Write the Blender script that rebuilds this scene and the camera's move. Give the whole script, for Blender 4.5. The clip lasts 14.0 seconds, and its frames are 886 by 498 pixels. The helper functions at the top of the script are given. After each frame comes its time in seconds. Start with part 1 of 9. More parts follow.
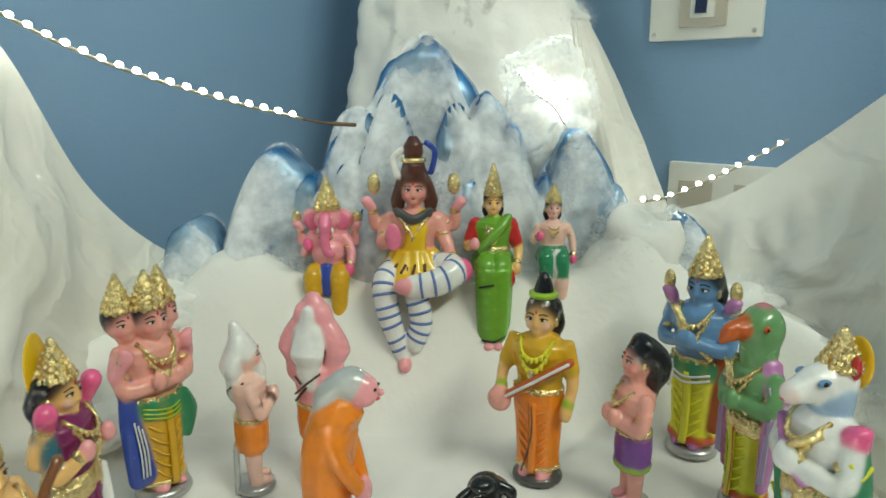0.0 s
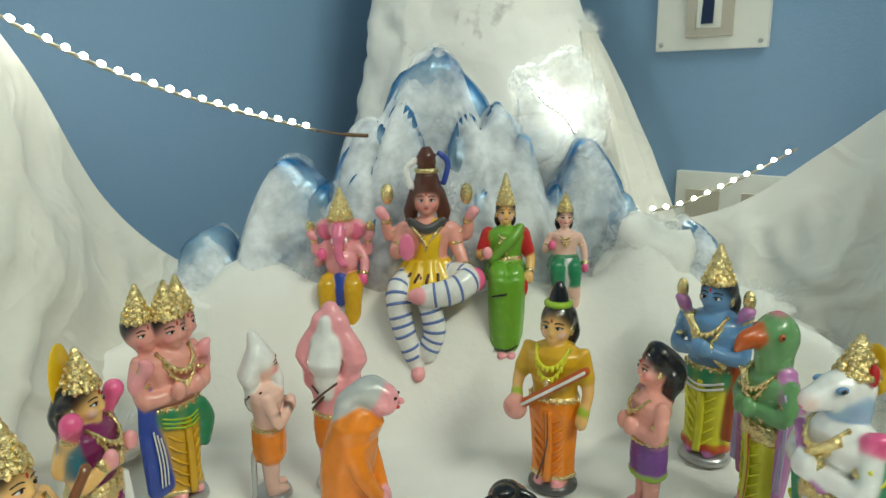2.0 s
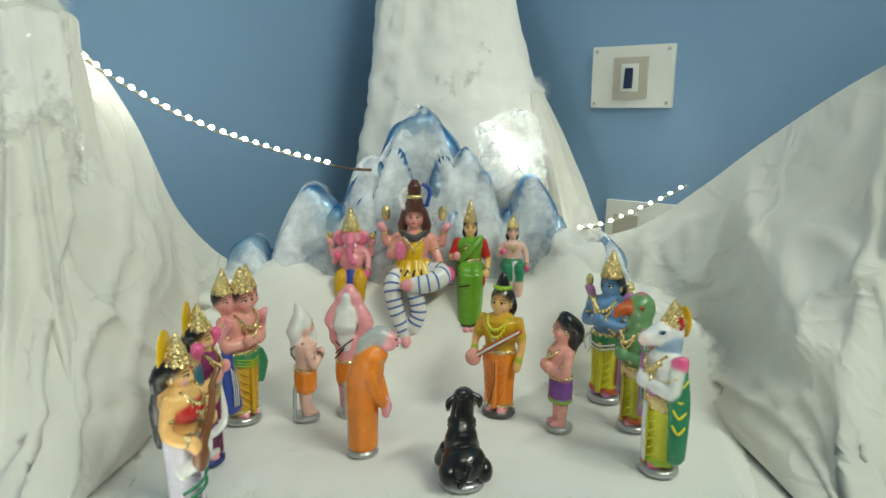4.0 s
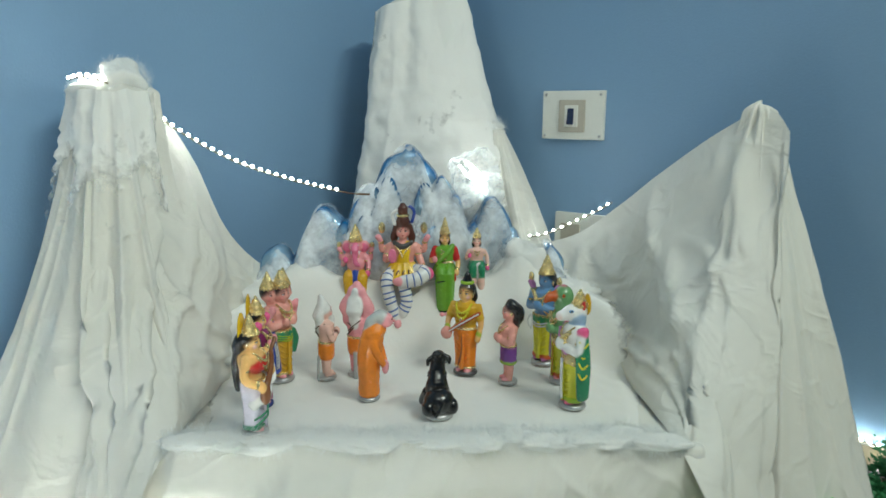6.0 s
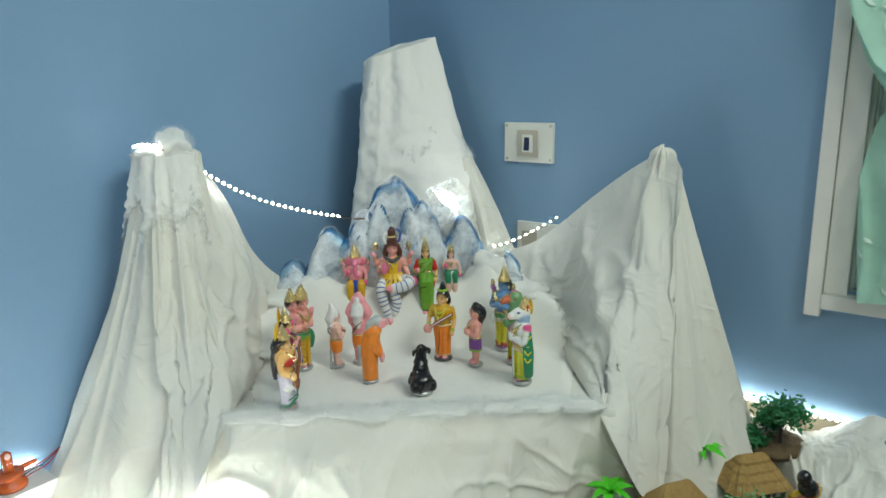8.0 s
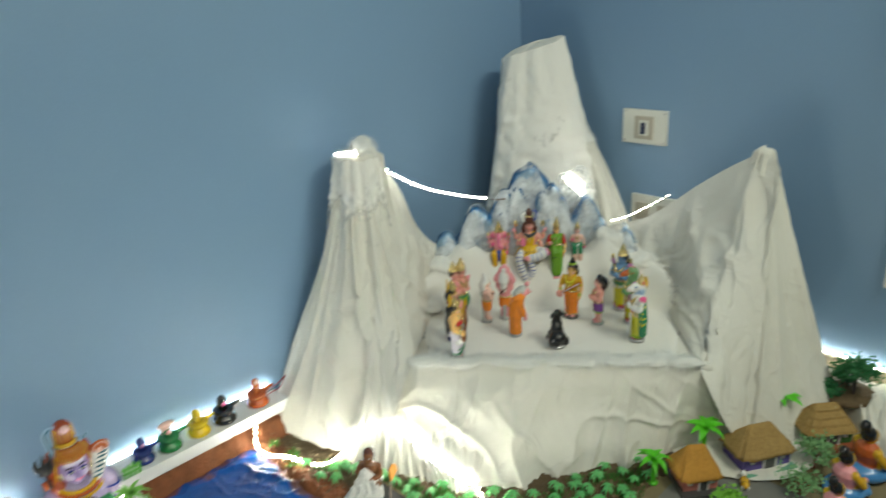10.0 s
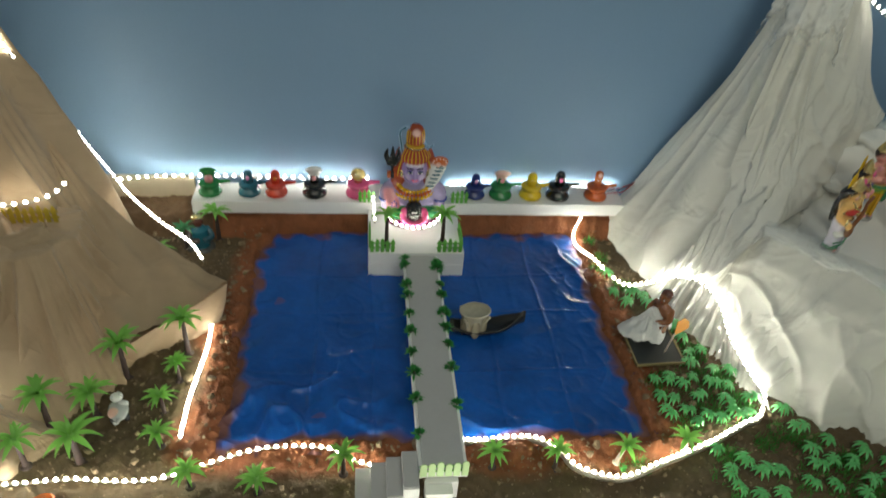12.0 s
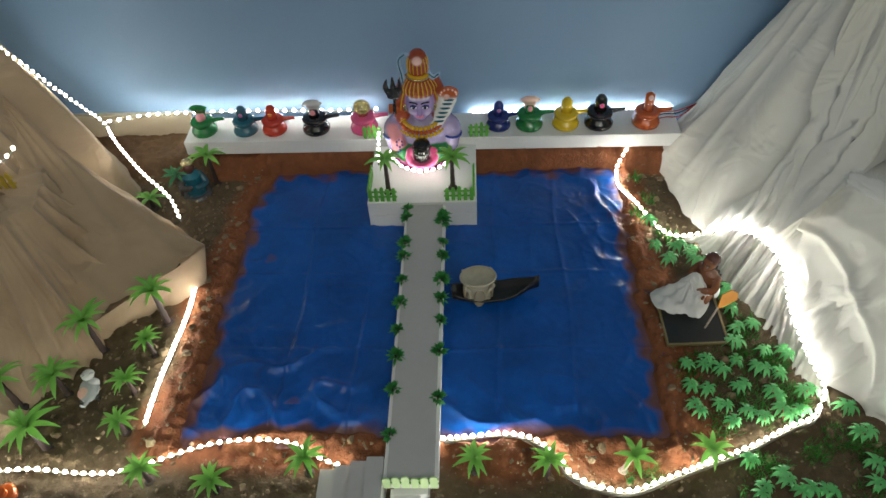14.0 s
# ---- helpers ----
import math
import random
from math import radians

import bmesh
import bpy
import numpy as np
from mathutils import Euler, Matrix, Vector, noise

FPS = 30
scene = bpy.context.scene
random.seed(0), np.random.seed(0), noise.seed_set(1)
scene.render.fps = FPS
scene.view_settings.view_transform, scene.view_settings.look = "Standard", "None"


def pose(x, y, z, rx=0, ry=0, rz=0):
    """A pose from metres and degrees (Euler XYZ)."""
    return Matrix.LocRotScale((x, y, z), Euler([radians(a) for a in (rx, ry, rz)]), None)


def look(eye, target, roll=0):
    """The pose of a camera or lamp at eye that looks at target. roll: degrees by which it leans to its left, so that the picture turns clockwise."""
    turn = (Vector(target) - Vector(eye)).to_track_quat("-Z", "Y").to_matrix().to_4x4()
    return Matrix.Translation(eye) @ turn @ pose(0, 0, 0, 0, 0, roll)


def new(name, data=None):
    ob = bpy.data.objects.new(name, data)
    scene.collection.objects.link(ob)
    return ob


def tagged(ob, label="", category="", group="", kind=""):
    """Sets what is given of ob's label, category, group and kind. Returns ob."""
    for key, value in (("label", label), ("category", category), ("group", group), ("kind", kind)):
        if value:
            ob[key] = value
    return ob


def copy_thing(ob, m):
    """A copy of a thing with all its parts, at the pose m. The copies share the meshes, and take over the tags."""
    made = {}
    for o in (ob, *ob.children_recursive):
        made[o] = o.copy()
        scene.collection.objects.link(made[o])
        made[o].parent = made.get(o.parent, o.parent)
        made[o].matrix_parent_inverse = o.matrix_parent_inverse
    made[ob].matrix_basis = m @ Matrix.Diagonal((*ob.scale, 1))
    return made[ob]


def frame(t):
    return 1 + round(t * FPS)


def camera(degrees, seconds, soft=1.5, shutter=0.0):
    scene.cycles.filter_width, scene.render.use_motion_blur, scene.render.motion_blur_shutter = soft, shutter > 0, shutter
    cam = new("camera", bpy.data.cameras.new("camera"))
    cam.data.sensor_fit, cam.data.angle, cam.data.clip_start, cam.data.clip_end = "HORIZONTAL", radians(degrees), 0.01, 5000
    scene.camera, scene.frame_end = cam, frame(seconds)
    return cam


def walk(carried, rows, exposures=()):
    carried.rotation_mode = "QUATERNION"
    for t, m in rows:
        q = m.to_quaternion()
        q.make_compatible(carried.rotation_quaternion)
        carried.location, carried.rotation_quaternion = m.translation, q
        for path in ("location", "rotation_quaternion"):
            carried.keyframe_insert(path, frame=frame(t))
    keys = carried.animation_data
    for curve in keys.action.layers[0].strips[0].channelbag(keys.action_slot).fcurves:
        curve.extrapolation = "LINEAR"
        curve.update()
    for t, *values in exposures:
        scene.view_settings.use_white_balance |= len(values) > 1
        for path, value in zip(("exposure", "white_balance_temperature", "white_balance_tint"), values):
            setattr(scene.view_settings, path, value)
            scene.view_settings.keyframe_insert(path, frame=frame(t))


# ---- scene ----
cam = camera(65.1, 14.0, shutter=0.5)
PATH = [
    (0, (-1.018, -0.899, 0.571), (0.453, 0.371, 0.099), -0.5),
    (0.5, (-1.034, -0.898, 0.579), (0.41, 0.411, 0.13), -0.2),
    (1, (-1.04, -0.899, 0.586), (0.375, 0.454, 0.176), 0.1),
    (1.5, (-1.021, -0.884, 0.564), (0.439, 0.398, 0.092), -0.0),
    (2, (-1.03, -0.893, 0.573), (0.444, 0.382, 0.126), -0.7),
    (2.5, (-1.065, -0.927, 0.58), (0.419, 0.346, 0.158), -0.5),
    (3, (-1.114, -0.969, 0.585), (0.395, 0.279, 0.177), -0.2),
    (3.2, (-1.138, -0.988, 0.589), (0.377, 0.258, 0.2), 0.5),
    (5.5, (-1.449, -1.229, 0.672), (0.096, -0.022, 0.274), 0.4),
    (6, (-1.498, -1.282, 0.693), (0.054, -0.084, 0.297), 0.3),
    (6.5, (-1.553, -1.343, 0.696), (0.028, -0.175, 0.327), 0.1),
    (7, (-1.612, -1.409, 0.707), (-0.057, -0.212, 0.322), -0.3),
    (9.5, (-1.996, -1.598, 1.126), (-0.496, -0.46, 0.452), -3.5),
    (10, (-2.075, -1.628, 1.14), (-0.756, -0.3, 0.437), -3.3),
    (10.2, (-2.083, -1.644, 1.113), (-0.855, -0.247, 0.378), -3.7),
    (10.5, (-2.053, -1.667, 1.098), (-1.079, -0.112, 0.303), -3.0),
    (10.8, (-2.003, -1.685, 1.073), (-1.361, 0.001, 0.21), -1.2),
    (11, (-1.967, -1.708, 1.049), (-1.46, 0.014, 0.168), -1.0),
    (11.1, (-1.972, -1.682, 1.064), (-1.48, 0.007, 0.113), 0.1),
    (11.5, (-1.909, -1.679, 1.058), (-1.579, -0.017, -0.004), 1.2),
    (12, (-1.896, -1.591, 1.028), (-1.663, 0.013, -0.143), 5.0),
    (12.5, (-1.865, -1.481, 1.008), (-1.627, -0.042, -0.36), 3.0),
    (13, (-1.816, -1.417, 1.015), (-1.707, -0.038, -0.43), 1.7),
    (13.5, (-1.713, -1.363, 1.026), (-1.741, 0.023, -0.415), -0.6),
    (14, (-1.663, -1.334, 1.028), (-1.752, 0.04, -0.423), -3.4),
]
walk(cam, [(t, look(eye, target, roll)) for t, eye, target, roll in PATH],
     exposures=[(0.0, 0.30, 7000, 6), (3.2, 0.30, 7000, 6), (5.3, 0.16, 6500, 8), (6.5, 0.14, 6400, 8), (9.5, 0.19, 7000, 10), (10.0, 0.02, 7200, 10), (11.5, -0.50, 7000, 12), (12.0, -0.82, 7200, 12), (12.5, -0.90, 7600, 12), (13.0, -0.92, 7400, 14), (14.0, -0.94, 6900, 17)])

# ---------------------------------------------------------------- world and lights
world = bpy.data.worlds.new("room_world")
scene.world = world
world.use_nodes = True
world.node_tree.nodes["Background"].inputs[0].default_value = (0.75, 0.85, 1.0, 1)
world.node_tree.nodes["Background"].inputs[1].default_value = 0.15


def area(name, m, sx, sy, watts, color):
    lamp = bpy.data.lights.new(name, "AREA")
    lamp.shape, lamp.size, lamp.size_y, lamp.energy, lamp.color = "RECTANGLE", sx, sy, watts, color
    ob = new(name, lamp)
    ob.matrix_world = m
    return ob


area("tube_light_lamp", look((-0.85, -2.55, 2.45), (-0.85, -0.5, 0.3)), 1.2, 0.10, 32, (0.93, 1.0, 0.90))
# added soft overhead fill with no fixture, lifts the room's ambient level
area("overhead_fill_lamp", look((-2.3, -2.0, 2.60), (-2.2, -1.9, 0.0)), 1.0, 1.0, 15, (0.92, 1.0, 0.90))

# ---------------------------------------------------------------- materials
MATS = {}


def material(name, color, rough=0.5, metal=0.0, vary=0.12, scale=30.0, bump=0.0, bump_scale=60.0, coat=0.0,
             emit=0.0, second=None, second_scale=6.0, second_amount=0.5, spec=0.5, sheen=0.0, trans=0.0):
    """Painted or plain surface: two scales of colour variation and a fine relief."""
    if name in MATS:
        return MATS[name]
    m = bpy.data.materials.new(name)
    m.use_nodes = True
    nt = m.node_tree
    n, l = nt.nodes, nt.links
    b = n["Principled BSDF"]
    b.inputs["Roughness"].default_value = rough
    b.inputs["Metallic"].default_value = metal
    b.inputs["Specular IOR Level"].default_value = spec
    b.inputs["Coat Weight"].default_value = coat
    b.inputs["Coat Roughness"].default_value = 0.12
    b.inputs["Sheen Weight"].default_value = sheen
    co = n.new("ShaderNodeTexCoord")
    big = n.new("ShaderNodeTexNoise")
    big.inputs["Scale"].default_value, big.inputs["Detail"].default_value = second_scale, 3
    fine = n.new("ShaderNodeTexNoise")
    fine.inputs["Scale"].default_value, fine.inputs["Detail"].default_value = scale, 5
    l.new(co.outputs["Object"], big.inputs["Vector"])
    l.new(co.outputs["Object"], fine.inputs["Vector"])
    mix = n.new("ShaderNodeMix")
    mix.data_type = "RGBA"
    c2 = second or tuple(c * (1 - vary) for c in color)
    mix.inputs[6].default_value = (*color, 1)
    mix.inputs[7].default_value = (*c2, 1)
    ramp = n.new("ShaderNodeMapRange")
    ramp.inputs["From Min"].default_value, ramp.inputs["From Max"].default_value = 0.35, 0.68
    ramp.inputs["To Max"].default_value = second_amount if second else 1.0
    l.new(big.outputs["Fac"], ramp.inputs["Value"])
    l.new(ramp.outputs[0], mix.inputs[0])
    hsv = n.new("ShaderNodeHueSaturation")
    val = n.new("ShaderNodeMapRange")
    val.inputs["To Min"].default_value, val.inputs["To Max"].default_value = 1 - vary, 1 + vary
    l.new(fine.outputs["Fac"], val.inputs["Value"])
    l.new(val.outputs[0], hsv.inputs["Value"])
    l.new(mix.outputs[2], hsv.inputs["Color"])
    l.new(hsv.outputs[0], b.inputs["Base Color"])
    if bump:
        tex = n.new("ShaderNodeTexNoise")
        tex.inputs["Scale"].default_value, tex.inputs["Detail"].default_value = bump_scale, 6
        l.new(co.outputs["Object"], tex.inputs["Vector"])
        bp = n.new("ShaderNodeBump")
        bp.inputs["Strength"].default_value, bp.inputs["Distance"].default_value = bump, 0.004
        l.new(tex.outputs["Fac"], bp.inputs["Height"])
        l.new(bp.outputs[0], b.inputs["Normal"])
    if emit:
        b.inputs["Emission Color"].default_value = (*color, 1)
        b.inputs["Emission Strength"].default_value = emit
    if trans:
        mt = n.new("ShaderNodeBsdfTranslucent")
        l.new(hsv.outputs[0], mt.inputs["Color"])
        ms = n.new("ShaderNodeMixShader")
        ms.inputs[0].default_value = trans
        l.new(b.outputs[0], ms.inputs[1])
        l.new(mt.outputs[0], ms.inputs[2])
        l.new(ms.outputs[0], n["Material Output"].inputs["Surface"])
    MATS[name] = m
    return m


def weave(m, size=2200.0, strength=0.16):
    """Adds a fine woven relief to a cloth."""
    nt = m.node_tree
    n, l = nt.nodes, nt.links
    co = n.new("ShaderNodeTexCoord")
    h = None
    for axis in ("X", "Z"):
        w = n.new("ShaderNodeTexWave")
        w.wave_type, w.bands_direction = "BANDS", axis
        w.inputs["Scale"].default_value, w.inputs["Distortion"].default_value = size / 6.283, 0.6
        l.new(co.outputs["Object"], w.inputs["Vector"])
        if h is None:
            h = w.outputs["Fac"]
        else:
            a = n.new("ShaderNodeMath")
            a.operation = "ADD"
            l.new(h, a.inputs[0]), l.new(w.outputs["Fac"], a.inputs[1])
            h = a.outputs[0]
    wr = n.new("ShaderNodeTexNoise")
    wr.inputs["Scale"].default_value, wr.inputs["Detail"].default_value = 22, 6
    l.new(co.outputs["Object"], wr.inputs["Vector"])
    big = n.new("ShaderNodeMath")
    big.operation = "MULTIPLY_ADD"
    big.inputs[1].default_value = 5.0
    l.new(wr.outputs["Fac"], big.inputs[0]), l.new(h, big.inputs[2])
    bp = n.new("ShaderNodeBump")
    bp.inputs["Strength"].default_value, bp.inputs["Distance"].default_value = strength, 0.0012
    l.new(big.outputs[0], bp.inputs["Height"])
    cr = n.new("ShaderNodeTexNoise")
    cr.inputs["Scale"].default_value, cr.inputs["Detail"].default_value, cr.inputs["Distortion"].default_value = 7, 3, 0.8
    l.new(co.outputs["Object"], cr.inputs["Vector"])
    ab = n.new("ShaderNodeMath")
    ab.operation = "SUBTRACT"
    ab.inputs[1].default_value = 0.5
    l.new(cr.outputs["Fac"], ab.inputs[0])
    ab2 = n.new("ShaderNodeMath")
    ab2.operation = "ABSOLUTE"
    l.new(ab.outputs[0], ab2.inputs[0])
    mr = n.new("ShaderNodeMapRange")
    mr.inputs["From Max"].default_value = 0.07
    mr.inputs["To Min"].default_value, mr.inputs["To Max"].default_value = 1.0, 0.0
    l.new(ab2.outputs[0], mr.inputs["Value"])
    b2 = n.new("ShaderNodeBump")
    b2.inputs["Strength"].default_value, b2.inputs["Distance"].default_value = 0.36, 0.005
    l.new(mr.outputs[0], b2.inputs["Height"]), l.new(bp.outputs[0], b2.inputs["Normal"])
    l.new(b2.outputs[0], n["Principled BSDF"].inputs["Normal"])
    return m


def cotton_material(name, density, scale, soft=0.34, tint=(0.90, 0.89, 0.85)):
    """Cotton wool: white fibre with holes where the fibres thin out."""
    m = bpy.data.materials.new(name)
    m.use_nodes = True
    nt = m.node_tree
    n, l = nt.nodes, nt.links
    b = n["Principled BSDF"]
    b.inputs["Base Color"].default_value = (*tint, 1)
    b.inputs["Roughness"].default_value = 1.0
    b.inputs["Specular IOR Level"].default_value = 0.1
    b.inputs["Sheen Weight"].default_value = 0.3
    co = n.new("ShaderNodeTexCoord")
    t1 = n.new("ShaderNodeTexNoise")
    t1.inputs["Scale"].default_value, t1.inputs["Detail"].default_value = scale, 6
    t1.inputs["Distortion"].default_value = 1.2
    l.new(co.outputs["Object"], t1.inputs["Vector"])
    t2 = n.new("ShaderNodeTexNoise")
    t2.inputs["Scale"].default_value, t2.inputs["Detail"].default_value = scale * 7, 4
    l.new(co.outputs["Object"], t2.inputs["Vector"])
    add = n.new("ShaderNodeMath")
    add.operation = "MULTIPLY_ADD"
    add.inputs[1].default_value = 0.45
    l.new(t2.outputs["Fac"], add.inputs[0]), l.new(t1.outputs["Fac"], add.inputs[2])
    at = n.new("ShaderNodeAttribute")
    at.attribute_name = "thick"
    sub = n.new("ShaderNodeMath")
    sub.operation = "ADD"
    l.new(add.outputs[0], sub.inputs[0]), l.new(at.outputs["Fac"], sub.inputs[1])
    r = n.new("ShaderNodeMapRange")
    r.inputs["From Min"].default_value, r.inputs["From Max"].default_value = 0.72 + 0.5 - density, 0.72 + 0.5 - density + soft
    l.new(sub.outputs[0], r.inputs["Value"])
    tr = n.new("ShaderNodeBsdfTransparent")
    tl = n.new("ShaderNodeBsdfTranslucent")
    tl.inputs["Color"].default_value = (0.8, 0.85, 0.86, 1)
    m1 = n.new("ShaderNodeMixShader")
    m1.inputs[0].default_value = 0.12
    l.new(b.outputs[0], m1.inputs[1]), l.new(tl.outputs[0], m1.inputs[2])
    ms = n.new("ShaderNodeMixShader")
    l.new(r.outputs[0], ms.inputs[0])
    l.new(tr.outputs[0], ms.inputs[1]), l.new(m1.outputs[0], ms.inputs[2])
    l.new(ms.outputs[0], n["Material Output"].inputs["Surface"])
    bp = n.new("ShaderNodeBump")
    bp.inputs["Strength"].default_value, bp.inputs["Distance"].default_value = 0.25, 0.004
    l.new(t2.outputs["Fac"], bp.inputs["Height"])
    l.new(bp.outputs[0], b.inputs["Normal"])
    MATS[name] = m
    return m


def blend_material(name, attr, a, b_, rough=0.8, bump=0.6, bump_scale=90.0, spec=0.3, vary=0.35):
    """Two colours mixed by a stored surface attribute, broken up by noise."""
    m = material(name, a, rough, vary=vary, scale=70, bump=bump, bump_scale=bump_scale, spec=spec,
                 second=tuple(c * 0.6 for c in a), second_scale=9, second_amount=0.8)
    nt = m.node_tree
    n, l = nt.nodes, nt.links
    bs = n["Principled BSDF"]
    old = bs.inputs["Base Color"].links[0].from_socket
    at = n.new("ShaderNodeAttribute")
    at.attribute_name = attr
    tx = n.new("ShaderNodeTexNoise")
    tx.inputs["Scale"].default_value, tx.inputs["Detail"].default_value = 38, 5
    co = n.new("ShaderNodeTexCoord")
    l.new(co.outputs["Object"], tx.inputs["Vector"])
    hs = n.new("ShaderNodeHueSaturation")
    hs.inputs["Color"].default_value = (*b_, 1)
    mr = n.new("ShaderNodeMapRange")
    mr.inputs["To Min"].default_value, mr.inputs["To Max"].default_value = 0.55, 1.5
    l.new(tx.outputs["Fac"], mr.inputs["Value"]), l.new(mr.outputs[0], hs.inputs["Value"])
    mx = n.new("ShaderNodeMix")
    mx.data_type = "RGBA"
    l.new(at.outputs["Fac"], mx.inputs[0]), l.new(old, mx.inputs[6]), l.new(hs.outputs[0], mx.inputs[7])
    l.new(mx.outputs[2], bs.inputs["Base Color"])
    return m


WALL = material("blue_wall_paint", (0.20, 0.335, 0.50), 0.45, vary=0.03, scale=140, bump=0.12, bump_scale=220,
                second=(0.215, 0.345, 0.50), second_scale=1.6, spec=0.35)
CEIL = material("ceiling_paint", (0.8, 0.8, 0.78), 0.9, vary=0.03)
CLOTH = weave(material("white_cotton_cloth", (0.73, 0.72, 0.665), 0.9, vary=0.03, scale=60, sheen=0.2,
                       second=(0.655, 0.64, 0.575), second_scale=3.2, second_amount=0.9, spec=0.15))
BROWN = weave(material("tan_cotton_cloth", (0.45, 0.33, 0.215), 0.9, vary=0.07, scale=40, sheen=0.2,
                       second=(0.35, 0.25, 0.16), second_scale=6, spec=0.15), 2600.0, 0.15)
COTTON = cotton_material("cotton_wool", 0.95, 10)
COTTON_THIN = cotton_material("cotton_wool_thin", 0.78, 14, 0.72, (0.84, 0.88, 0.92))
FOAM = material("white_foam_board", (0.82, 0.82, 0.80), 0.7, vary=0.04, scale=200, bump=0.15, bump_scale=400)
GREYPAPER = material("grey_card", (0.50, 0.49, 0.48), 0.8, vary=0.05, scale=120)
SOIL = blend_material("soil", "clay", (0.128, 0.088, 0.047), (0.22, 0.076, 0.030), bump=1.0, bump_scale=130)
KHAKI = material("khaki_floor_mat", (0.20, 0.16, 0.085), 0.8, vary=0.12, scale=90, second=(0.16, 0.13, 0.075), bump=0.2, bump_scale=300)
TARP = blend_material("blue_tarpaulin", "clay", (0.002, 0.100, 0.43), (0.17, 0.065, 0.03), 0.27, 1.0, 23, 0.45, 0.18)
LED = material("led_bead", (0.94, 1.0, 0.93), 0.4, emit=145.0)
LED_MID = material("clear_led_bead", (0.94, 1.0, 0.93), 0.4, emit=92.0)
LED_SOFT = material("small_led_bead", (0.94, 1.0, 0.93), 0.4, emit=52.0)
CORD = material("clear_cord", (0.36, 0.33, 0.25), 0.4, vary=0.1)
STONE = material("pebble", (0.15, 0.10, 0.055), 0.85, vary=0.35, scale=60, second=(0.34, 0.25, 0.15), second_scale=26, second_amount=0.9)
WHITEPL = material("white_plastic", (0.74, 0.74, 0.68), 0.35, vary=0.04, scale=60)
BEIGEPL = material("beige_plastic", (0.48, 0.44, 0.36), 0.4, vary=0.05)
FRAMEW = material("white_gloss_paint", (0.78, 0.76, 0.72), 0.3, vary=0.04, scale=30, bump=0.1)


PAINT_RGB = {}


def paint(color, rough=0.22, metal=0.0):
    """Glossy doll paint, one material for each colour."""
    key = "doll_paint_%02x%02x%02x_%d" % (*[int(255 * c) for c in color], metal > 0)
    PAINT_RGB[key] = color
    return material(key, color, rough, metal, vary=0.10, scale=120, bump=0.10, bump_scale=160, coat=0.25 if not metal else 0.0)


P = {
    "skin": paint((0.80, 0.36, 0.30)), "stripe": paint((0.14, 0.22, 0.50)), "blush": paint((0.78, 0.27, 0.26)), "pink": paint((0.86, 0.35, 0.38)), "hot": paint((0.85, 0.12, 0.30)), "cream": paint((0.86, 0.50, 0.18)),
    "pale": paint((0.84, 0.53, 0.44)), "gold": material("glitter_gold_paint", (0.93, 0.74, 0.36), 0.23, 0.92, vary=0.25, scale=260, bump=0.6, bump_scale=300), "yellow": paint((0.80, 0.50, 0.02)),
    "lemon": paint((0.72, 0.68, 0.04)), "orange": paint((0.84, 0.24, 0.02)), "ochre": paint((0.66, 0.37, 0.02)),
    "green": paint((0.02, 0.22, 0.10)), "leaf": paint((0.14, 0.36, 0.03)), "bird": paint((0.13, 0.30, 0.12)), "lime": paint((0.30, 0.50, 0.03)),
    "blue": paint((0.13, 0.28, 0.50)), "umber": paint((0.20, 0.075, 0.03), 0.45), "ashes": paint((0.36, 0.30, 0.50)), "navy": paint((0.015, 0.03, 0.17)), "royal": paint((0.03, 0.07, 0.36)), "teal": paint((0.02, 0.09, 0.13)),
    "purple": paint((0.18, 0.05, 0.28)), "plum": paint((0.20, 0.018, 0.10)), "lilac": paint((0.50, 0.40, 0.62)), "violet": paint((0.30, 0.24, 0.46)), "hair": paint((0.34, 0.055, 0.015)), "mauve": paint((0.48, 0.18, 0.42)),
    "white": paint((0.78, 0.78, 0.76)), "grey": paint((0.46, 0.48, 0.47)), "black": paint((0.008, 0.008, 0.009)), "brown": paint((0.09, 0.03, 0.02)),
    "red": paint((0.50, 0.02, 0.02)), "rust": paint((0.50, 0.10, 0.02)), "silver": paint((0.50, 0.50, 0.50), 0.3, 0.7), "slate": paint((0.07, 0.07, 0.07)),
    "sky": paint((0.30, 0.45, 0.62)), "tealglass": paint((0.01, 0.12, 0.17)), "glassgreen": paint((0.01, 0.20, 0.05)), "glassred": paint((0.62, 0.05, 0.02)),
    "glassyellow": paint((0.72, 0.50, 0.02)), "dress": paint((0.06, 0.25, 0.55)), "sari": paint((0.70, 0.66, 0.76)), "wine": paint((0.22, 0.012, 0.03)),
    "peach": paint((0.84, 0.50, 0.42)), "cerise": paint((0.82, 0.20, 0.34)), "facelilac": paint((0.34, 0.25, 0.52)),
}


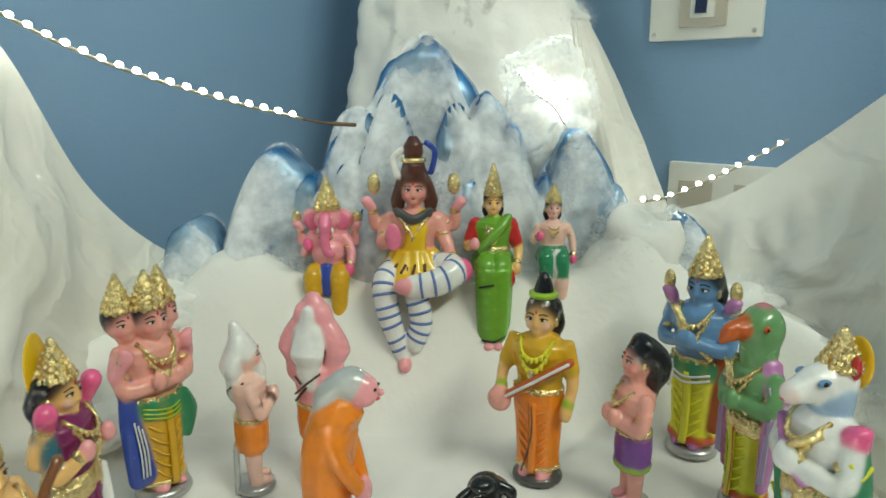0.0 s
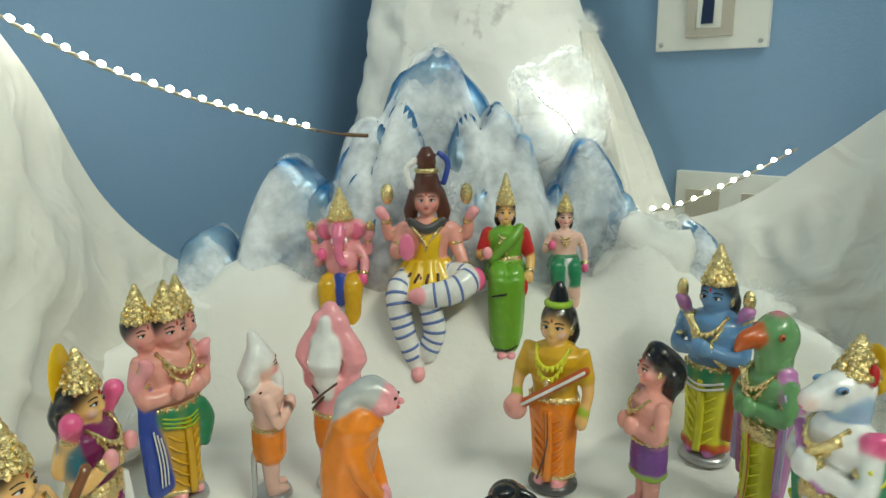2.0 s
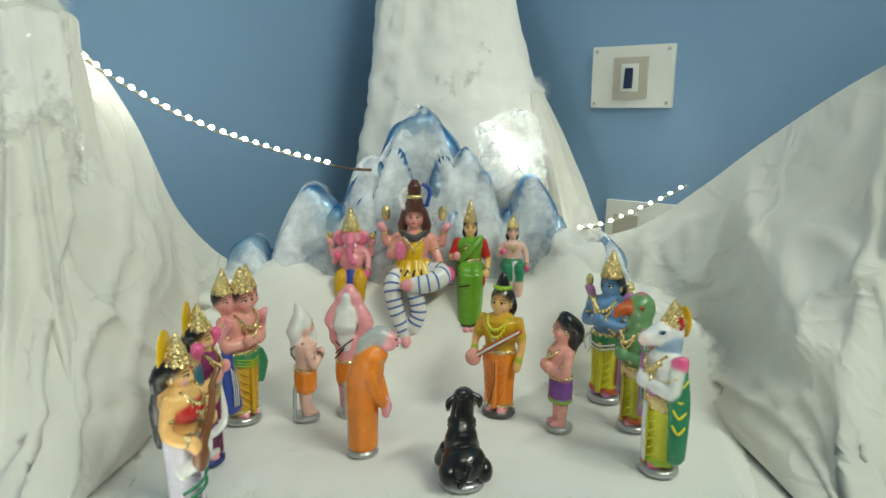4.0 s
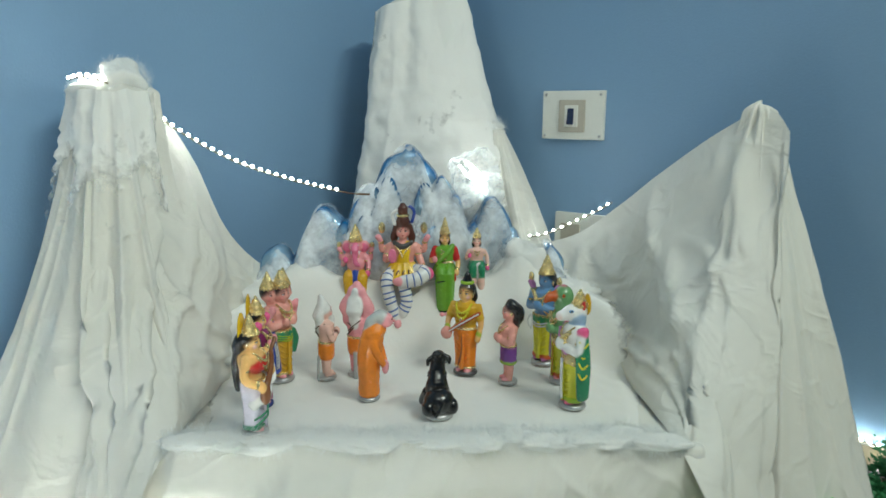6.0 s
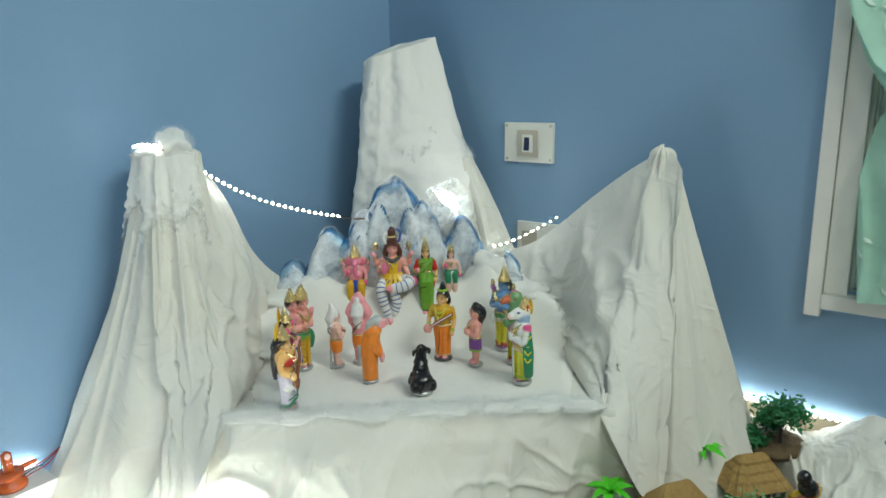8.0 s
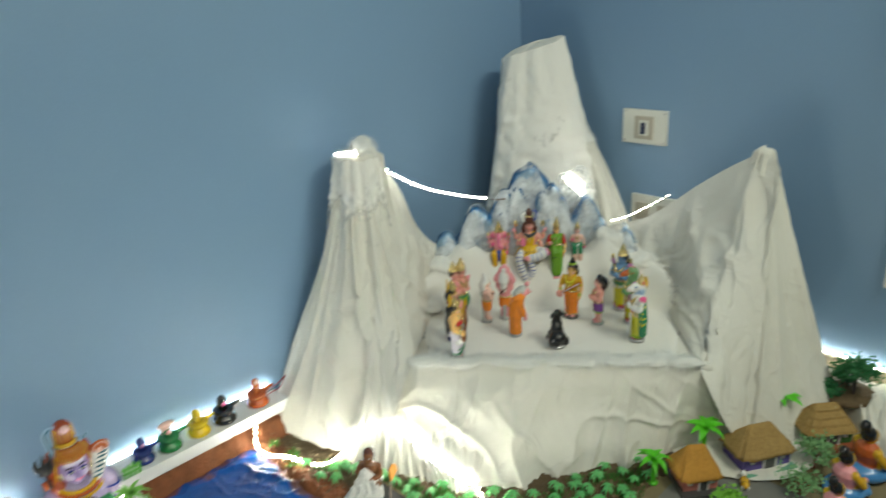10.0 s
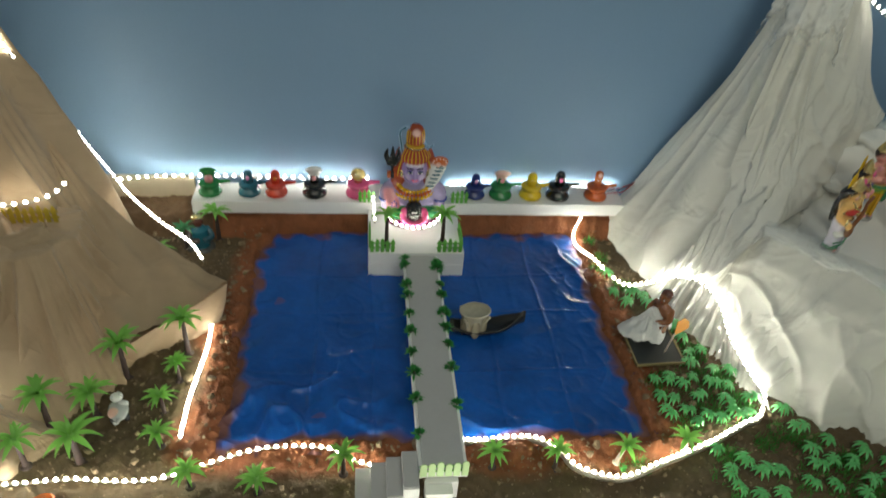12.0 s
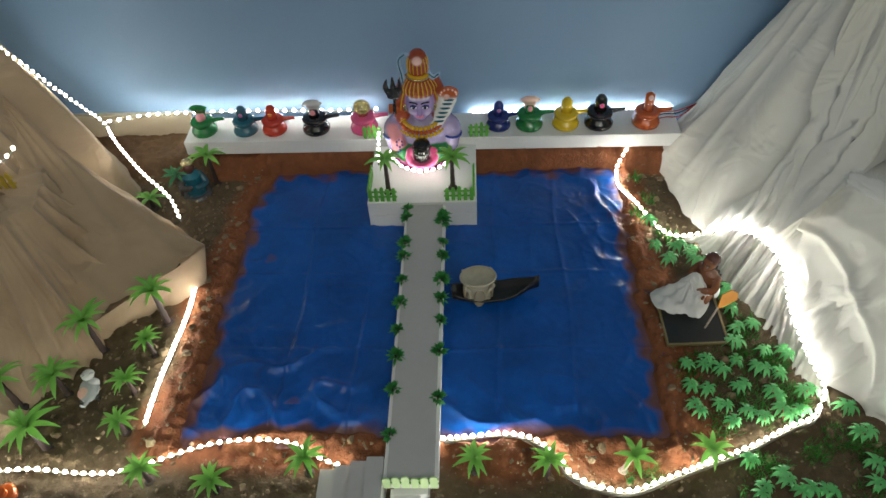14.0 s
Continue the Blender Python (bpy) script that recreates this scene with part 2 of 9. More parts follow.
def moulded_paint():
    """Hand-brushed enamel over moulded clay: the colours lie on the surface as an attribute."""
    m = bpy.data.materials.new("moulded_doll_enamel")
    m.use_nodes = True
    n, l = m.node_tree.nodes, m.node_tree.links
    b = n["Principled BSDF"]
    at = n.new("ShaderNodeAttribute")
    at.attribute_name = "paint"
    co = n.new("ShaderNodeTexCoord")
    tx = n.new("ShaderNodeTexNoise")
    tx.inputs["Scale"].default_value, tx.inputs["Detail"].default_value = 95, 5
    l.new(co.outputs["Object"], tx.inputs["Vector"])
    mr = n.new("ShaderNodeMapRange")
    mr.inputs["To Min"].default_value, mr.inputs["To Max"].default_value = 0.80, 1.18
    l.new(tx.outputs["Fac"], mr.inputs["Value"])
    hs = n.new("ShaderNodeHueSaturation")
    l.new(mr.outputs[0], hs.inputs["Value"]), l.new(at.outputs["Color"], hs.inputs["Color"])
    l.new(hs.outputs[0], b.inputs["Base Color"])
    rr = n.new("ShaderNodeMapRange")
    rr.inputs["To Min"].default_value, rr.inputs["To Max"].default_value = 0.14, 0.34
    l.new(tx.outputs["Fac"], rr.inputs["Value"]), l.new(rr.outputs[0], b.inputs["Roughness"])
    b.inputs["Coat Weight"].default_value, b.inputs["Coat Roughness"].default_value = 0.25, 0.15
    b.inputs["Subsurface Weight"].default_value = 0.0
    bp = n.new("ShaderNodeBump")
    bp.inputs["Strength"].default_value, bp.inputs["Distance"].default_value = 0.22, 0.003
    l.new(tx.outputs["Fac"], bp.inputs["Height"]), l.new(bp.outputs[0], b.inputs["Normal"])
    return m


ENAMEL = moulded_paint()

LEAF = material("plastic_leaf", (0.24, 0.58, 0.11), 0.4, vary=0.2, scale=40, second=(0.08, 0.36, 0.06), second_scale=12, spec=0.4, trans=0.2)
LEAFD = material("dark_plastic_leaf", (0.03, 0.22, 0.08), 0.45, vary=0.25, scale=60, second=(0.02, 0.13, 0.05), second_scale=18, trans=0.15)
LEAFB = material("bright_plastic_leaf", (0.10, 0.62, 0.03), 0.35, vary=0.1, scale=40, trans=0.2)
TRUNK = material("plastic_trunk", (0.05, 0.03, 0.025), 0.6, vary=0.3, scale=80)
TRUNKW = material("pale_trunk", (0.45, 0.36, 0.30), 0.6, vary=0.2, scale=80)
THATCH = material("thatch", (0.36, 0.23, 0.08), 0.9, vary=0.3, scale=120, bump=0.7, bump_scale=160, second=(0.27, 0.16, 0.05), second_scale=25)

# ---------------------------------------------------------------- mesh helpers
import functools

def mesh_object(name, verts, faces, mat, parent=None, label="", smooth=True, attrs=None):
    me = bpy.data.meshes.new(name)
    me.from_pydata([tuple(v) for v in verts], [], faces)
    for m in (mat if isinstance(mat, (list, tuple)) else [mat]):
        me.materials.append(m)
    if smooth:
        me.polygons.foreach_set("use_smooth", [True] * len(me.polygons))
    for key, values in (attrs or {}).items():
        a = me.attributes.new(key, "FLOAT", "POINT")
        a.data.foreach_set("value", np.asarray(values, dtype=np.float32).ravel())
    me.update()
    ob = new(name, me)
    ob.parent = parent
    if label:
        tagged(ob, label)
    return ob


def part(name, bm, mat, parent, label="", smooth=True):
    """Links a bmesh as one mesh object under a thing or a part."""
    bmesh.ops.recalc_face_normals(bm, faces=bm.faces[:])
    me = bpy.data.meshes.new(name)
    bm.to_mesh(me)
    bm.free()
    for m in (mat if isinstance(mat, (list, tuple)) else [mat]):
        me.materials.append(m)
    if smooth:
        me.polygons.foreach_set("use_smooth", [True] * len(me.polygons))
    ob = new(name, me)
    ob.parent = parent
    if label:
        tagged(ob, label)
    return ob


def grid_faces(nu, nv, close=False):
    """Faces of a grid of nu x nv points, row by row; close joins the last column to the first."""
    f = []
    for j in range(nv - 1):
        for i in range(nu if close else nu - 1):
            k = (i + 1) % nu
            f.append((j * nu + i, j * nu + k, (j + 1) * nu + k, (j + 1) * nu + i))
    return f


def thing(name, m, label, category, group="", kind=""):
    ob = new(name)
    ob.empty_display_size = 0.02
    ob.matrix_world = m
    return tagged(ob, label, category, group, kind)


def box(bm, c, s, bevel=0.0, rot=None, mi=0):
    """A box of size s round c, with bevelled edges."""
    m = Matrix.Translation(c) @ (rot.to_4x4() if rot else Matrix()) @ Matrix.Diagonal((*s, 1))
    g = bmesh.ops.create_cube(bm, size=1.0, matrix=m)
    fs = {f for v in g["verts"] for f in v.link_faces}
    if bevel:
        r = bmesh.ops.bevel(bm, geom=list({e for v in g["verts"] for e in v.link_edges}), offset=bevel, segments=2, affect="EDGES", profile=0.7)
        fs = {f for f in fs if f.is_valid} | set(r["faces"])
    for f in fs:
        f.material_index = mi
    return bm


def tube(bm, pts, radii, seg=10, mi=0, flat=(1.0, 1.0), cap=True):
    """A tube along pts; radii one for each point or one for all; flat squeezes its section."""
    pts = [Vector(p) for p in pts]
    if not hasattr(radii, "__len__"):
        radii = [radii] * len(pts)
    rings, side = [], None
    for i, p in enumerate(pts):
        d = (pts[min(i + 1, len(pts) - 1)] - pts[max(i - 1, 0)]).normalized()
        if side is None:
            side = d.cross(Vector((0, 1, 0.02)))
            if side.length < 0.1:
                side = d.cross(Vector((1, 0, 0)))
        side = (side - d * side.dot(d)).normalized()
        up = d.cross(side)
        rings.append([bm.verts.new(p + (side * math.cos(a) * flat[0] + up * math.sin(a) * flat[1]) * radii[i])
                      for a in (2 * math.pi * k / seg for k in range(seg))])
    for a, b in zip(rings, rings[1:]):
        for k in range(seg):
            f = bm.faces.new((a[k], a[(k + 1) % seg], b[(k + 1) % seg], b[k]))
            f.material_index, f.smooth = mi, True
    if cap:
        for r, d in ((rings[0], -1), (rings[-1], 1)):
            f = bm.faces.new(r[::-1] if d < 0 else r)
            f.material_index = mi
    return bm


@functools.lru_cache(None)
def unit_ball(seg, rings):
    """Points and faces of a unit sphere."""
    pts = [(0, 0, 1)]
    for j in range(1, rings):
        b = math.pi * j / rings
        pts += [(math.sin(b) * math.cos(2 * math.pi * i / seg), math.sin(b) * math.sin(2 * math.pi * i / seg), math.cos(b)) for i in range(seg)]
    pts.append((0, 0, -1))
    fs = [(0, 1 + i, 1 + (i + 1) % seg) for i in range(seg)]
    for j in range(rings - 2):
        o = 1 + j * seg
        fs += [(o + i, o + seg + i, o + seg + (i + 1) % seg, o + (i + 1) % seg) for i in range(seg)]
    o, last = 1 + (rings - 2) * seg, len(pts) - 1
    return pts, fs + [(last, o + (i + 1) % seg, o + i) for i in range(seg)]


def ball(bm, c, r, mi=0, seg=14, rings=9, rot=None):
    """An ellipsoid of radii r round c."""
    r = r if hasattr(r, "__len__") else (r, r, r)
    pts, fs = unit_ball(seg, rings)
    vs = []
    for x, y, z in pts:
        p = Vector((x * r[0], y * r[1], z * r[2]))
        vs.append(bm.verts.new((rot @ p if rot else p) + Vector(c)))
    for q in fs:
        f = bm.faces.new([vs[k] for k in q])
        f.material_index, f.smooth = mi, True
    return bm


def lathe(bm, prof, c=(0, 0, 0), sx=1.0, sy=1.0, seg=20, mi=0, pleats=0, amp=0.0, shift=None, rot=None):
    """A turned form from (radius, height) pairs; pleats ripple its section; shift(z) bends it."""
    rings = []
    for r, z in prof:
        ring = []
        for k in range(seg):
            a = 2 * math.pi * k / seg
            q = r * (1 + (amp * math.cos(pleats * a) if pleats else 0))
            p = Vector((q * math.cos(a) * sx, q * math.sin(a) * sy, z))
            if shift:
                p += Vector(shift(z))
            if rot:
                p = rot @ p
            ring.append(bm.verts.new(p + Vector(c)))
        rings.append(ring)
    for a, b in zip(rings, rings[1:]):
        for k in range(seg):
            f = bm.faces.new((a[k], a[(k + 1) % seg], b[(k + 1) % seg], b[k]))
            f.material_index, f.smooth = mi, True
    for r, flip in ((rings[0], True), (rings[-1], False)):
        f = bm.faces.new(r[::-1] if flip else r)
        f.material_index = mi
    return bm


def smooth_path(pts, n=8):
    """Points of a Catmull-Rom curve through pts."""
    pts = [Vector(p) for p in pts]
    out = []
    for i in range(len(pts) - 1):
        a, b, c, d = pts[max(i - 1, 0)], pts[i], pts[i + 1], pts[min(i + 2, len(pts) - 1)]
        for k in range(n):
            t = k / n
            out.append(0.5 * (2 * b + (c - a) * t + (2 * a - 5 * b + 4 * c - d) * t * t + (3 * b - a - 3 * c + d) * t ** 3))
    return out + [pts[-1]]


def along(pts, step):
    """Points at even steps along a path, each with its direction."""
    out, left = [], 0.0
    for a, b in zip(pts, pts[1:]):
        d = (b - a).length
        while left <= d and d > 1e-9:
            out.append((a.lerp(b, left / d), (b - a).normalized()))
            left += step
        left -= d
    return out


def nz(x, y, z=0.0):
    return noise.noise(Vector((x, y, z)))


def lerp_table(table, x):
    xs, ys = zip(*table)
    return float(np.interp(x, xs, ys))


SITE = pose(-0.82, -0.73, 0, 0, 0, -50.88)      # the cloth mountain: x along its front, y towards the corner


def site(u, v, z=0.0):
    return SITE @ Vector((u, v, z))


BEADS = {}


def light_string(label, pts, step=0.0155, cord=True, n=8, radius=0.0034, group="light strings", tape=0.0, lamp=None):
    """A string of white beads on a clear cord."""
    lamp = lamp or LED
    path = smooth_path(pts, n)
    ob = thing("light_string", Matrix.Translation(path[0]), label, "string light", group)
    inv = ob.matrix_world.inverted()
    if cord:
        bm = bmesh.new()
        tube(bm, [inv @ (p - Vector((0, 0, radius * 0.8))) for p in path], 0.0018, 6)
        part("cord", bm, CORD, ob)
    if tape:                                    # the tape behind the lamps, standing on its edge beside them
        bm, prev = bmesh.new(), None
        for i, p in enumerate(path):
            dr = (path[min(i + 1, len(path) - 1)] - path[max(i - 1, 0)]).normalized()
            out = Vector((dr.y, -dr.x, 0)).normalized() * tape * (radius + 0.0016)
            thick = out.normalized() * 0.0008
            q = inv @ (p + out)
            row = [bm.verts.new(q + w + Vector((0, 0, z))) for w, z in ((-thick, -0.012), (-thick, -0.0006), (thick, -0.0006), (thick, -0.012))]
            if prev:
                for k in range(4):
                    bm.faces.new((prev[k], prev[(k + 1) % 4], row[(k + 1) % 4], row[k]))
            prev = row
        part("tape", bm, CORD, ob, "pale tape carrying the lamps")
    if lamp.name not in BEADS:
        bm = bmesh.new()
        ball(bm, (0, 0, 0), (1.08, 0.92, 0.92), 0, 10, 6)
        BEADS[lamp.name] = bpy.data.meshes.new("bead")
        bm.to_mesh(BEADS[lamp.name])
        bm.free()
        BEADS[lamp.name].materials.append(lamp)
    for p, d in along(path, step):
        b = new("bead", BEADS[lamp.name])
        b.parent = ob
        b.matrix_local = inv @ Matrix.Translation(p) @ d.to_track_quat("X", "Z").to_matrix().to_4x4() @ Matrix.Scale(radius, 4)
    return ob

# ---------------------------------------------------------------- room
def slab(name, lo, hi, mat, label, category):
    bm = bmesh.new()
    box(bm, [(a + b) / 2 for a, b in zip(lo, hi)], [b - a for a, b in zip(lo, hi)])
    ob = part(name, bm, mat, None, smooth=False)
    return tagged(ob, label, category, kind="structure")


ROOM_X, ROOM_Y, ROOM_Z = -4.6, -4.2, 2.7
slab("wall_north", (ROOM_X, 0, -0.03), (0.0, 0.15, ROOM_Z), WALL, "smooth matt blue painted wall behind the pond", "wall")
W_Y0, W_Y1, W_Z0, W_Z1 = -1.30, -2.35, 0.375, 1.62           # window opening
slab("wall_east", (0, W_Y0, -0.03), (0.15, 0.15, ROOM_Z), WALL, "smooth blue painted wall with a switch board", "wall")
slab("wall_east", (0, W_Y1, -0.03), (0.15, W_Y0, W_Z0), WALL, "blue painted wall under the window", "wall")
slab("wall_east", (0, W_Y1, W_Z1), (0.15, W_Y0, ROOM_Z), WALL, "blue painted wall over the window", "wall")
slab("wall_east", (0, ROOM_Y, -0.03), (0.15, W_Y1, ROOM_Z), WALL, "blue painted wall beside the window", "wall")
slab("wall_south", (ROOM_X, ROOM_Y - 0.15, -0.03), (0.0, ROOM_Y, ROOM_Z), WALL, "plain blue painted wall closing the room", "wall")
slab("wall_west", (ROOM_X - 0.15, ROOM_Y - 0.15, -0.03), (ROOM_X, 0.15, ROOM_Z), WALL, "plain blue painted wall closing the room", "wall")
slab("ceiling", (ROOM_X, ROOM_Y, ROOM_Z), (0, 0, ROOM_Z + 0.1), CEIL, "plain white painted ceiling", "ceiling")
slab("floor", (ROOM_X, ROOM_Y, -0.13), (0, 0, -0.008), KHAKI, "khaki brown floor under the display", "floor")
SKIRTING = material("cream_skirting_tile", (0.58, 0.50, 0.36), 0.5, vary=0.08, scale=40, second=(0.50, 0.42, 0.30), second_scale=7)
slab("baseboard", (ROOM_X, -0.012, -0.03), (-2.32, 0.0, 0.098), SKIRTING, "cream skirting tile along the foot of the wall", "baseboard")
slab("baseboard", (-0.012, -2.6, -0.03), (0.0, -0.95, 0.058), SKIRTING, "cream skirting tile along the foot of the wall", "baseboard")

# ---------------------------------------------------------------- cloth mountain
mountain = thing("cloth_mountain", SITE, "white cotton cloth draped into a snowy three-peaked mountain", "cloth mountain")
SITE_INV = SITE.inverted()


def keep_inside(p):
    """Holds a point of the mountain's own space in front of both walls."""
    w = SITE @ Vector(p)
    w.x, w.y, w.z = min(w.x, -0.006), min(w.y, -0.006), max(w.z, -0.028)
    return SITE_INV @ w


def rid(x, y, z):
    """Ridged noise, 1 along thin lines."""
    return max(0.0, 1 - 1.9 * abs(nz(x, y, z)))


def tent(top, rt, zt, foot, power, folds, depth, seed, squash=1.0, tilt=0.0, lump=1.0, name="cloth_peak", mat=CLOTH, parent=mountain, hold=keep_inside, dome=0.02, square=0.0):
    """A peak of hanging cloth: foot gives the radius at the ground by angle in degrees."""
    nu, nv = 340, 100
    turn = [360 * i / nu for i in range(nu)]
    foot_r = np.interp(turn, [a for a, _ in foot], [r for _, r in foot], period=360).tolist()
    powers = [power] * nu if isinstance(power, float) else np.interp(turn, *zip(*power), period=360).tolist()
    verts = []
    for j in range(nv):
        s = j / (nv - 1)
        for i in range(nu):
            a = turn[i]
            r = rt + (foot_r[i] - rt) * s ** powers[i]
            t = math.radians(a)
            cx, cy = math.cos(t), math.sin(t)
            r *= 1 + square * ((cx ** 6 + cy ** 6) ** (-1 / 6) - 1) * (1 - 0.6 * s)
            w = nz(cx * 1.7 + seed, cy * 1.7, s * 0.6)
            k = folds / 5.0
            f1 = rid(cx * k + seed, cy * k, s * 0.45 + 0.5 * w) ** 3 - 0.35
            f2 = rid(cx * k * 2.1 + seed, cy * k * 2.1, s * 0.45 + 9) ** 3 - 0.35
            f3 = rid(cx * 3.2 + seed + s * 1.6, cy * 3.2 - s * 1.2, s * 2.2 + 20) ** 8
            here = max(0.15, min(1.0, 0.6 + 1.8 * nz(cx * 1.6 + seed, cy * 1.6, s * 0.8 + 3)))
            r += depth * (1.05 * f1 + 0.42 * f2 * here + 0.06 * f3) * (0.15 + 0.85 * min(1, s * 1.7))
            r += lump * 0.012 * nz(cx * 2.6 + seed, cy * 2.6, s * 2.2) + lump * 0.0018 * nz(cx * 5 + seed, cy * 5, s * 13)
            z = zt * (1 - s) + tilt * cx * (1 - s) ** 3 + 0.006 * nz(cx * 3, cy * 3, seed)
            verts.append(hold((top[0] + r * cx, top[1] + r * cy * (squash + (1 - squash) * s), z)))
    faces = grid_faces(nu, nv, True)
    for k in range(1, 9):                                     # rounded crown
        c = math.cos(math.pi / 2 * k / 8.0)
        base = len(verts)
        for i in range(nu):
            x, y, z = verts[i]
            verts.append(((x - top[0]) * c + top[0], (y - top[1]) * c + top[1], zt + (z - zt) * c + dome * math.sin(math.pi / 2 * k / 8.0) * (1 + 0.5 * nz(x * 30, y * 30, seed))))
        prev = 0 if k == 1 else base - nu
        for i in range(nu):
            faces.append((prev + (i + 1) % nu, prev + i, base + i, base + (i + 1) % nu))
    mesh_object(name, verts, faces, mat, parent)
    return verts[:nu * nv]


left_peak = tent((-0.515, 0.318), 0.064, 0.715, [(0, 0.18), (45, 0.13), (90, 0.10), (135, 0.12), (180, 0.25), (205, 0.365), (225, 0.375), (250, 0.35), (270, 0.36), (290, 0.38), (315, 0.36), (340, 0.24)],
     1.45, 9, 0.042, 3.1)
tent((0.572, 0.318), 0.024, 0.685, [(0, 0.225), (20, 0.21), (60, 0.12), (120, 0.12), (160, 0.22), (180, 0.26), (205, 0.28), (225, 0.31), (250, 0.32), (270, 0.32), (290, 0.285), (330, 0.24)],
     1.05, 13, 0.017, 8.4)
middle_peak = tent((-0.012, 0.83), 0.098, 0.940, [(0, 0.48), (30, 0.30), (90, 0.2), (150, 0.20), (180, 0.235), (225, 0.28), (270, 0.38), (315, 0.46)],
     1.2, 7, 0.011, 5.7, squash=0.62, tilt=0.032, lump=1.5, dome=0.016, square=0.55)

# a lower shoulder of cloth beside the middle peak
tent((0.150, 0.745), 0.030, 0.640, [(0, 0.30), (45, 0.20), (90, 0.12), (135, 0.12), (180, 0.16), (225, 0.20), (270, 0.20), (315, 0.30)], 0.95, 12, 0.034, 12.3, name="cloth_shoulder", lump=1.0)

# the swag between the peaks
TOP = smooth_path([(-0.53, 0.25, 0.690), (-0.515, 0.31, 0.712), (-0.465, 0.36, 0.69), (-0.42, 0.40, 0.60), (-0.38, 0.44, 0.468), (-0.33, 0.50, 0.384), (-0.27, 0.55, 0.357), (-0.1, 0.60, 0.36),
                   (0.1, 0.63, 0.375), (0.22, 0.61, 0.40), (0.32, 0.57, 0.434), (0.396, 0.52, 0.503), (0.45, 0.46, 0.57), (0.52, 0.36, 0.655), (0.575, 0.30, 0.695), (0.59, 0.25, 0.66)], 13)
LOW = smooth_path([(-0.49, -0.055, 0.0), (-0.43, -0.055, 0.08), (-0.385, -0.03, 0.17), (-0.36, 0.05, 0.226), (-0.345, 0.22, 0.226), (-0.31, 0.35, 0.226), (-0.24, 0.43, 0.226), (-0.1, 0.47, 0.226),
                   (0.1, 0.48, 0.226), (0.2, 0.47, 0.226), (0.30, 0.42, 0.226), (0.345, 0.33, 0.226), (0.36, 0.07, 0.226), (0.385, -0.015, 0.17), (0.43, -0.035, 0.08), (0.49, -0.03, 0.0)], 13)
nu, nv = len(TOP), 60
vs = []
for j in range(nv):
    s = j / (nv - 1)
    for i in range(nu):
        p = TOP[i].lerp(LOW[i], s)
        lift = math.sin(math.pi * s)
        w = nz(i * 0.07, s * 1.8, 3.0)
        p.z -= 0.05 * lift
        out = Vector((p.x, p.y - 0.15, 0)).normalized()
        fold = 0.026 * (rid(i * 0.045 + 0.4 * w, s * 0.9, 1.0) ** 3 - 0.3) + 0.015 * (rid(i * 0.10 + s, s * 1.9 - i * 0.03, 6.0) ** 4 - 0.2) + 0.010 * nz(i * 0.06, s * 2.0, 1.0)
        crease = 0.012 * rid(i * 0.06 - 1.8 * s, s * 3.0, 9.0) ** 6 + 0.010 * rid(i * 0.035 + 2.4 * s, s * 3.4 - i * 0.03, 19.0) ** 8
        p -= out * (fold + crease) * min(1, lift * 1.6)
        vs.append(keep_inside(p))
mesh_object("cloth_swag", vs, grid_faces(nu, nv), CLOTH, mountain)

# cloth lying flat by the huts
nu, nv = 40, 30
vs = []
for j in range(nv):
    for i in range(nu):
        a, b = i / (nu - 1), j / (nv - 1)
        far = Vector((-0.62, -0.94, 0)).lerp(Vector((-0.17, -1.16, 0)), a)
        near = Vector((-0.69, -1.03, 0)).lerp(Vector((-0.30, -1.26, 0)), a) + Vector((-0.07, -0.09, 0)) * math.sin(math.pi * a)
        p = far.lerp(near, b)
        p.z = 0.002 + 0.010 * (1 - b) ** 2 + 0.004 * rid(a * 5, b * 3, 4) ** 4 * (1 - b * 0.7)
        vs.append(SITE_INV @ p)
mesh_object("cloth_apron", vs, grid_faces(nu, nv), CLOTH, mountain)

# table top and its front drape
bm = bmesh.new()
box(bm, (0.0, 0.335, 0.210), (0.80, 0.62, 0.026), 0.010)
part("table_top", bm, CLOTH, mountain)
FOOT_V = [(-0.56, -0.03), (-0.48, -0.05), (-0.35, -0.11), (-0.2, -0.165), (0.0, -0.135), (0.15, -0.085), (0.25, -0.045), (0.33, -0.004), (0.38, 0.01), (0.45, 0.02), (0.56, 0.03)]
nu, nv = 300, 54
vs = []
for j in range(nv):
    s = j / (nv - 1)
    for i in range(nu):
        u = -0.52 + 1.04 * i / (nu - 1)
        f = lerp_table(FOOT_V, u)
        w = nz(u * 3.2, s * 1.0, 7.0)
        over = max(0.0, abs(u) - 0.345) / 0.175
        high = 0.236 - 0.236 * over ** 1.1
        lead = 0.020 + 0.008 * nz(u * 6, 0, 2) + 0.04 * over
        v = lead + (f - lead) * (0.13 * min(1, s * 5) + 0.87 * s ** 1.25)
        fold = 1.0 * (rid(u * 5.5 + 0.5 * w, s * 0.5, 3.0) ** 3 - 0.3) + 0.5 * (rid(u * 12 + s, s * 0.9, 8.0) ** 3 - 0.3) + 0.35 * rid(u * 7 - 2.2 * s, s * 1.4 + u * 2, 15.0) ** 7
        v -= 0.034 * (1 - 0.6 * min(1, max(0, u - 0.25) / 0.1)) * fold * min(1, s * 2.4) + 0.004 * nz(u * 24, s * 7, 4) * min(1, s * 3)
        z = high * (1 - s) - 0.008 * math.sin(math.pi * s)
        vs.append((u, v, max(z, -0.02)))
mesh_object("front_drape", vs, grid_faces(nu, nv), CLOTH, mountain)

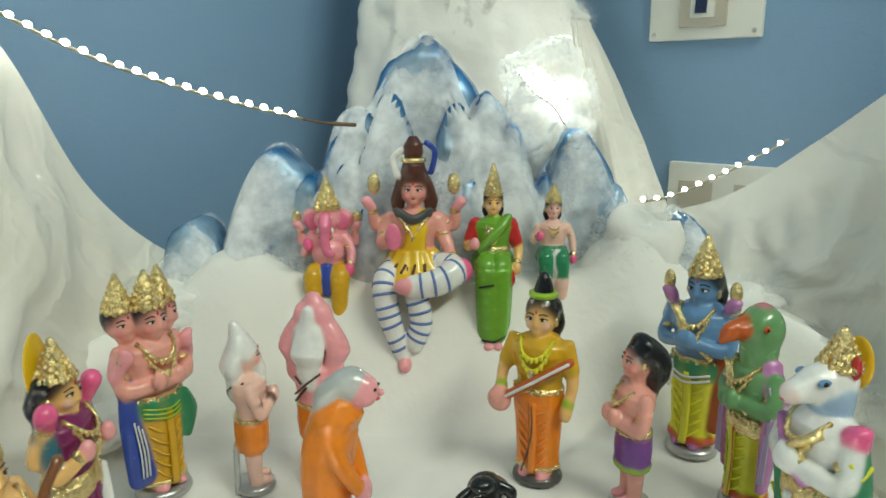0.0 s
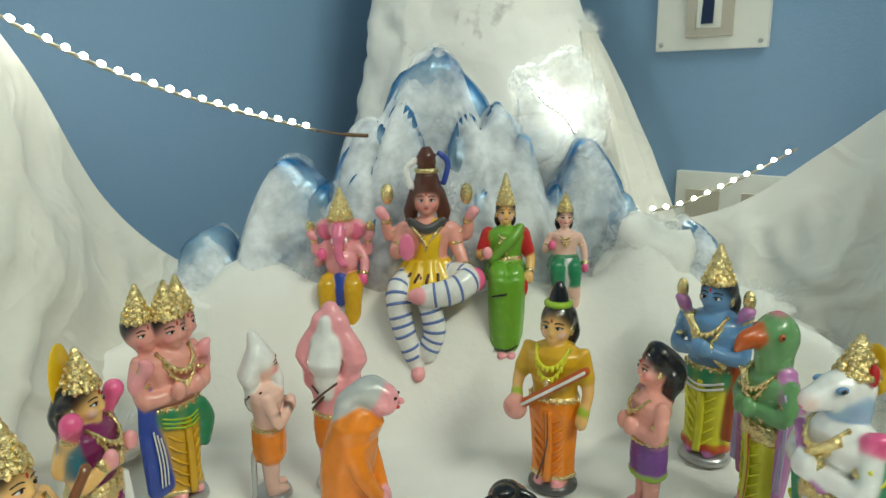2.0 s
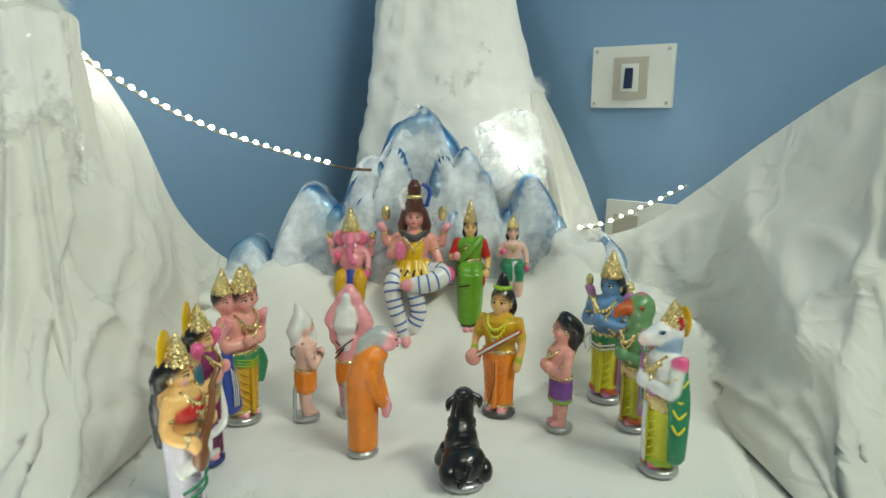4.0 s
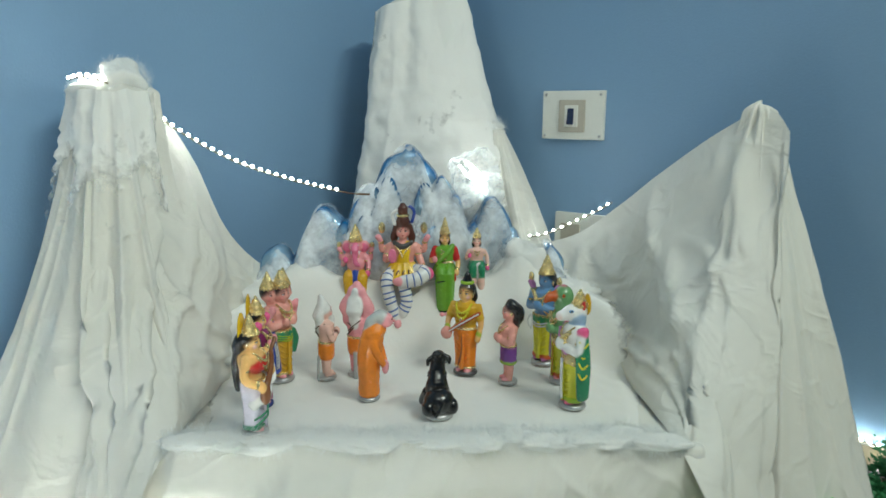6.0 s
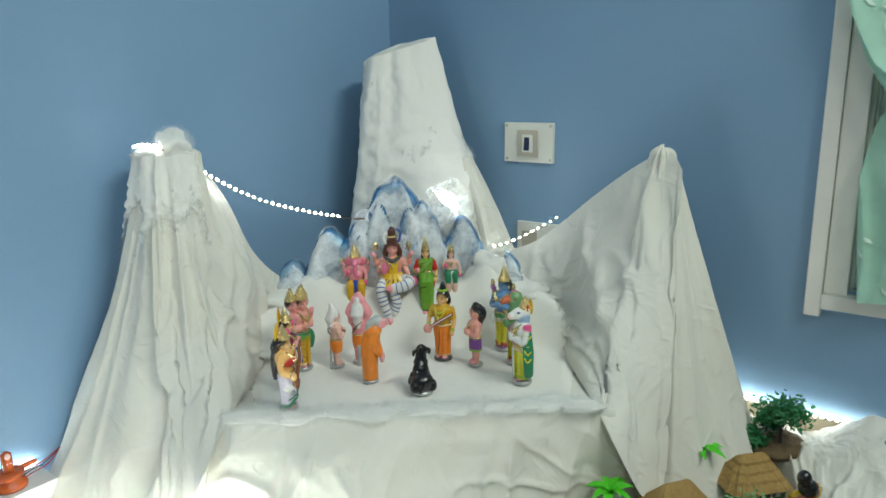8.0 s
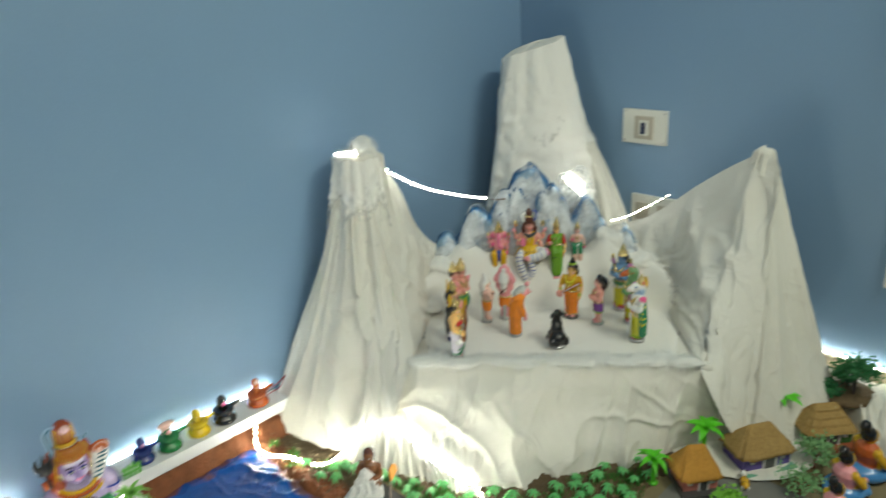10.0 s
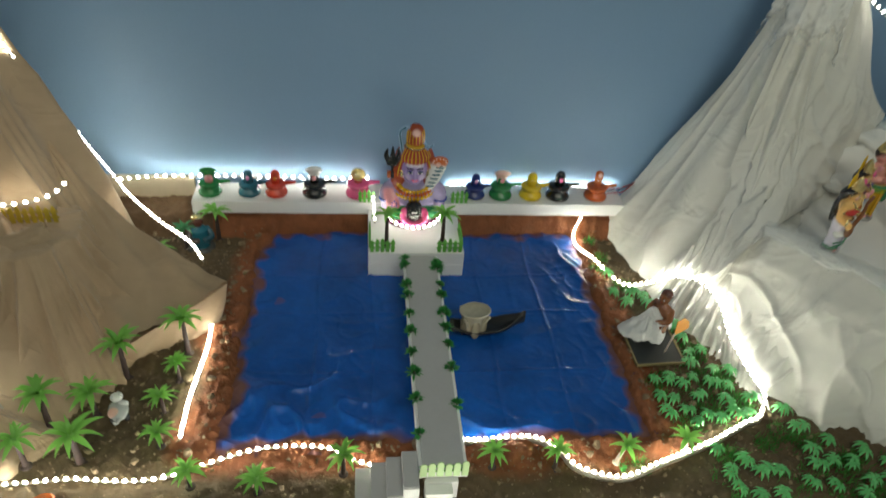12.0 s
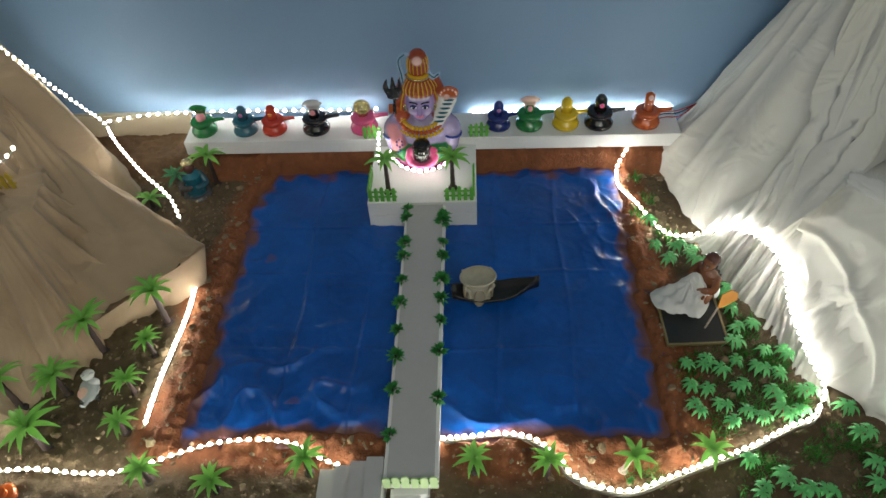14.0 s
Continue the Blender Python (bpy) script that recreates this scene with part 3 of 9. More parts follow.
# a skirt of finely folded cloth spreading over the soil by the pond
SKIRT_FOOT = [(-1.245, -0.325, -0.006), (-1.200, -0.385, -0.006), (-1.187, -0.444, -0.006), (-1.176, -0.506, -0.006), (-1.142, -0.552, -0.006), (-1.122, -0.609, -0.006), (-1.112, -0.665, -0.006), (-1.08, -0.735, -0.006)]
SKIRT_MID = [(-1.200, -0.345, 0.020), (-1.160, -0.368, 0.055), (-1.140, -0.412, 0.085), (-1.113, -0.442, 0.078), (-1.102, -0.490, 0.067), (-1.105, -0.552, 0.045), (-1.098, -0.637, 0.028), (-1.088, -0.70, 0.018)]
SKIRT_TOP = [(-1.165, -0.320, 0.06), (-1.120, -0.340, 0.13), (-1.085, -0.375, 0.16), (-1.05, -0.41, 0.16), (-1.035, -0.45, 0.14), (-1.03, -0.52, 0.11), (-1.02, -0.59, 0.09), (-1.00, -0.66, 0.06)]
rows = [smooth_path(r, 22) for r in (SKIRT_FOOT, SKIRT_MID, SKIRT_TOP)]
nu, nv = len(rows[0]), 40
vs = []
for j in range(nv):
    t = 2.0 * j / (nv - 1)
    for i in range(nu):
        p = rows[0][i].lerp(rows[1][i], t) if t < 1 else rows[1][i].lerp(rows[2][i], t - 1)
        w = nz(i * 0.05, t, 3)
        f = 0.010 * (rid(i * 0.11 + 0.6 * w, t * 0.5, 1) ** 3 - 0.3) + 0.006 * (rid(i * 0.26 + w, t * 0.8, 5) ** 3 - 0.3)
        p += Vector((-0.75, -0.45, 0.5)) * f * (1.0 - 0.4 * max(0, t - 1)) + Vector((-0.010, -0.006, 0.004)) * nz(i * 0.3, 0, 7) * max(0, 1 - t)
        vs.append(SITE_INV @ Vector((p.x, p.y, max(p.z, -0.008))))
mesh_object("cloth_skirt", vs, grid_faces(nu, nv), CLOTH, mountain)

# ---------------------------------------------------------------- painted rocky peaks behind the seated dolls
ROCK = [(-0.300, 0.515, 0.420, 0.062), (-0.262, 0.50, 0.380, 0.045), (-0.205, 0.525, 0.500, 0.080), (-0.165, 0.515, 0.472, 0.045), (-0.232, 0.50, 0.445, 0.04), (-0.120, 0.525, 0.485, 0.060), (-0.112, 0.56, 0.540, 0.08),
        (-0.037, 0.57, 0.622, 0.115), (-0.075, 0.535, 0.56, 0.06), (0.0, 0.53, 0.548, 0.055), (0.035, 0.545, 0.560, 0.065), (0.060, 0.53, 0.525, 0.05), (0.10, 0.53, 0.470, 0.045), (0.135, 0.545, 0.517, 0.075),
        (0.174, 0.52, 0.458, 0.050), (0.21, 0.50, 0.41, 0.04), (0.252, 0.50, 0.425, 0.042), (0.01, 0.50, 0.47, 0.045), (-0.09, 0.50, 0.45, 0.045)]


def rock_at(u, v):
    best = 0.25
    for k, (pu, pv, pz, r) in enumerate(ROCK):
        d = math.hypot(u - pu, (v - pv) * 0.8)
        a = math.atan2(v - pv, u - pu)
        t = (d / r) * (1 + 0.16 * math.cos(3 * a + k) + 0.14 * nz(u * 28, v * 28, k))
        h = pz - (pz - 0.26) * min(1.5, t) ** 2.1
        best = max(best, h)
    return best


def rock_front(u, z):
    """How far to the front the painted peaks reach at a height, as v."""
    best = 0.56
    for pu, pv, pz, r in ROCK:
        if z < pz:
            t = min(1.0, max(0.0, (pz - z) / (pz - 0.27)))
            w = r * 1.22 * t ** 0.62
            x = abs(u - pu) / max(w, 1e-4)
            if x < 1:
                best = min(best, pv - 0.010 - 0.034 * math.sqrt(1 - x * x) * min(1, t * 3))
    return best


vs, bl, fs = [], [], []
NA, NB = 46, 15
for k, (pu, pv, pz, r) in enumerate(ROCK):               # each peak a rounded tongue, its rim brushed blue
    base = len(vs)
    for j in range(NB):
        b = j / (NB - 1)                                  # 0 behind the rim, 1 at the middle of the front
        for i in range(NA):
            q = math.pi * i / (NA - 1)
            c_, s_ = math.cos(q), math.sin(q)
            shrink = math.cos(math.pi / 2 * max(0.0, b * 1.25 - 0.25))
            wide = r * 1.22 * c_ * (1 + 0.18 * nz(c_ * 2 + k, s_ * 2, 3))
            u = pu + wide * (0.04 + 0.96 * shrink) * (1.06 if b < 0.12 else 1.0) + 0.010 * nz(c_ * 5 + k, s_ * 5, 6)
            top = 0.27 + (pz - 0.27) * (1 - abs(c_) ** 1.75) * (1 + 0.10 * nz(c_ * 4 + k, 7, 1) * abs(c_))
            z = 0.27 + (top - 0.27) * (0.10 + 0.90 * shrink ** 0.8)
            bulge = math.sin(math.pi / 2 * max(0.0, b * 1.2 - 0.2))
            v = pv + 0.020 - 0.030 * min(1, b / 0.16) - 0.034 * bulge + (0.012 * nz(u * 34 + k, z * 26, 5) + 0.006 * nz(u * 80, z * 60, k)) * min(1, b * 4)
            vs.append((u + 0.003 * nz(u * 40, z * 40, k), v, z))
            rim = 1.3 * math.exp(-((b - 0.22 - 0.10 * nz(c_ * 3 + k, s_ * 3, 8)) / 0.12) ** 2) * min(1, s_ * 1.8)
            inner = 0.75 * math.exp(-((b - 0.52 - 0.1 * nz(c_ * 2, k, 1)) / 0.05) ** 2) * max(0, nz(c_ * 3 + k * 5, 1, 2) + 0.15) * 2
            bl.append(max(0, min(1, (rim + inner) * (1.25 + 2.2 * nz(u * 16, z * 16, k)) + (0.5 if b < 0.1 else 0))))
    fs += [tuple(q + base for q in f) for f in grid_faces(NA, NB)]
ROCKPAINT = blend_material("silver_blue_rock_paint", "blue", (0.30, 0.48, 0.64), (0.005, 0.13, 0.33), rough=0.22, bump=0.9, bump_scale=48, spec=0.6)
ROCKPAINT.node_tree.nodes["Principled BSDF"].inputs["Metallic"].default_value = 0.35
rocks = mesh_object("rock_backdrop", vs, fs, ROCKPAINT, attrs={"blue": bl})
rocks.matrix_world = SITE
tagged(rocks, "glossy blue and silver painted papier-mache mountain with many small peaks", "rock backdrop")

# ---------------------------------------------------------------- cotton snow
def snow_height(u, v):
    """Cotton on the table: a soft bank rises behind the standing dolls to the seat of the seated ones."""
    side = max(0.0, (abs(u) - 0.27) / 0.10)
    start = 0.345 - 0.10 * min(1.5, side) ** 1.5
    t = max(0.0, min(1.0, (v - start) / 0.105))
    rise = 0.132 * (t * t * (3 - 2 * t)) * (1 - 0.35 * min(1, side))
    hump = 0.060 * math.exp(-((u - 0.185) / 0.040) ** 2 - ((v - 0.47) / 0.06) ** 2) + 0.030 * math.exp(-((u + 0.235) / 0.05) ** 2 - ((v - 0.47) / 0.06) ** 2)
    return 0.2345 + rise + hump + 0.004 * nz(u * 11, v * 11, 5) + 0.0015 * nz(u * 40, v * 40, 6)


snow = thing("cotton_snow", SITE, "soft white cotton wool spread like snow over the cloth mountain", "cotton snow")


def cotton_layer(name, nu, nv, place, thick, mat):
    """One sheet of teased cotton: place(a, b) gives its points, thick(a, b) how dense the fibre is."""
    vs, th = [], []
    for j in range(nv):
        for i in range(nu):
            a, b = i / (nu - 1), j / (nv - 1)
            vs.append(keep_inside(place(a, b)))
            th.append(thick(a, b))
    return mesh_object(name, vs, grid_faces(nu, nv), mat, snow, attrs={"thick": th})


def border(a, b, w=0.06):
    return min(1.0, min(a, 1 - a, b, 1 - b) / w)


cotton_layer("fleece_layer", 170, 140, lambda a, b: (lambda u, v: (u, v, snow_height(u, v) - 0.016 * max(0, 1 - b / 0.05) ** 2 - 0.034 * max(0, abs(2 * a - 1) - 0.90) / 0.10 * max(0, 1 - b * 2)))((2 * a - 1) * (0.330 + 0.045 * min(1, b * 2.5)), 0.020 + 0.567 * b + 0.008 * nz(a * 9, 0, 3) * (1 - b) + 0.03 * max(0, abs(2 * a - 1) - 0.8) * (1 - b)),
             lambda a, b: 0.90 * border(a, b, 0.06) - 0.50 + 0.40 * nz(a * 22, b * 18, 3) * (1 - border(a, b, 0.12)), COTTON)
# veils of teased cotton over the painted peaks, thick at their feet and in the hollows
@functools.lru_cache(None)
def veil_top(u):
    return max(rock_at(u, 0.53), rock_at(u, 0.56), rock_at(u, 0.50), 0.36)


for layer in range(2):
    cotton_layer("cotton_veil", 150, 70, lambda a, b: (lambda u, z: (u, rock_front(u, z) - 0.007 - 0.006 * layer - 0.007 * abs(nz(u * 18, z * 18, 9 + layer)), z))(-0.36 + 0.67 * a, 0.33 + (veil_top(-0.36 + 0.67 * a) + 0.004 - 0.33) * b),
                 lambda a, b: 0.10 * border(a, b, 0.08) + 0.52 * nz(a * 9 + 4 * layer, b * 2.6, 4 + 3 * layer) + 0.20 * math.exp(-((a - 0.50) / 0.16) ** 2) * b + 0.16 * max(0, 0.5 - b) - 0.05 - 0.22 * max(0, b - 0.78) / 0.22, COTTON_THIN)
# wool pressed on the cloth of two peaks, thinning out downwards
def wool_over(rows, centre, a0, a1, s1, off, thick):
    """A layer of wool lying on a peak's cloth between two angles, from its top down to a share of its height."""
    nu, nv = 340, 100
    i0, i1, n_ = int(nu * a0 / 360), int(nu * a1 / 360), int(nv * s1)
    vs, th = [], []
    for j in range(n_):
        for i in range(i0, i1 + 1):
            x, y, z = rows[j * nu + i % nu]
            d = Vector((x - centre[0], y - centre[1], 0)).normalized()
            a, b = (i - i0) / (i1 - i0), j / (n_ - 1)
            lift = off * (0.7 + 1.2 * abs(nz(a * 6, b * 11, 5)) + 0.4 * nz(a * 18, b * 34, 6)) * min(1, 5 * min(a, 1 - a) + 0.1) * min(1, 0.2 + 6 * b)
            vs.append(keep_inside((x + d.x * lift, y + d.y * lift, z + 0.004 * (1 - b))))
            th.append(thick(a, b))
    mesh_object("cotton_veil", vs, grid_faces(i1 - i0 + 1, n_), COTTON, snow, attrs={"thick": th})


wool_over(middle_peak, (-0.012, 0.83), 185, 345, 0.56, 0.009, lambda a, b: 0.22 - 0.95 * max(0, b - 0.45) + 0.50 * nz(a * 5, b * 5, 6) - 1.2 * max(0, 0.12 - min(a, 1 - a)) / 0.12)
wool_over(left_peak, (-0.515, 0.318), 150, 359, 0.34, 0.008, lambda a, b: 0.20 - 1.0 * b + 0.50 * nz(a * 8, b * 4, 6) - 0.6 * max(0, 0.06 - min(a, 1 - a)) / 0.06)

def tuft(c, r, seed, mat=None, thick=0.5):
    """A soft lump of cotton wool."""
    n1, n2 = 34, 20
    vs = []
    for j in range(n2):
        b = math.pi * j / (n2 - 1)
        for i in range(n1):
            a = 2 * math.pi * i / n1
            d = Vector((math.sin(b) * math.cos(a), math.sin(b) * math.sin(a), math.cos(b)))
            w = 1 + 0.40 * nz(d.x * 1.4 + seed, d.y * 1.4, d.z * 1.4) + 0.12 * nz(d.x * 4 + seed, d.y * 4, d.z * 4) + 0.04 * nz(d.x * 12 + seed, d.y * 12, d.z * 12)
            vs.append(keep_inside((c[0] + d.x * r[0] * w, c[1] + d.y * r[1] * w, c[2] + d.z * r[2] * w)))
    mesh_object("cotton_tuft", vs, grid_faces(n1, n2, True), mat or COTTON, snow, attrs={"thick": [thick] * len(vs)})


def fuzz(c, r, n, seed, length=0.022):
    """Loose cotton fibres standing off a lump: thin curved strips, one mesh for each lump."""
    rn = random.Random(seed)
    vs, fs = [], []
    for _ in range(n):
        d = Vector((rn.gauss(0, 1), rn.gauss(0, 1), rn.gauss(0, 1))).normalized()
        p = Vector((c[0] + d.x * r[0] * 0.95, c[1] + d.y * r[1] * 0.95, c[2] + d.z * r[2] * 0.95))
        t = Vector((rn.gauss(0, 1), rn.gauss(0, 1), rn.gauss(0, 1))).cross(d).normalized()
        L = length * rn.uniform(0.5, 1.4)
        s = t.cross(d).normalized() * 0.00011
        q = p + t * L * 0.5 + d * L * rn.uniform(0.15, 0.45)
        e = p + t * L * rn.uniform(0.7, 1.0) + d * L * rn.uniform(-0.1, 0.5)
        k = len(vs)
        vs += [keep_inside(x) for x in (p - s, p + s, q + s, q - s, e + s * 0.4, e - s * 0.4)]
        fs += [(k, k + 1, k + 2, k + 3), (k + 3, k + 2, k + 4, k + 5)]
    return vs, fs


random.seed(5)
FIBRE = material("cotton_fibre", (0.88, 0.90, 0.90), 0.9, vary=0.02, spec=0.1, trans=0.4)
fv, ff = [], []
for c, r in [((-0.315, 0.45, 0.335), (0.06, 0.05, 0.025)), ((0.19, 0.468, 0.380), (0.050, 0.030, 0.055)), ((-0.225, 0.462, 0.350), (0.055, 0.025, 0.030)), ((-0.36, 0.34, 0.262), (0.06, 0.07, 0.022)),
             ((-0.500, 0.318, 0.735), (0.036, 0.045, 0.032)), ((-0.528, 0.305, 0.716), (0.050, 0.050, 0.020)),
             ((0.155, 0.745, 0.650), (0.022, 0.026, 0.016)), ((0.285, 0.46, 0.335), (0.06, 0.05, 0.025)),
             ((0.10, 0.585, 0.50), (0.06, 0.03, 0.045))] \
        + [((-0.325 + 0.05 * i, 0.034 + 0.008 * math.sin(i * 2.3), 0.2335), (0.044, 0.022 + 0.004 * math.sin(i * 1.7), 0.0095)) for i in range(14)]:
    tuft(c, r, random.random() * 50)
    for part_v, part_f in [fuzz(c, r, int(3600 * (r[0] + r[2]) / 0.1), random.random())]:
        k = len(fv)
        fv += part_v
        ff += [tuple(q + k for q in f) for f in part_f]
tuft((0.100, 0.520, 0.556), (0.056, 0.016, 0.058), 3.0, COTTON_THIN, -0.22)
tuft((0.095, 0.512, 0.530), (0.062, 0.014, 0.050), 9.0, COTTON_THIN, -0.25)
mesh_object("cotton_fibres", fv, ff, FIBRE, snow)["kind"] = "stuff"

# ---------------------------------------------------------------- soil, pond
PX0, PX1, PY0, PY1 = -2.135, -1.36, -0.775, -0.125


def pond_edge(x, y):
    """Signed distance to the pond's ragged edge, positive outside."""
    wob = 0.018 * nz(x * 7, y * 7, 1.0) + 0.008 * nz(x * 23, y * 23, 2.0)
    skew = 0.03 * max(0.0, (y + 0.25) / 0.13) if x < -1.9 else 0.0
    dx = max(PX0 + skew - x, x - PX1)
    dy = max(PY0 - y, y - PY1)
    if dx > 0 and dy > 0:
        return math.hypot(dx, dy) + wob
    return max(dx, dy) + wob


def soil_height(x, y):
    d = pond_edge(x, y)
    z = 0.006 * nz(x * 5, y * 5, 0) + 0.005 * nz(x * 16, y * 16, 3) + 0.0085 * (abs(nz(x * 40, y * 40, 5)) - 0.2) + 0.0055 * nz(x * 85, y * 85, 6)
    rim = math.exp(-((d - 0.022) / 0.030) ** 2)
    z += 0.016 * rim * (0.7 + nz(x * 20, y * 20, 8)) + 0.016 * rim * (abs(nz(x * 38, y * 38, 11)) - 0.15) + 0.010 * rim * max(0, nz(x * 70, y * 70, 12))
    if d < 0.012:
        z -= 0.030 * min(1, (0.012 - d) / 0.02)
    if y > -0.135:
        z += 0.042 * min(1, (y + 0.135) / 0.035) * min(1, max(0, d + 0.0) / 0.01 if d < 0.01 else 1)
    return z


SX0, SX1, SY0, SY1, CELL = -3.3, -0.60, -1.02, -0.012, 0.0052
nx, ny = int((SX1 - SX0) / CELL) + 1, int((SY1 - SY0) / CELL) + 1
vs, clay = [], []
for j in range(ny):
    y = SY0 + (SY1 - SY0) * j / (ny - 1)
    for i in range(nx):
        x = SX0 + (SX1 - SX0) * i / (nx - 1)
        z = soil_height(x, y)
        edge = min(y - SY0, SX1 - x)
        front = 0.02 * nz(x * 9, 0, 4)
        if edge < 0.03 + front:
            z = max(-0.012, z - 0.03 * (1 - max(0, edge) / (0.03 + front + 1e-6)))
        vs.append((x, y, z))
        d = pond_edge(x, y)
        near = 1 - min(1, max(0, (d - 0.055 - 0.05 * nz(x * 6, y * 6, 12)) / 0.03))
        if y > -0.14:
            near = 1.0
        clay.append(max(0, min(1, near if x < -1.20 and x > -2.26 else near * 0.2)))
ground = mesh_object("ground", vs, grid_faces(nx, ny), SOIL, attrs={"clay": clay})
tagged(ground, "dark brown garden soil with a red clay bank round the pond", "soil", kind="structure")

nx, ny = 330, 280
vs, stain = [], []
for j in range(ny):
    for i in range(nx):
        x, y = PX0 - 0.03 + (PX1 - PX0 + 0.06) * i / (nx - 1), PY0 - 0.03 + (PY1 - PY0 + 0.06) * j / (ny - 1)
        d = -pond_edge(x, y)
        z = 0.001 + 0.0035 * nz(x * 5, y * 5, 21) + 0.0012 * nz(x * 26, y * 26, 23)
        q1, q2, q3 = nz(x * 4 + 3, y * 7, 31), nz(x * 8, y * 4 + 2, 33), nz(x * 13 + y * 4, y * 11 - x * 3, 35)
        z += 0.0040 * max(0, 1 - abs(q1) * 7) * max(0, 0.45 + q2) + 0.0040 * max(0, 1 - abs(q2) * 6) * max(0, 0.35 + q1)
        crush = math.exp(-((x + 1.40) / 0.09) ** 2 - ((y + 0.28) / 0.16) ** 2) + 1.0 * math.exp(-((x + 2.02) / 0.16) ** 2 - ((y + 0.68) / 0.12) ** 2) + 0.6 * math.exp(-((d - 0.02) / 0.03) ** 2) + 0.35 * math.exp(-((y + 0.70) / 0.06) ** 2)
        z += crush * (0.0070 * max(0, 1 - abs(q3) * 4) ** 1.5 + 0.0020 * max(0, 1 - abs(nz(x * 30, y * 24 + x * 9, 37)) * 3))
        z += 0.0022 * sum(math.exp(-((x - q + 0.01 * nz(y * 5, 1, 3)) / 0.004) ** 2) for q in (-1.99, -1.87, -1.62, -1.49)) + 0.0022 * sum(math.exp(-((y - q + 0.01 * nz(x * 5, 2, 3)) / 0.004) ** 2) for q in (-0.61, -0.43, -0.30))
        z += 0.0022 * max(0, 1 - abs(nz(x * 19 + y * 7, y * 15 - x * 5, 39)) * 5) * max(0, 0.5 + nz(x * 3, y * 3, 44))
        vs.append((x, y, z))
        stain.append(max(0, min(1, 0.9 - d / 0.016 + 1.4 * nz(x * 30, y * 30, 41))) * 0.9 if d < 0.05 else max(0, min(0.35, (nz(x * 17, y * 17, 43) - 0.56) * 5)) * (x < -1.75))
pond = mesh_object("pond_sheet", vs, grid_faces(nx, ny), TARP, attrs={"clay": stain})
tagged(pond, "wrinkled blue plastic sheet laid as pond water", "pond", kind="structure")

# the white ledge along the wall
ledge = thing("ledge", pose(-1.76, -0.06, 0.0), "long white foam ledge holding a row of small idols", "ledge")
bm = bmesh.new()
box(bm, (0, 0, 0.070), (1.10, 0.092, 0.034), 0.002)
part("board", bm, FOAM, ledge, smooth=False)
bm = bmesh.new()
box(bm, (0, 0.012, 0.024), (1.08, 0.06, 0.058))
part("support", bm, FOAM, ledge, smooth=False)

# platform of two foam layers
platform = thing("platform", pose(-1.768, -0.188, 0.0), "white layered foam platform standing in the pond", "platform")
for k in range(2):
    bm = bmesh.new()
    box(bm, (0, 0, 0.001 + 0.034 * k + 0.0165 - 0.012 * (k == 0)), (0.224, 0.212, 0.033 + 0.024 * (k == 0)), 0.0015)
    part("foam_layer", bm, FOAM, platform, smooth=False)

# bridge with its stairs
bridge = thing("bridge", pose(-1.76, -0.59, 0.0), "narrow grey footbridge of foam board with white edges", "bridge")
bm = bmesh.new()
box(bm, (0, 0, 0.050), (0.082, 0.594, 0.016), 0.001)
part("deck", bm, FOAM, bridge, smooth=False)
bm = bmesh.new()
box(bm, (0, 0, 0.0605), (0.070, 0.592, 0.003))
part("walkway", bm, GREYPAPER, bridge, "grey card walkway", smooth=False)
for y in (-0.28, -0.1, 0.1):
    bm = bmesh.new()
    box(bm, (0, y - 0.012, 0.018), (0.05, 0.03, 0.05))
    part("pier", bm, FOAM, bridge, smooth=False)
stairs = thing("stairs", pose(-1.802, -0.882, 0.0), "grey and white foam stairs beside the bridge end", "stairs")
for k in range(4):
    h = 0.058 - 0.014 * k
    bm = bmesh.new()
    box(bm, (-0.013 - 0.026 * k, 0.0 - 0.003 * k, h / 2 - 0.004), (0.026, 0.074 + 0.006 * k, h + 0.008), 0.0008)
    s = part("step", bm, FOAM, stairs, smooth=False)
    bm = bmesh.new()
    box(bm, (-0.013 - 0.026 * k, 0.001 - 0.003 * k, h + 0.001), (0.0258, 0.070 + 0.006 * k, 0.003))
    part("tread", bm, GREYPAPER, s, smooth=False)
bm = bmesh.new()
box(bm, (0.034, -0.020, 0.016), (0.045, 0.03, 0.046))
part("block", bm, FOAM, stairs, smooth=False)

# ---------------------------------------------------------------- strings of light
def on_soil(pts, lift=0.004):
    return [(x, y, soil_height(x, y) + lift) for x, y in pts]


light_string("lit white bead string along the front pond bank",
             on_soil([(-2.70, -0.845), (-2.56, -0.85), (-2.423, -0.848), (-2.368, -0.845), (-2.301, -0.85), (-2.237, -0.852), (-2.187, -0.838), (-2.128, -0.818), (-2.067, -0.803), (-2.003, -0.798),
                      (-1.946, -0.808), (-1.907, -0.828), (-1.874, -0.84)], 0.014))
GARDEN_BANK = on_soil([(-1.715, -0.798), (-1.675, -0.783), (-1.62, -0.778), (-1.576, -0.793), (-1.538, -0.822), (-1.519, -0.85), (-1.479, -0.87), (-1.429, -0.875), (-1.366, -0.854),
                       (-1.3, -0.827), (-1.234, -0.803), (-1.162, -0.769), (-1.128, -0.757), (-1.108, -0.735)], 0.015)
light_string("lit white bead tape winding along the garden bank", GARDEN_BANK, step=0.0135, tape=1.0)
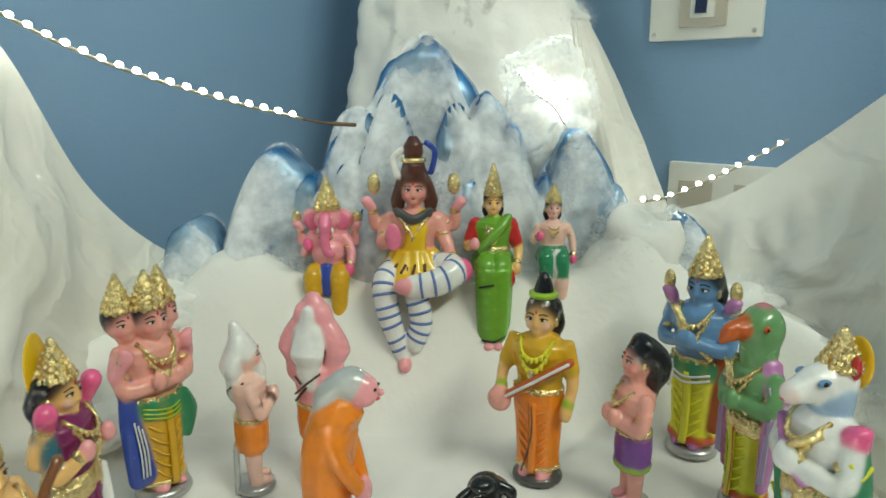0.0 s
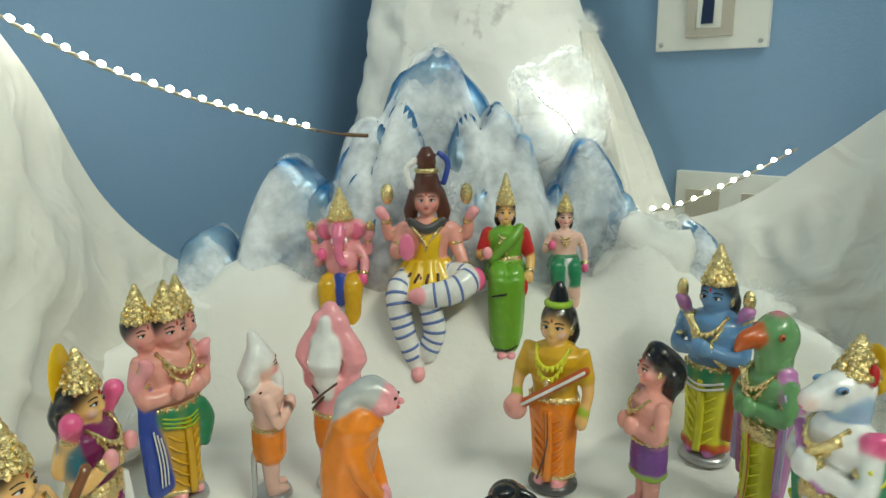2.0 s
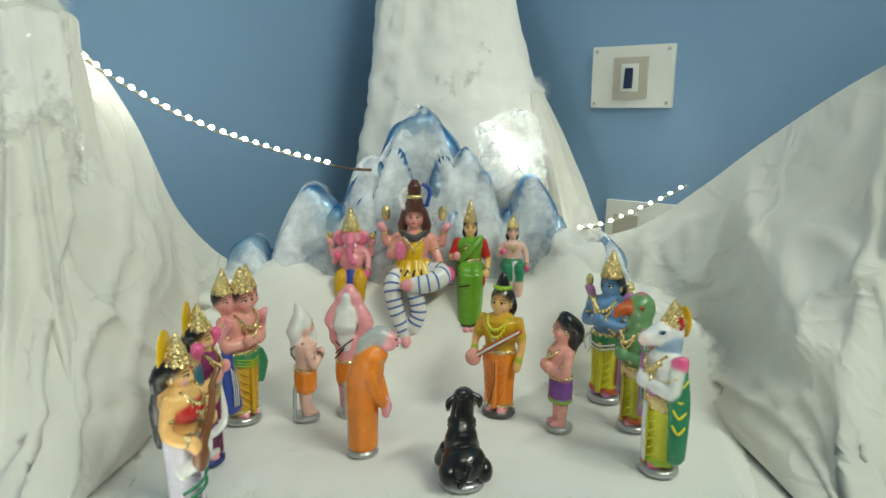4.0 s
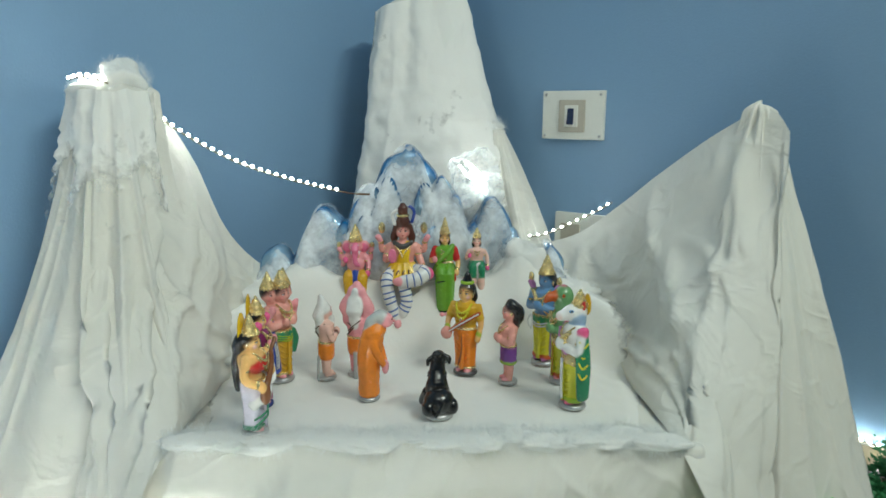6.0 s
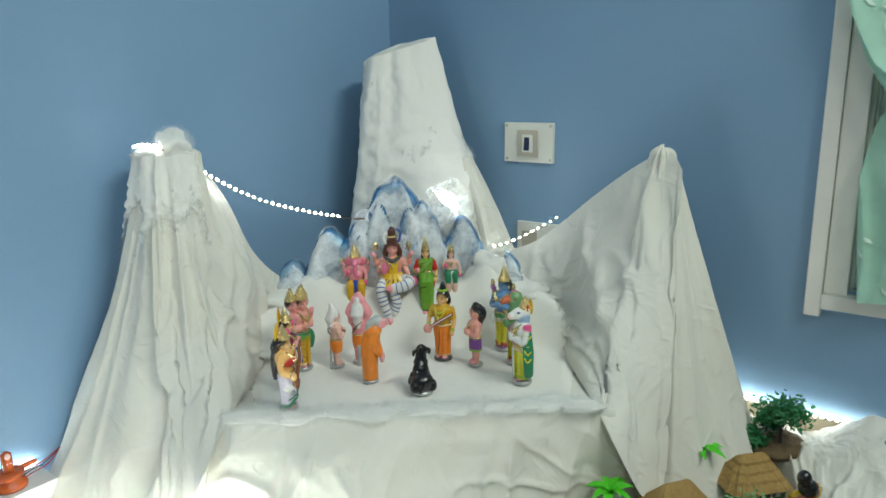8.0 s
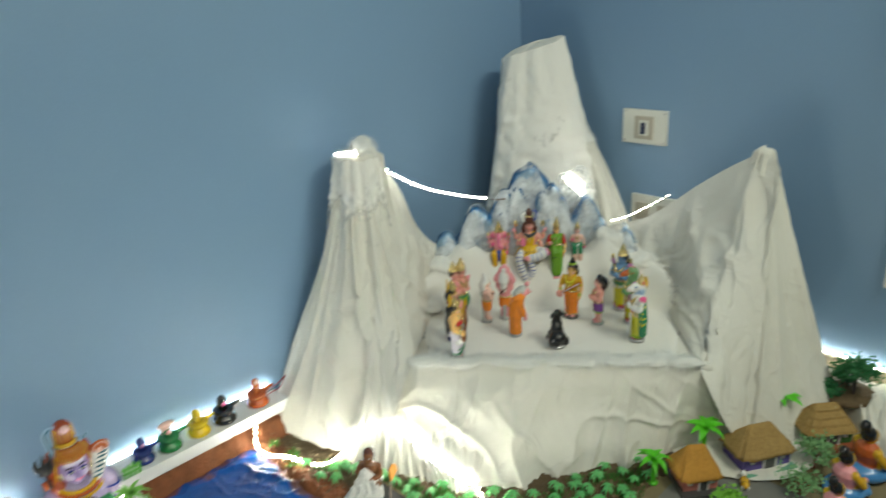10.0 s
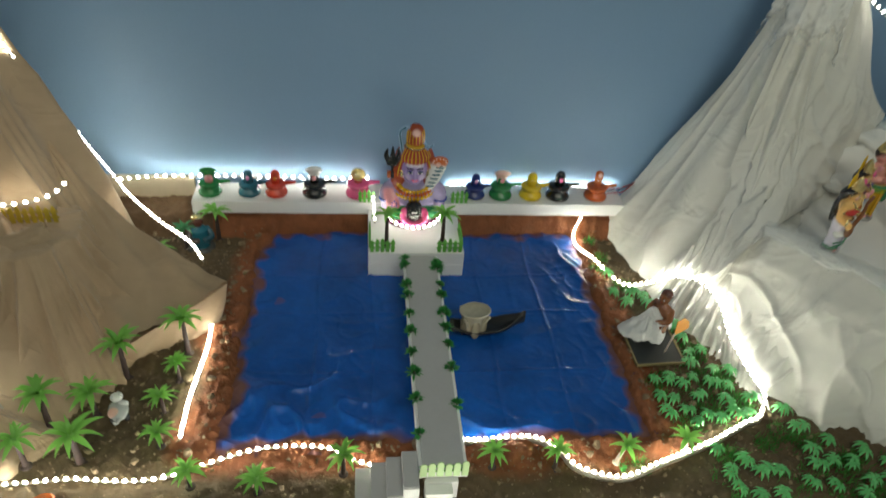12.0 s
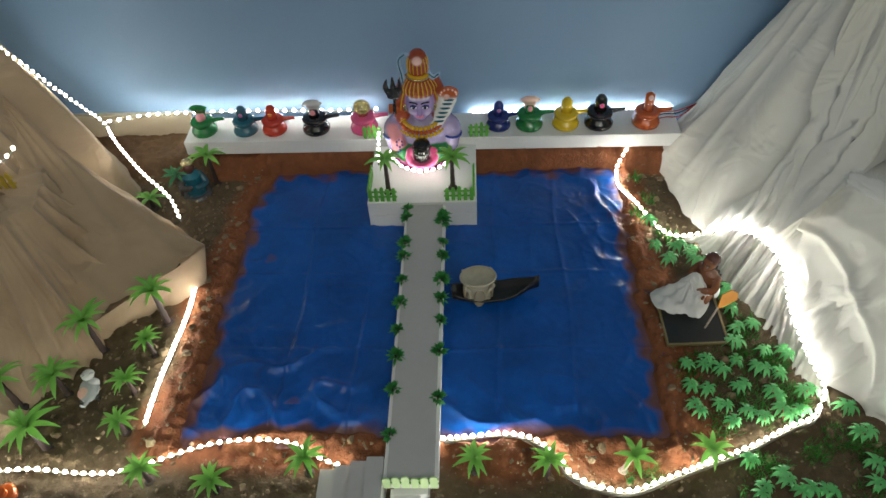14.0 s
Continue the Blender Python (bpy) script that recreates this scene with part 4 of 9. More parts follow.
light_string("lit white bead string over the cloth skirt by the garden",
             GARDEN_BANK[-1:] + [Vector(p) + Vector((-0.006, -0.006, 0.008)) for p in SKIRT_MID[::-1]]
             + on_soil([(-1.255, -0.335), (-1.29, -0.309), (-1.322, -0.258), (-1.347, -0.189), (-1.342, -0.132), (-1.313, -0.100)], 0.012), step=0.0135)
light_string("lit white bead string beside the tan cloth hill", on_soil([(-2.213, -0.435), (-2.205, -0.524), (-2.211, -0.615), (-2.215, -0.686), (-2.212, -0.768)], 0.010), step=0.0105, radius=0.0042, lamp=LED_SOFT)
light_string("lit white bead string along the foot of the wall", [(-2.475, -0.075, 0.128), (-2.40, -0.030, 0.112), (-2.327, -0.020, 0.108), (-2.193, -0.020, 0.110), (-1.97, -0.020, 0.106), (-1.88, -0.020, 0.108)], step=0.021, radius=0.0036, lamp=LED_MID)
light_string("lit white bead string hidden behind the idols", [(-1.66, -0.0075, 0.080), (-1.58, -0.0075, 0.080), (-1.4, -0.0075, 0.080), (-1.214, -0.0075, 0.082)], radius=0.0032, step=0.012)
light_string("lit white bead string hanging between cloth peaks", [site(-0.545, 0.27, 0.735), site(-0.50, 0.29, 0.728), site(-0.42, 0.34, 0.655), site(-0.34, 0.39, 0.60), site(-0.25, 0.44, 0.562), site(-0.165, 0.49, 0.535)], radius=0.0034, lamp=LED_SOFT)
light_string("lit white bead string over the cloth swag", [site(0.22, 0.56, 0.432), site(0.248, 0.57, 0.434), site(0.287, 0.58, 0.446), site(0.364, 0.60, 0.478), site(0.402, 0.60, 0.50)], step=0.019, radius=0.0028, lamp=LED_SOFT)
light_string("lit white bead string round the idol platform", [(-1.838, -0.175, 0.104), (-1.822, -0.200, 0.096), (-1.798, -0.214, 0.091), (-1.768, -0.219, 0.089), (-1.738, -0.213, 0.091), (-1.716, -0.199, 0.096), (-1.702, -0.175, 0.104)], step=0.0140, radius=0.0036, lamp=LED_SOFT)
light_string("lit white bead string down the platform's edge", [(-1.868, -0.100, 0.112), (-1.866, -0.145, 0.100), (-1.864, -0.190, 0.086)], step=0.0140, radius=0.0034, lamp=LED_SOFT)
light_string("lit white bead string bundled in the cotton", [site(0.070, 0.540, 0.580), site(0.085, 0.525, 0.560), site(0.105, 0.52, 0.545), site(0.120, 0.53, 0.525), site(0.105, 0.55, 0.555), site(0.085, 0.56, 0.585), site(0.10, 0.55, 0.575), site(0.125, 0.54, 0.55)], step=0.0065, radius=0.0019)
light_string("lit white bead string heaped on the cloth peak", [site(-0.56, 0.262, 0.738), site(-0.54, 0.255, 0.742), site(-0.52, 0.26, 0.740), site(-0.50, 0.262, 0.732)], step=0.011, radius=0.0032, lamp=LED_SOFT)
tail = thing("cable", Matrix.Translation(site(-0.165, 0.49, 0.533)), "brown cord end of the bead string on the cotton", "cable")
bm = bmesh.new()
inv = tail.matrix_world.inverted()
tube(bm, smooth_path([inv @ site(-0.165, 0.49, 0.532), inv @ site(-0.14, 0.50, 0.527), inv @ site(-0.112, 0.515, 0.524)], 6), [0.0012] * 7 + [0.0022] * 6, 6)
part("cord", bm, material("brown_cord", (0.16, 0.09, 0.04), 0.6), tail)

# ---------------------------------------------------------------- dolls
def seg_field(p, a, b, ra, rb, flat):
    """Distance from points to a tapered rod from a to b, its section squeezed by flat."""
    a, b = np.asarray(a, dtype=np.float32), np.asarray(b, dtype=np.float32)
    ax = b - a
    L = max(1e-6, float(np.linalg.norm(ax)))
    ax = ax / L
    side = np.cross(ax, (0.0, 1.0, 0.02))
    if np.linalg.norm(side) < 0.1:
        side = np.cross(ax, (1.0, 0.0, 0.0))
    side = (side / np.linalg.norm(side)).astype(np.float32)
    up = np.cross(ax, side).astype(np.float32)
    q = p - a
    t = q @ ax
    tc = np.clip(t, 0, L)
    return (np.sqrt(((q @ side) / flat[0]) ** 2 + ((q @ up) / flat[1]) ** 2 + (t - tc) ** 2) - (ra + (rb - ra) * tc / L)) * min(1.0, flat[0], flat[1])


def surface_net(f, lo, h):
    """Vertices and quads of the zero surface of a field sampled on a grid."""
    inside = f < 0
    nx, ny, nz_ = f.shape
    cx, cy, cz = nx - 1, ny - 1, nz_ - 1
    corners = [(i, j, k) for i in (0, 1) for j in (0, 1) for k in (0, 1)]
    many = np.zeros((cx, cy, cz), dtype=np.int8)
    for i, j, k in corners:
        many += inside[i:i + cx, j:j + cy, k:k + cz]
    live = (many > 0) & (many < 8)
    ids = np.full((cx, cy, cz), -1)
    ids[live] = np.arange(int(live.sum()))
    cell = np.argwhere(live)
    at = {c: f[cell[:, 0] + c[0], cell[:, 1] + c[1], cell[:, 2] + c[2]] for c in corners}
    total, count = np.zeros((len(cell), 3)), np.zeros(len(cell))
    for c0 in corners:
        for axis in range(3):
            if c0[axis]:
                continue
            c1 = tuple(1 if k == axis else v for k, v in enumerate(c0))
            f0, f1 = at[c0], at[c1]
            hit = (f0 < 0) != (f1 < 0)
            t = np.where(hit, f0 / np.where(hit, f0 - f1, 1.0), 0.0)
            for k in range(3):
                total[:, k] += np.where(hit, c0[k] + (t if k == axis else 0.0), 0.0)
            count += hit
    verts = (cell + total / count[:, None]) * h + lo
    quads = []
    for axis in range(3):
        e0 = [slice(1, -1)] * 3
        e0[axis] = slice(0, -1)
        e1 = list(e0)
        e1[axis] = slice(1, None)
        a0, a1 = inside[tuple(e0)], inside[tuple(e1)]
        edge = np.argwhere(a0 != a1)
        out = a0[a0 != a1]
        edge[:, [k for k in range(3) if k != axis]] += 1
        u, v = [k for k in range(3) if k != axis]
        ring = []
        for du, dv in ((0, 0), (1, 0), (1, 1), (0, 1)):
            q = edge.copy()
            q[:, u] -= du
            q[:, v] -= dv
            ring.append(ids[q[:, 0], q[:, 1], q[:, 2]])
        ring = np.stack(ring, 1)
        flip = out if axis != 1 else ~out
        ring[~flip] = ring[~flip][:, ::-1]
        quads.append(ring)
    quads = np.concatenate(quads)
    return verts, quads[(quads >= 0).all(1)]


class Doll:
    """A painted clay doll, modelled at a height of 1 and facing -y: large forms melt into one moulded
    body, painted marks and jewellery lie on it; all of it ends as one mesh."""

    def __init__(self, cell=0.0088, melt=0.020):
        self.bm, self.paints, self.forms, self.cell, self.melt = bmesh.new(), [], [], cell, melt

    def k(self, name):
        if name not in self.paints:
            self.paints.append(name)
        return self.paints.index(name)

    def soft(self, col, size, solid):
        """Whether a form belongs to the moulded body."""
        if solid is not None:
            return solid
        return self.cell and col not in ("gold", "silver") and size

    def ball(self, c, r, col, seg=14, rings=9, rot=None, solid=None):
        rr = r if hasattr(r, "__len__") else (r, r, r)
        if self.soft(col, min(rr) >= 0.015 and max(rr) >= 0.026, solid):
            def field(p, c=np.array(c), rr=np.array(rr), m=np.array(rot.inverted()) if rot else None):
                q = p - c
                if m is not None:
                    q = q @ m.T
                k0 = np.sqrt(((q / rr) ** 2).sum(-1))
                k1 = np.sqrt(((q / rr ** 2) ** 2).sum(-1))
                return k0 * (k0 - 1) / np.maximum(k1, 1e-6)
            m_ = max(rr)
            self.forms.append((field, np.array(c) - m_, np.array(c) + m_, col))
        else:
            ball(self.bm, c, r, self.k(col), seg, rings, rot)

    def tube(self, pts, r, col, seg=10, flat=(1, 1), n=5, solid=None):
        p = smooth_path(pts, n) if len(pts) > 2 else [Vector(q) for q in pts]
        if hasattr(r, "__len__"):
            xs = np.linspace(0, 1, len(r))
            r = [float(np.interp(t, xs, r)) for t in np.linspace(0, 1, len(p))]
        else:
            r = [r] * len(p)
        if self.soft(col, max(r) * min(flat) >= 0.018, solid):
            step = max(1, len(p) // 7)
            keep = list(range(0, len(p) - 1, step)) + [len(p) - 1]
            rods = [(tuple(p[i]), tuple(p[j]), r[i], r[j]) for i, j in zip(keep, keep[1:])]

            def field(q, rods=rods, flat=flat):
                return np.min([seg_field(q, *rod, flat) for rod in rods], axis=0)
            pp, w = np.array([tuple(q) for q in p]), max(r) * max(flat)
            self.forms.append((field, pp.min(0) - w, pp.max(0) + w, col))
        else:
            tube(self.bm, p, r, seg, self.k(col), flat)

    def turn(self, prof, col, c=(0, 0, 0), sx=1.0, sy=1.0, seg=24, pleats=0, amp=0.0, shift=None, rot=None, solid=None):
        R = max(q for q, _ in prof)
        zs = [z for _, z in prof]
        if self.soft(col, R > 0.03 and max(zs) - min(zs) > 0.02, solid) and not rot:
            def field(p, prof=prof, c=np.array(c)):
                q = p - c
                if shift:
                    tz = np.linspace(min(zs) - 0.05, max(zs) + 0.05, 40)
                    sh = np.array([shift(float(v)) for v in tz])
                    q = q - np.stack([np.interp(q[..., 2], tz, sh[:, k]) for k in range(3)], -1)
                x, y = q[..., 0] / sx, q[..., 1] / sy
                rad = np.interp(q[..., 2], zs, [v for v, _ in prof])
                if pleats:
                    rad = rad * (1 + amp * np.cos(pleats * np.arctan2(y, x)))
                side = (np.hypot(x, y) - rad) * min(1.0, sx, sy) * 0.9
                return np.maximum(side, np.maximum(q[..., 2] - max(zs), min(zs) - q[..., 2]))
            w = R * max(sx, sy) * 1.1
            off = [shift(float(v)) for v in zs] if shift else [(0, 0, 0)]
            lo = np.array([c[0] - w + min(o[0] for o in off), c[1] - w + min(o[1] for o in off), c[2] + min(zs)])
            hi = np.array([c[0] + w + max(o[0] for o in off), c[1] + w + max(o[1] for o in off), c[2] + max(zs)])
            self.forms.append((field, lo, hi, col))
        else:
            lathe(self.bm, prof, c, sx, sy, seg, self.k(col), pleats, amp, shift, rot)

    def mould(self):
        """Melts the large forms into one surface that carries their paints."""
        if not self.forms:
            return
        h, pad, melt = self.cell, 0.03, self.melt
        lo = np.min([f[1] for f in self.forms], axis=0) - pad
        hi = np.max([f[2] for f in self.forms], axis=0) + pad
        n = np.ceil((hi - lo) / h).astype(int) + 1
        axes = [(lo[k] + h * np.arange(n[k])).astype(np.float32) for k in range(3)]
        grid = np.stack(np.meshgrid(*axes, indexing="ij"), -1)
        val = np.full(tuple(n), 0.2, dtype=np.float32)
        for field, a, b, _ in self.forms:
            i0 = np.maximum(0, np.floor((a - 0.024 - lo) / h).astype(int))
            i1 = np.minimum(n, np.ceil((b + 0.024 - lo) / h).astype(int) + 1)
            w = tuple(slice(int(p), int(q)) for p, q in zip(i0, i1))
            d, old = field(grid[w]), val[w]
            e = np.maximum(melt - np.abs(d - old), 0) / melt
            val[w] = np.minimum(d, old) - e * e * melt * 0.25
        verts, quads = surface_net(val, lo, h)
        cols = np.array([PAINT_RGB[P[f[3]].name] for f in self.forms])
        dist = np.full((len(verts), len(self.forms)), 0.2)
        for i, (field, a, b, _) in enumerate(self.forms):
            near = ((verts > a - 0.03) & (verts < b + 0.03)).all(1)
            if near.any():
                dist[near, i] = field(verts[near])
        w = np.exp(-(dist - dist.min(1, keepdims=True)) / 0.0035)
        rgb = (w @ cols) / w.sum(1, keepdims=True)
        layer = self.bm.verts.layers.float_color.new("paint")
        slot = self.k("ENAMEL")
        vs = []
        for co_, c_ in zip(verts.tolist(), rgb.tolist()):
            v = self.bm.verts.new(co_)
            v[layer] = (*c_, 1.0)
            vs.append(v)
        for q in quads.tolist():
            f = self.bm.faces.new([vs[i] for i in q])
            f.material_index, f.smooth = slot, True

    def ring(self, c, r, t, col, sx=1.0, sy=1.0, tilt=0.0, seg=20):
        pts = [(c[0] + r * sx * math.cos(a), c[1] + r * sy * math.sin(a), c[2] + tilt * math.sin(a)) for a in (2 * math.pi * i / seg for i in range(seg + 1))]
        tube(self.bm, pts, t, 6, self.k(col))

    def face(self, z, y=-0.07, s=1.0, x=0.0, lips="red", mark="red"):
        for sx in (-1, 1):
            self.ball((x + sx * 0.030 * s, y + 0.006 * s, z + 0.010 * s), (0.017 * s, 0.0065 * s, 0.0075 * s), "white", 10, 6, solid=False)
            self.ball((x + sx * 0.029 * s, y + 0.0005, z + 0.010 * s), (0.0072 * s, 0.0045 * s, 0.0070 * s), "black", 8, 6, solid=False)
            self.tube([(x + sx * 0.012 * s, y + 0.001, z + 0.011 * s), (x + sx * 0.030 * s, y - 0.0015, z + 0.0190 * s), (x + sx * 0.052 * s, y + 0.014 * s, z + 0.011 * s)], 0.0028 * s, "black", 6)
            self.tube([(x + sx * 0.011 * s, y + 0.002, z + 0.030 * s), (x + sx * 0.030 * s, y + 0.003, z + 0.037 * s), (x + sx * 0.052 * s, y + 0.018 * s, z + 0.028 * s)], 0.0027 * s, "black", 6)
            if self.skin in ("skin", "pale", "pink", "cream"):
                self.ball((x + sx * 0.036 * s, y + 0.020 * s, z - 0.022 * s), (0.020 * s, 0.016 * s, 0.018 * s), "blush" if self.skin != "cream" else "peach", solid=bool(self.cell))
        self.tube([(x, y + 0.004, z + 0.014 * s), (x, y - 0.004 * s, z - 0.008 * s), (x, y - 0.005 * s, z - 0.014 * s)], [0.006 * s, 0.009 * s, 0.011 * s], self.skin, 8, solid=bool(self.cell))
        self.ball((x, y + 0.0045 * s, z - 0.036 * s), (0.015 * s, 0.006 * s, 0.0055 * s), lips, 10, 6, solid=False)
        self.ball((x, y + 0.018 * s, z - 0.058 * s), (0.024 * s, 0.020 * s, 0.018 * s), self.skin, 10, 7, solid=bool(self.cell))
        if mark:
            self.ball((x, y - 0.001, z + 0.046 * s), (0.0045 * s, 0.004, 0.010 * s), mark, 6, 5, solid=False)

    def crown(self, z, r, h, x=0.0, y=0.0, col="gold", lean=0.0):
        prof, n = [(r * 0.98, z), (r * 1.1, z + 0.06 * h), (r * 1.02, z + 0.13 * h)], 5
        for i in range(n):
            a, b = 0.13 + 0.72 * i / n, 0.13 + 0.72 * (i + 0.75) / n
            ra = r * (1 - 0.72 * i / n)
            prof += [(ra * 0.98, z + a * h), (ra * 1.02, z + (a + b) / 2 * h), (ra * 0.86, z + b * h)]
        prof += [(r * 0.2, z + 0.90 * h), (r * 0.22, z + 0.95 * h), (r * 0.05, z + h)]
        self.turn(prof, col, (x, y, 0), seg=18, shift=(lambda q: (0, lean * (q - z), 0)) if lean else None)
        for row in range(5):
            t = row / 5
            rr, zz = r * (1.06 - 0.74 * t), z + h * (0.09 + 0.145 * row)
            k = max(5, int(11 - 1.3 * row))
            for i in range(k):
                a = 2 * math.pi * (i + 0.5 * (row % 2)) / k
                lump = r * (0.20 - 0.02 * row) * (0.8 + 0.4 * ((i * 7 + row * 3) % 5) / 4)
                self.ball((x + rr * math.cos(a), y + rr * math.sin(a) + lean * (zz - z), zz), (lump, lump, lump * 1.35), col, 6, 5, solid=False)
        self.ball((x, y - r * 1.02, z + 0.22 * h), (r * 0.30, r * 0.22, h * 0.16), col, 8, 6, solid=False)

    def done(self, name, m, height, label, category="doll", group="", slim=0.76, neck=0.69):
        self.mould()
        for v in self.bm.verts:                                # a narrow build below the neck
            t = max(0.0, min(1.0, (v.co.z - neck) / 0.07))
            v.co.x *= slim + (0.96 - slim) * t
            v.co.y *= 0.78 + 0.18 * t if slim < 1 else 1.0
        bmesh.ops.scale(self.bm, vec=(height,) * 3, verts=self.bm.verts[:])
        ob = part(name, self.bm, [ENAMEL if c == "ENAMEL" else P[c] for c in self.paints], None)
        ob.matrix_world = m
        return tagged(ob, label, category, group)


def arm(d, side, shoulder, elbow, hand, col, r=0.036, cuff="gold", hand_col=None, sleeve=None):
    d.tube([shoulder, elbow, hand], [r * 1.15, r, r * 0.72], col, 10)
    d.ball(hand, (r * 1.0, r * 1.0, r * 1.15), hand_col or col, 10, 7)
    w = Vector(elbow).lerp(Vector(hand), 0.72)
    if cuff:
        d.ball(w, r * 0.98, cuff, 10, 6)
        u = Vector(shoulder).lerp(Vector(elbow), 0.55)
        d.ball(u, (r * 1.2, r * 1.2, r * 0.45), cuff, 10, 6)
    if sleeve:
        d.tube([shoulder, Vector(shoulder).lerp(Vector(elbow), 0.6)], [r * 1.45, r * 1.35], sleeve, 10)


def body(skin="skin", lower="yellow", band="green", top=None, base="silver", feet="pink", wide=1.0, pleats=7, hem=None, short=False, lower_top=0.46):
    """Base, feet, lower garment and trunk of a standing doll, without head and arms."""
    d = Doll()
    d.skin = skin
    d.turn([(0.150, 0.0), (0.158, 0.012), (0.150, 0.034), (0.12, 0.042)], base, sx=1.0, sy=0.92, seg=24)
    for s in (-1, 1):
        d.ball((s * 0.055, -0.045, 0.055), (0.042, 0.075, 0.026), feet, 10, 7)
    if short:
        for s in (-1, 1):
            d.tube([(s * 0.058, 0.0, 0.05), (s * 0.06, 0.005, 0.16), (s * 0.066, 0.0, 0.29)], [0.048, 0.056, 0.07], skin, 12)
        d.turn([(0.125, 0.245), (0.142, 0.27), (0.150, 0.36), (0.142, lower_top)], lower, sx=1.05 * wide, sy=0.82, pleats=pleats, amp=0.02)
    else:
        d.turn([(0.112, 0.06), (0.128, 0.075), (0.126, 0.16), (0.135, 0.30), (0.150, 0.40), (0.140, lower_top)], lower, sx=1.05 * wide, sy=0.82, seg=42, pleats=pleats, amp=0.035)
        d.tube([(0.0, -0.128, 0.07), (0.008, -0.122, 0.25), (0.0, -0.125, 0.42)], 0.012, lower, 6, (2.2, 1))
    if hem:
        d.turn([(0.131, 0.07), (0.133, 0.085), (0.131, 0.10)], hem, sx=1.06 * wide, sy=0.84, seg=30)
    if not short:                                             # draped folds looping from hip to hip
        for i in range(6):
            z = 0.40 - 0.052 * i
            w = 0.10 - 0.004 * i
            for s in (-1, 1):
                d.tube([(s * w * 1.25, -0.055, z + 0.02), (s * w * 0.75, -0.104, z - 0.014), (s * 0.018, -0.122, z - 0.040)], [0.004, 0.0085, 0.004], lower, 6)
        d.turn([(0.128, 0.066), (0.139, 0.078), (0.129, 0.090)], "gold" if not hem else hem, sx=1.04 * wide, sy=0.83, seg=42, pleats=pleats, amp=0.04)
    d.turn([(0.146, lower_top - 0.004), (0.152, lower_top + 0.008), (0.144, lower_top + 0.022)], "gold", sx=1.03 * wide, sy=0.80, seg=24)
    for i in range(9):
        a = math.pi + math.pi * (i + 0.5) / 9
        d.ball((0.155 * wide * math.cos(a), 0.122 * math.sin(a), lower_top + 0.008), 0.012, "gold", 6, 5)
    if band:
        d.turn([(0.146, lower_top - 0.075), (0.158, lower_top - 0.05), (0.156, lower_top - 0.01), (0.142, lower_top + 0.012)], band, sx=1.05 * wide, sy=0.84, pleats=9, amp=0.012)
    t = top or skin
    d.turn([(0.128, lower_top - 0.01), (0.124, lower_top + 0.05), (0.140, lower_top + 0.12), (0.160, lower_top + 0.18), (0.150, lower_top + 0.225), (0.075, lower_top + 0.262), (0.045, lower_top + 0.27)], t, sx=1.12 * wide, sy=0.78)
    return d


def head(d, z, hair="black", crown=None, crown_h=0.16, long_hair=True, x=0.0, s=1.0, y=0.0, ears=True, lips="red", halo=None):
    d.tube([(x, y + 0.005, z - 0.11 * s), (x, y, z - 0.05 * s)], 0.042 * s, d.skin, 10)
    d.ball((x, y, z), (0.068 * s, 0.074 * s, 0.086 * s), d.skin, 18, 12)
    d.face(z, y - 0.070 * s, s, x, lips)
    if hair:
        d.ball((x, y + 0.018 * s, z + 0.034 * s), (0.080 * s, 0.078 * s, 0.078 * s), hair, 16, 10)
        if long_hair:
            d.tube([(x, y + 0.06 * s, z + 0.03), (x, y + 0.085 * s, z - 0.07 * s), (x, y + 0.09 * s, z - 0.20 * s)], [0.06 * s, 0.078 * s, 0.035 * s], hair, 12, (1.15, 0.7))
    if halo:
        d.ball((x, y + 0.075 * s, z + 0.095), (0.080 * s, 0.014, 0.145 * s), halo, 18, 10, solid=False)
    if crown:
        d.crown(z + 0.055 * s, 0.066 * s, crown_h, x, y + 0.006, crown)
    if ears:
        for q in (-1, 1):
            d.ball((x + q * 0.072 * s, y + 0.002, z - 0.012), (0.012 * s, 0.014 * s, 0.024 * s), "gold", 8, 6)


def necklaces(d, z, cols=("gold", "gold")):
    """Looped chains with rows of beads and a pendant."""
    for i, c in enumerate(cols):
        drop = 0.075 + 0.055 * i
        pts = []
        for k in range(11):
            t = math.pi * k / 10
            pts.append((0.092 * math.cos(t), -0.052 - 0.098 * math.sin(t) ** 0.7, z - drop * math.sin(t)))
        d.tube(pts, 0.0095, c, 6, n=2, solid=False)
        for x, y, zz in pts:
            d.ball((x, y - 0.004, zz - 0.006), (0.014, 0.012, 0.016), c, 6, 5, solid=False)
    d.ball((0, -0.156, z - 0.095 - 0.055 * (len(cols) - 1)), (0.024, 0.014, 0.028), "gold", 8, 6, solid=False)


def at_site(u, v, turn, z=None):
    """A place on the cotton; turn 0 faces the front, 90 the right-hand peak."""
    return SITE @ Matrix.Translation((u, v, snow_height(u, v) + 0.003 if z is None else z)) @ pose(0, 0, 0, 0, 0, turn)


def brush(d, col, lines, r=0.006):
    """Fine painted strokes over a garment."""
    for pts in lines:
        d.tube(pts, r, col, 6)


GD = "dolls on the snowy mountain"

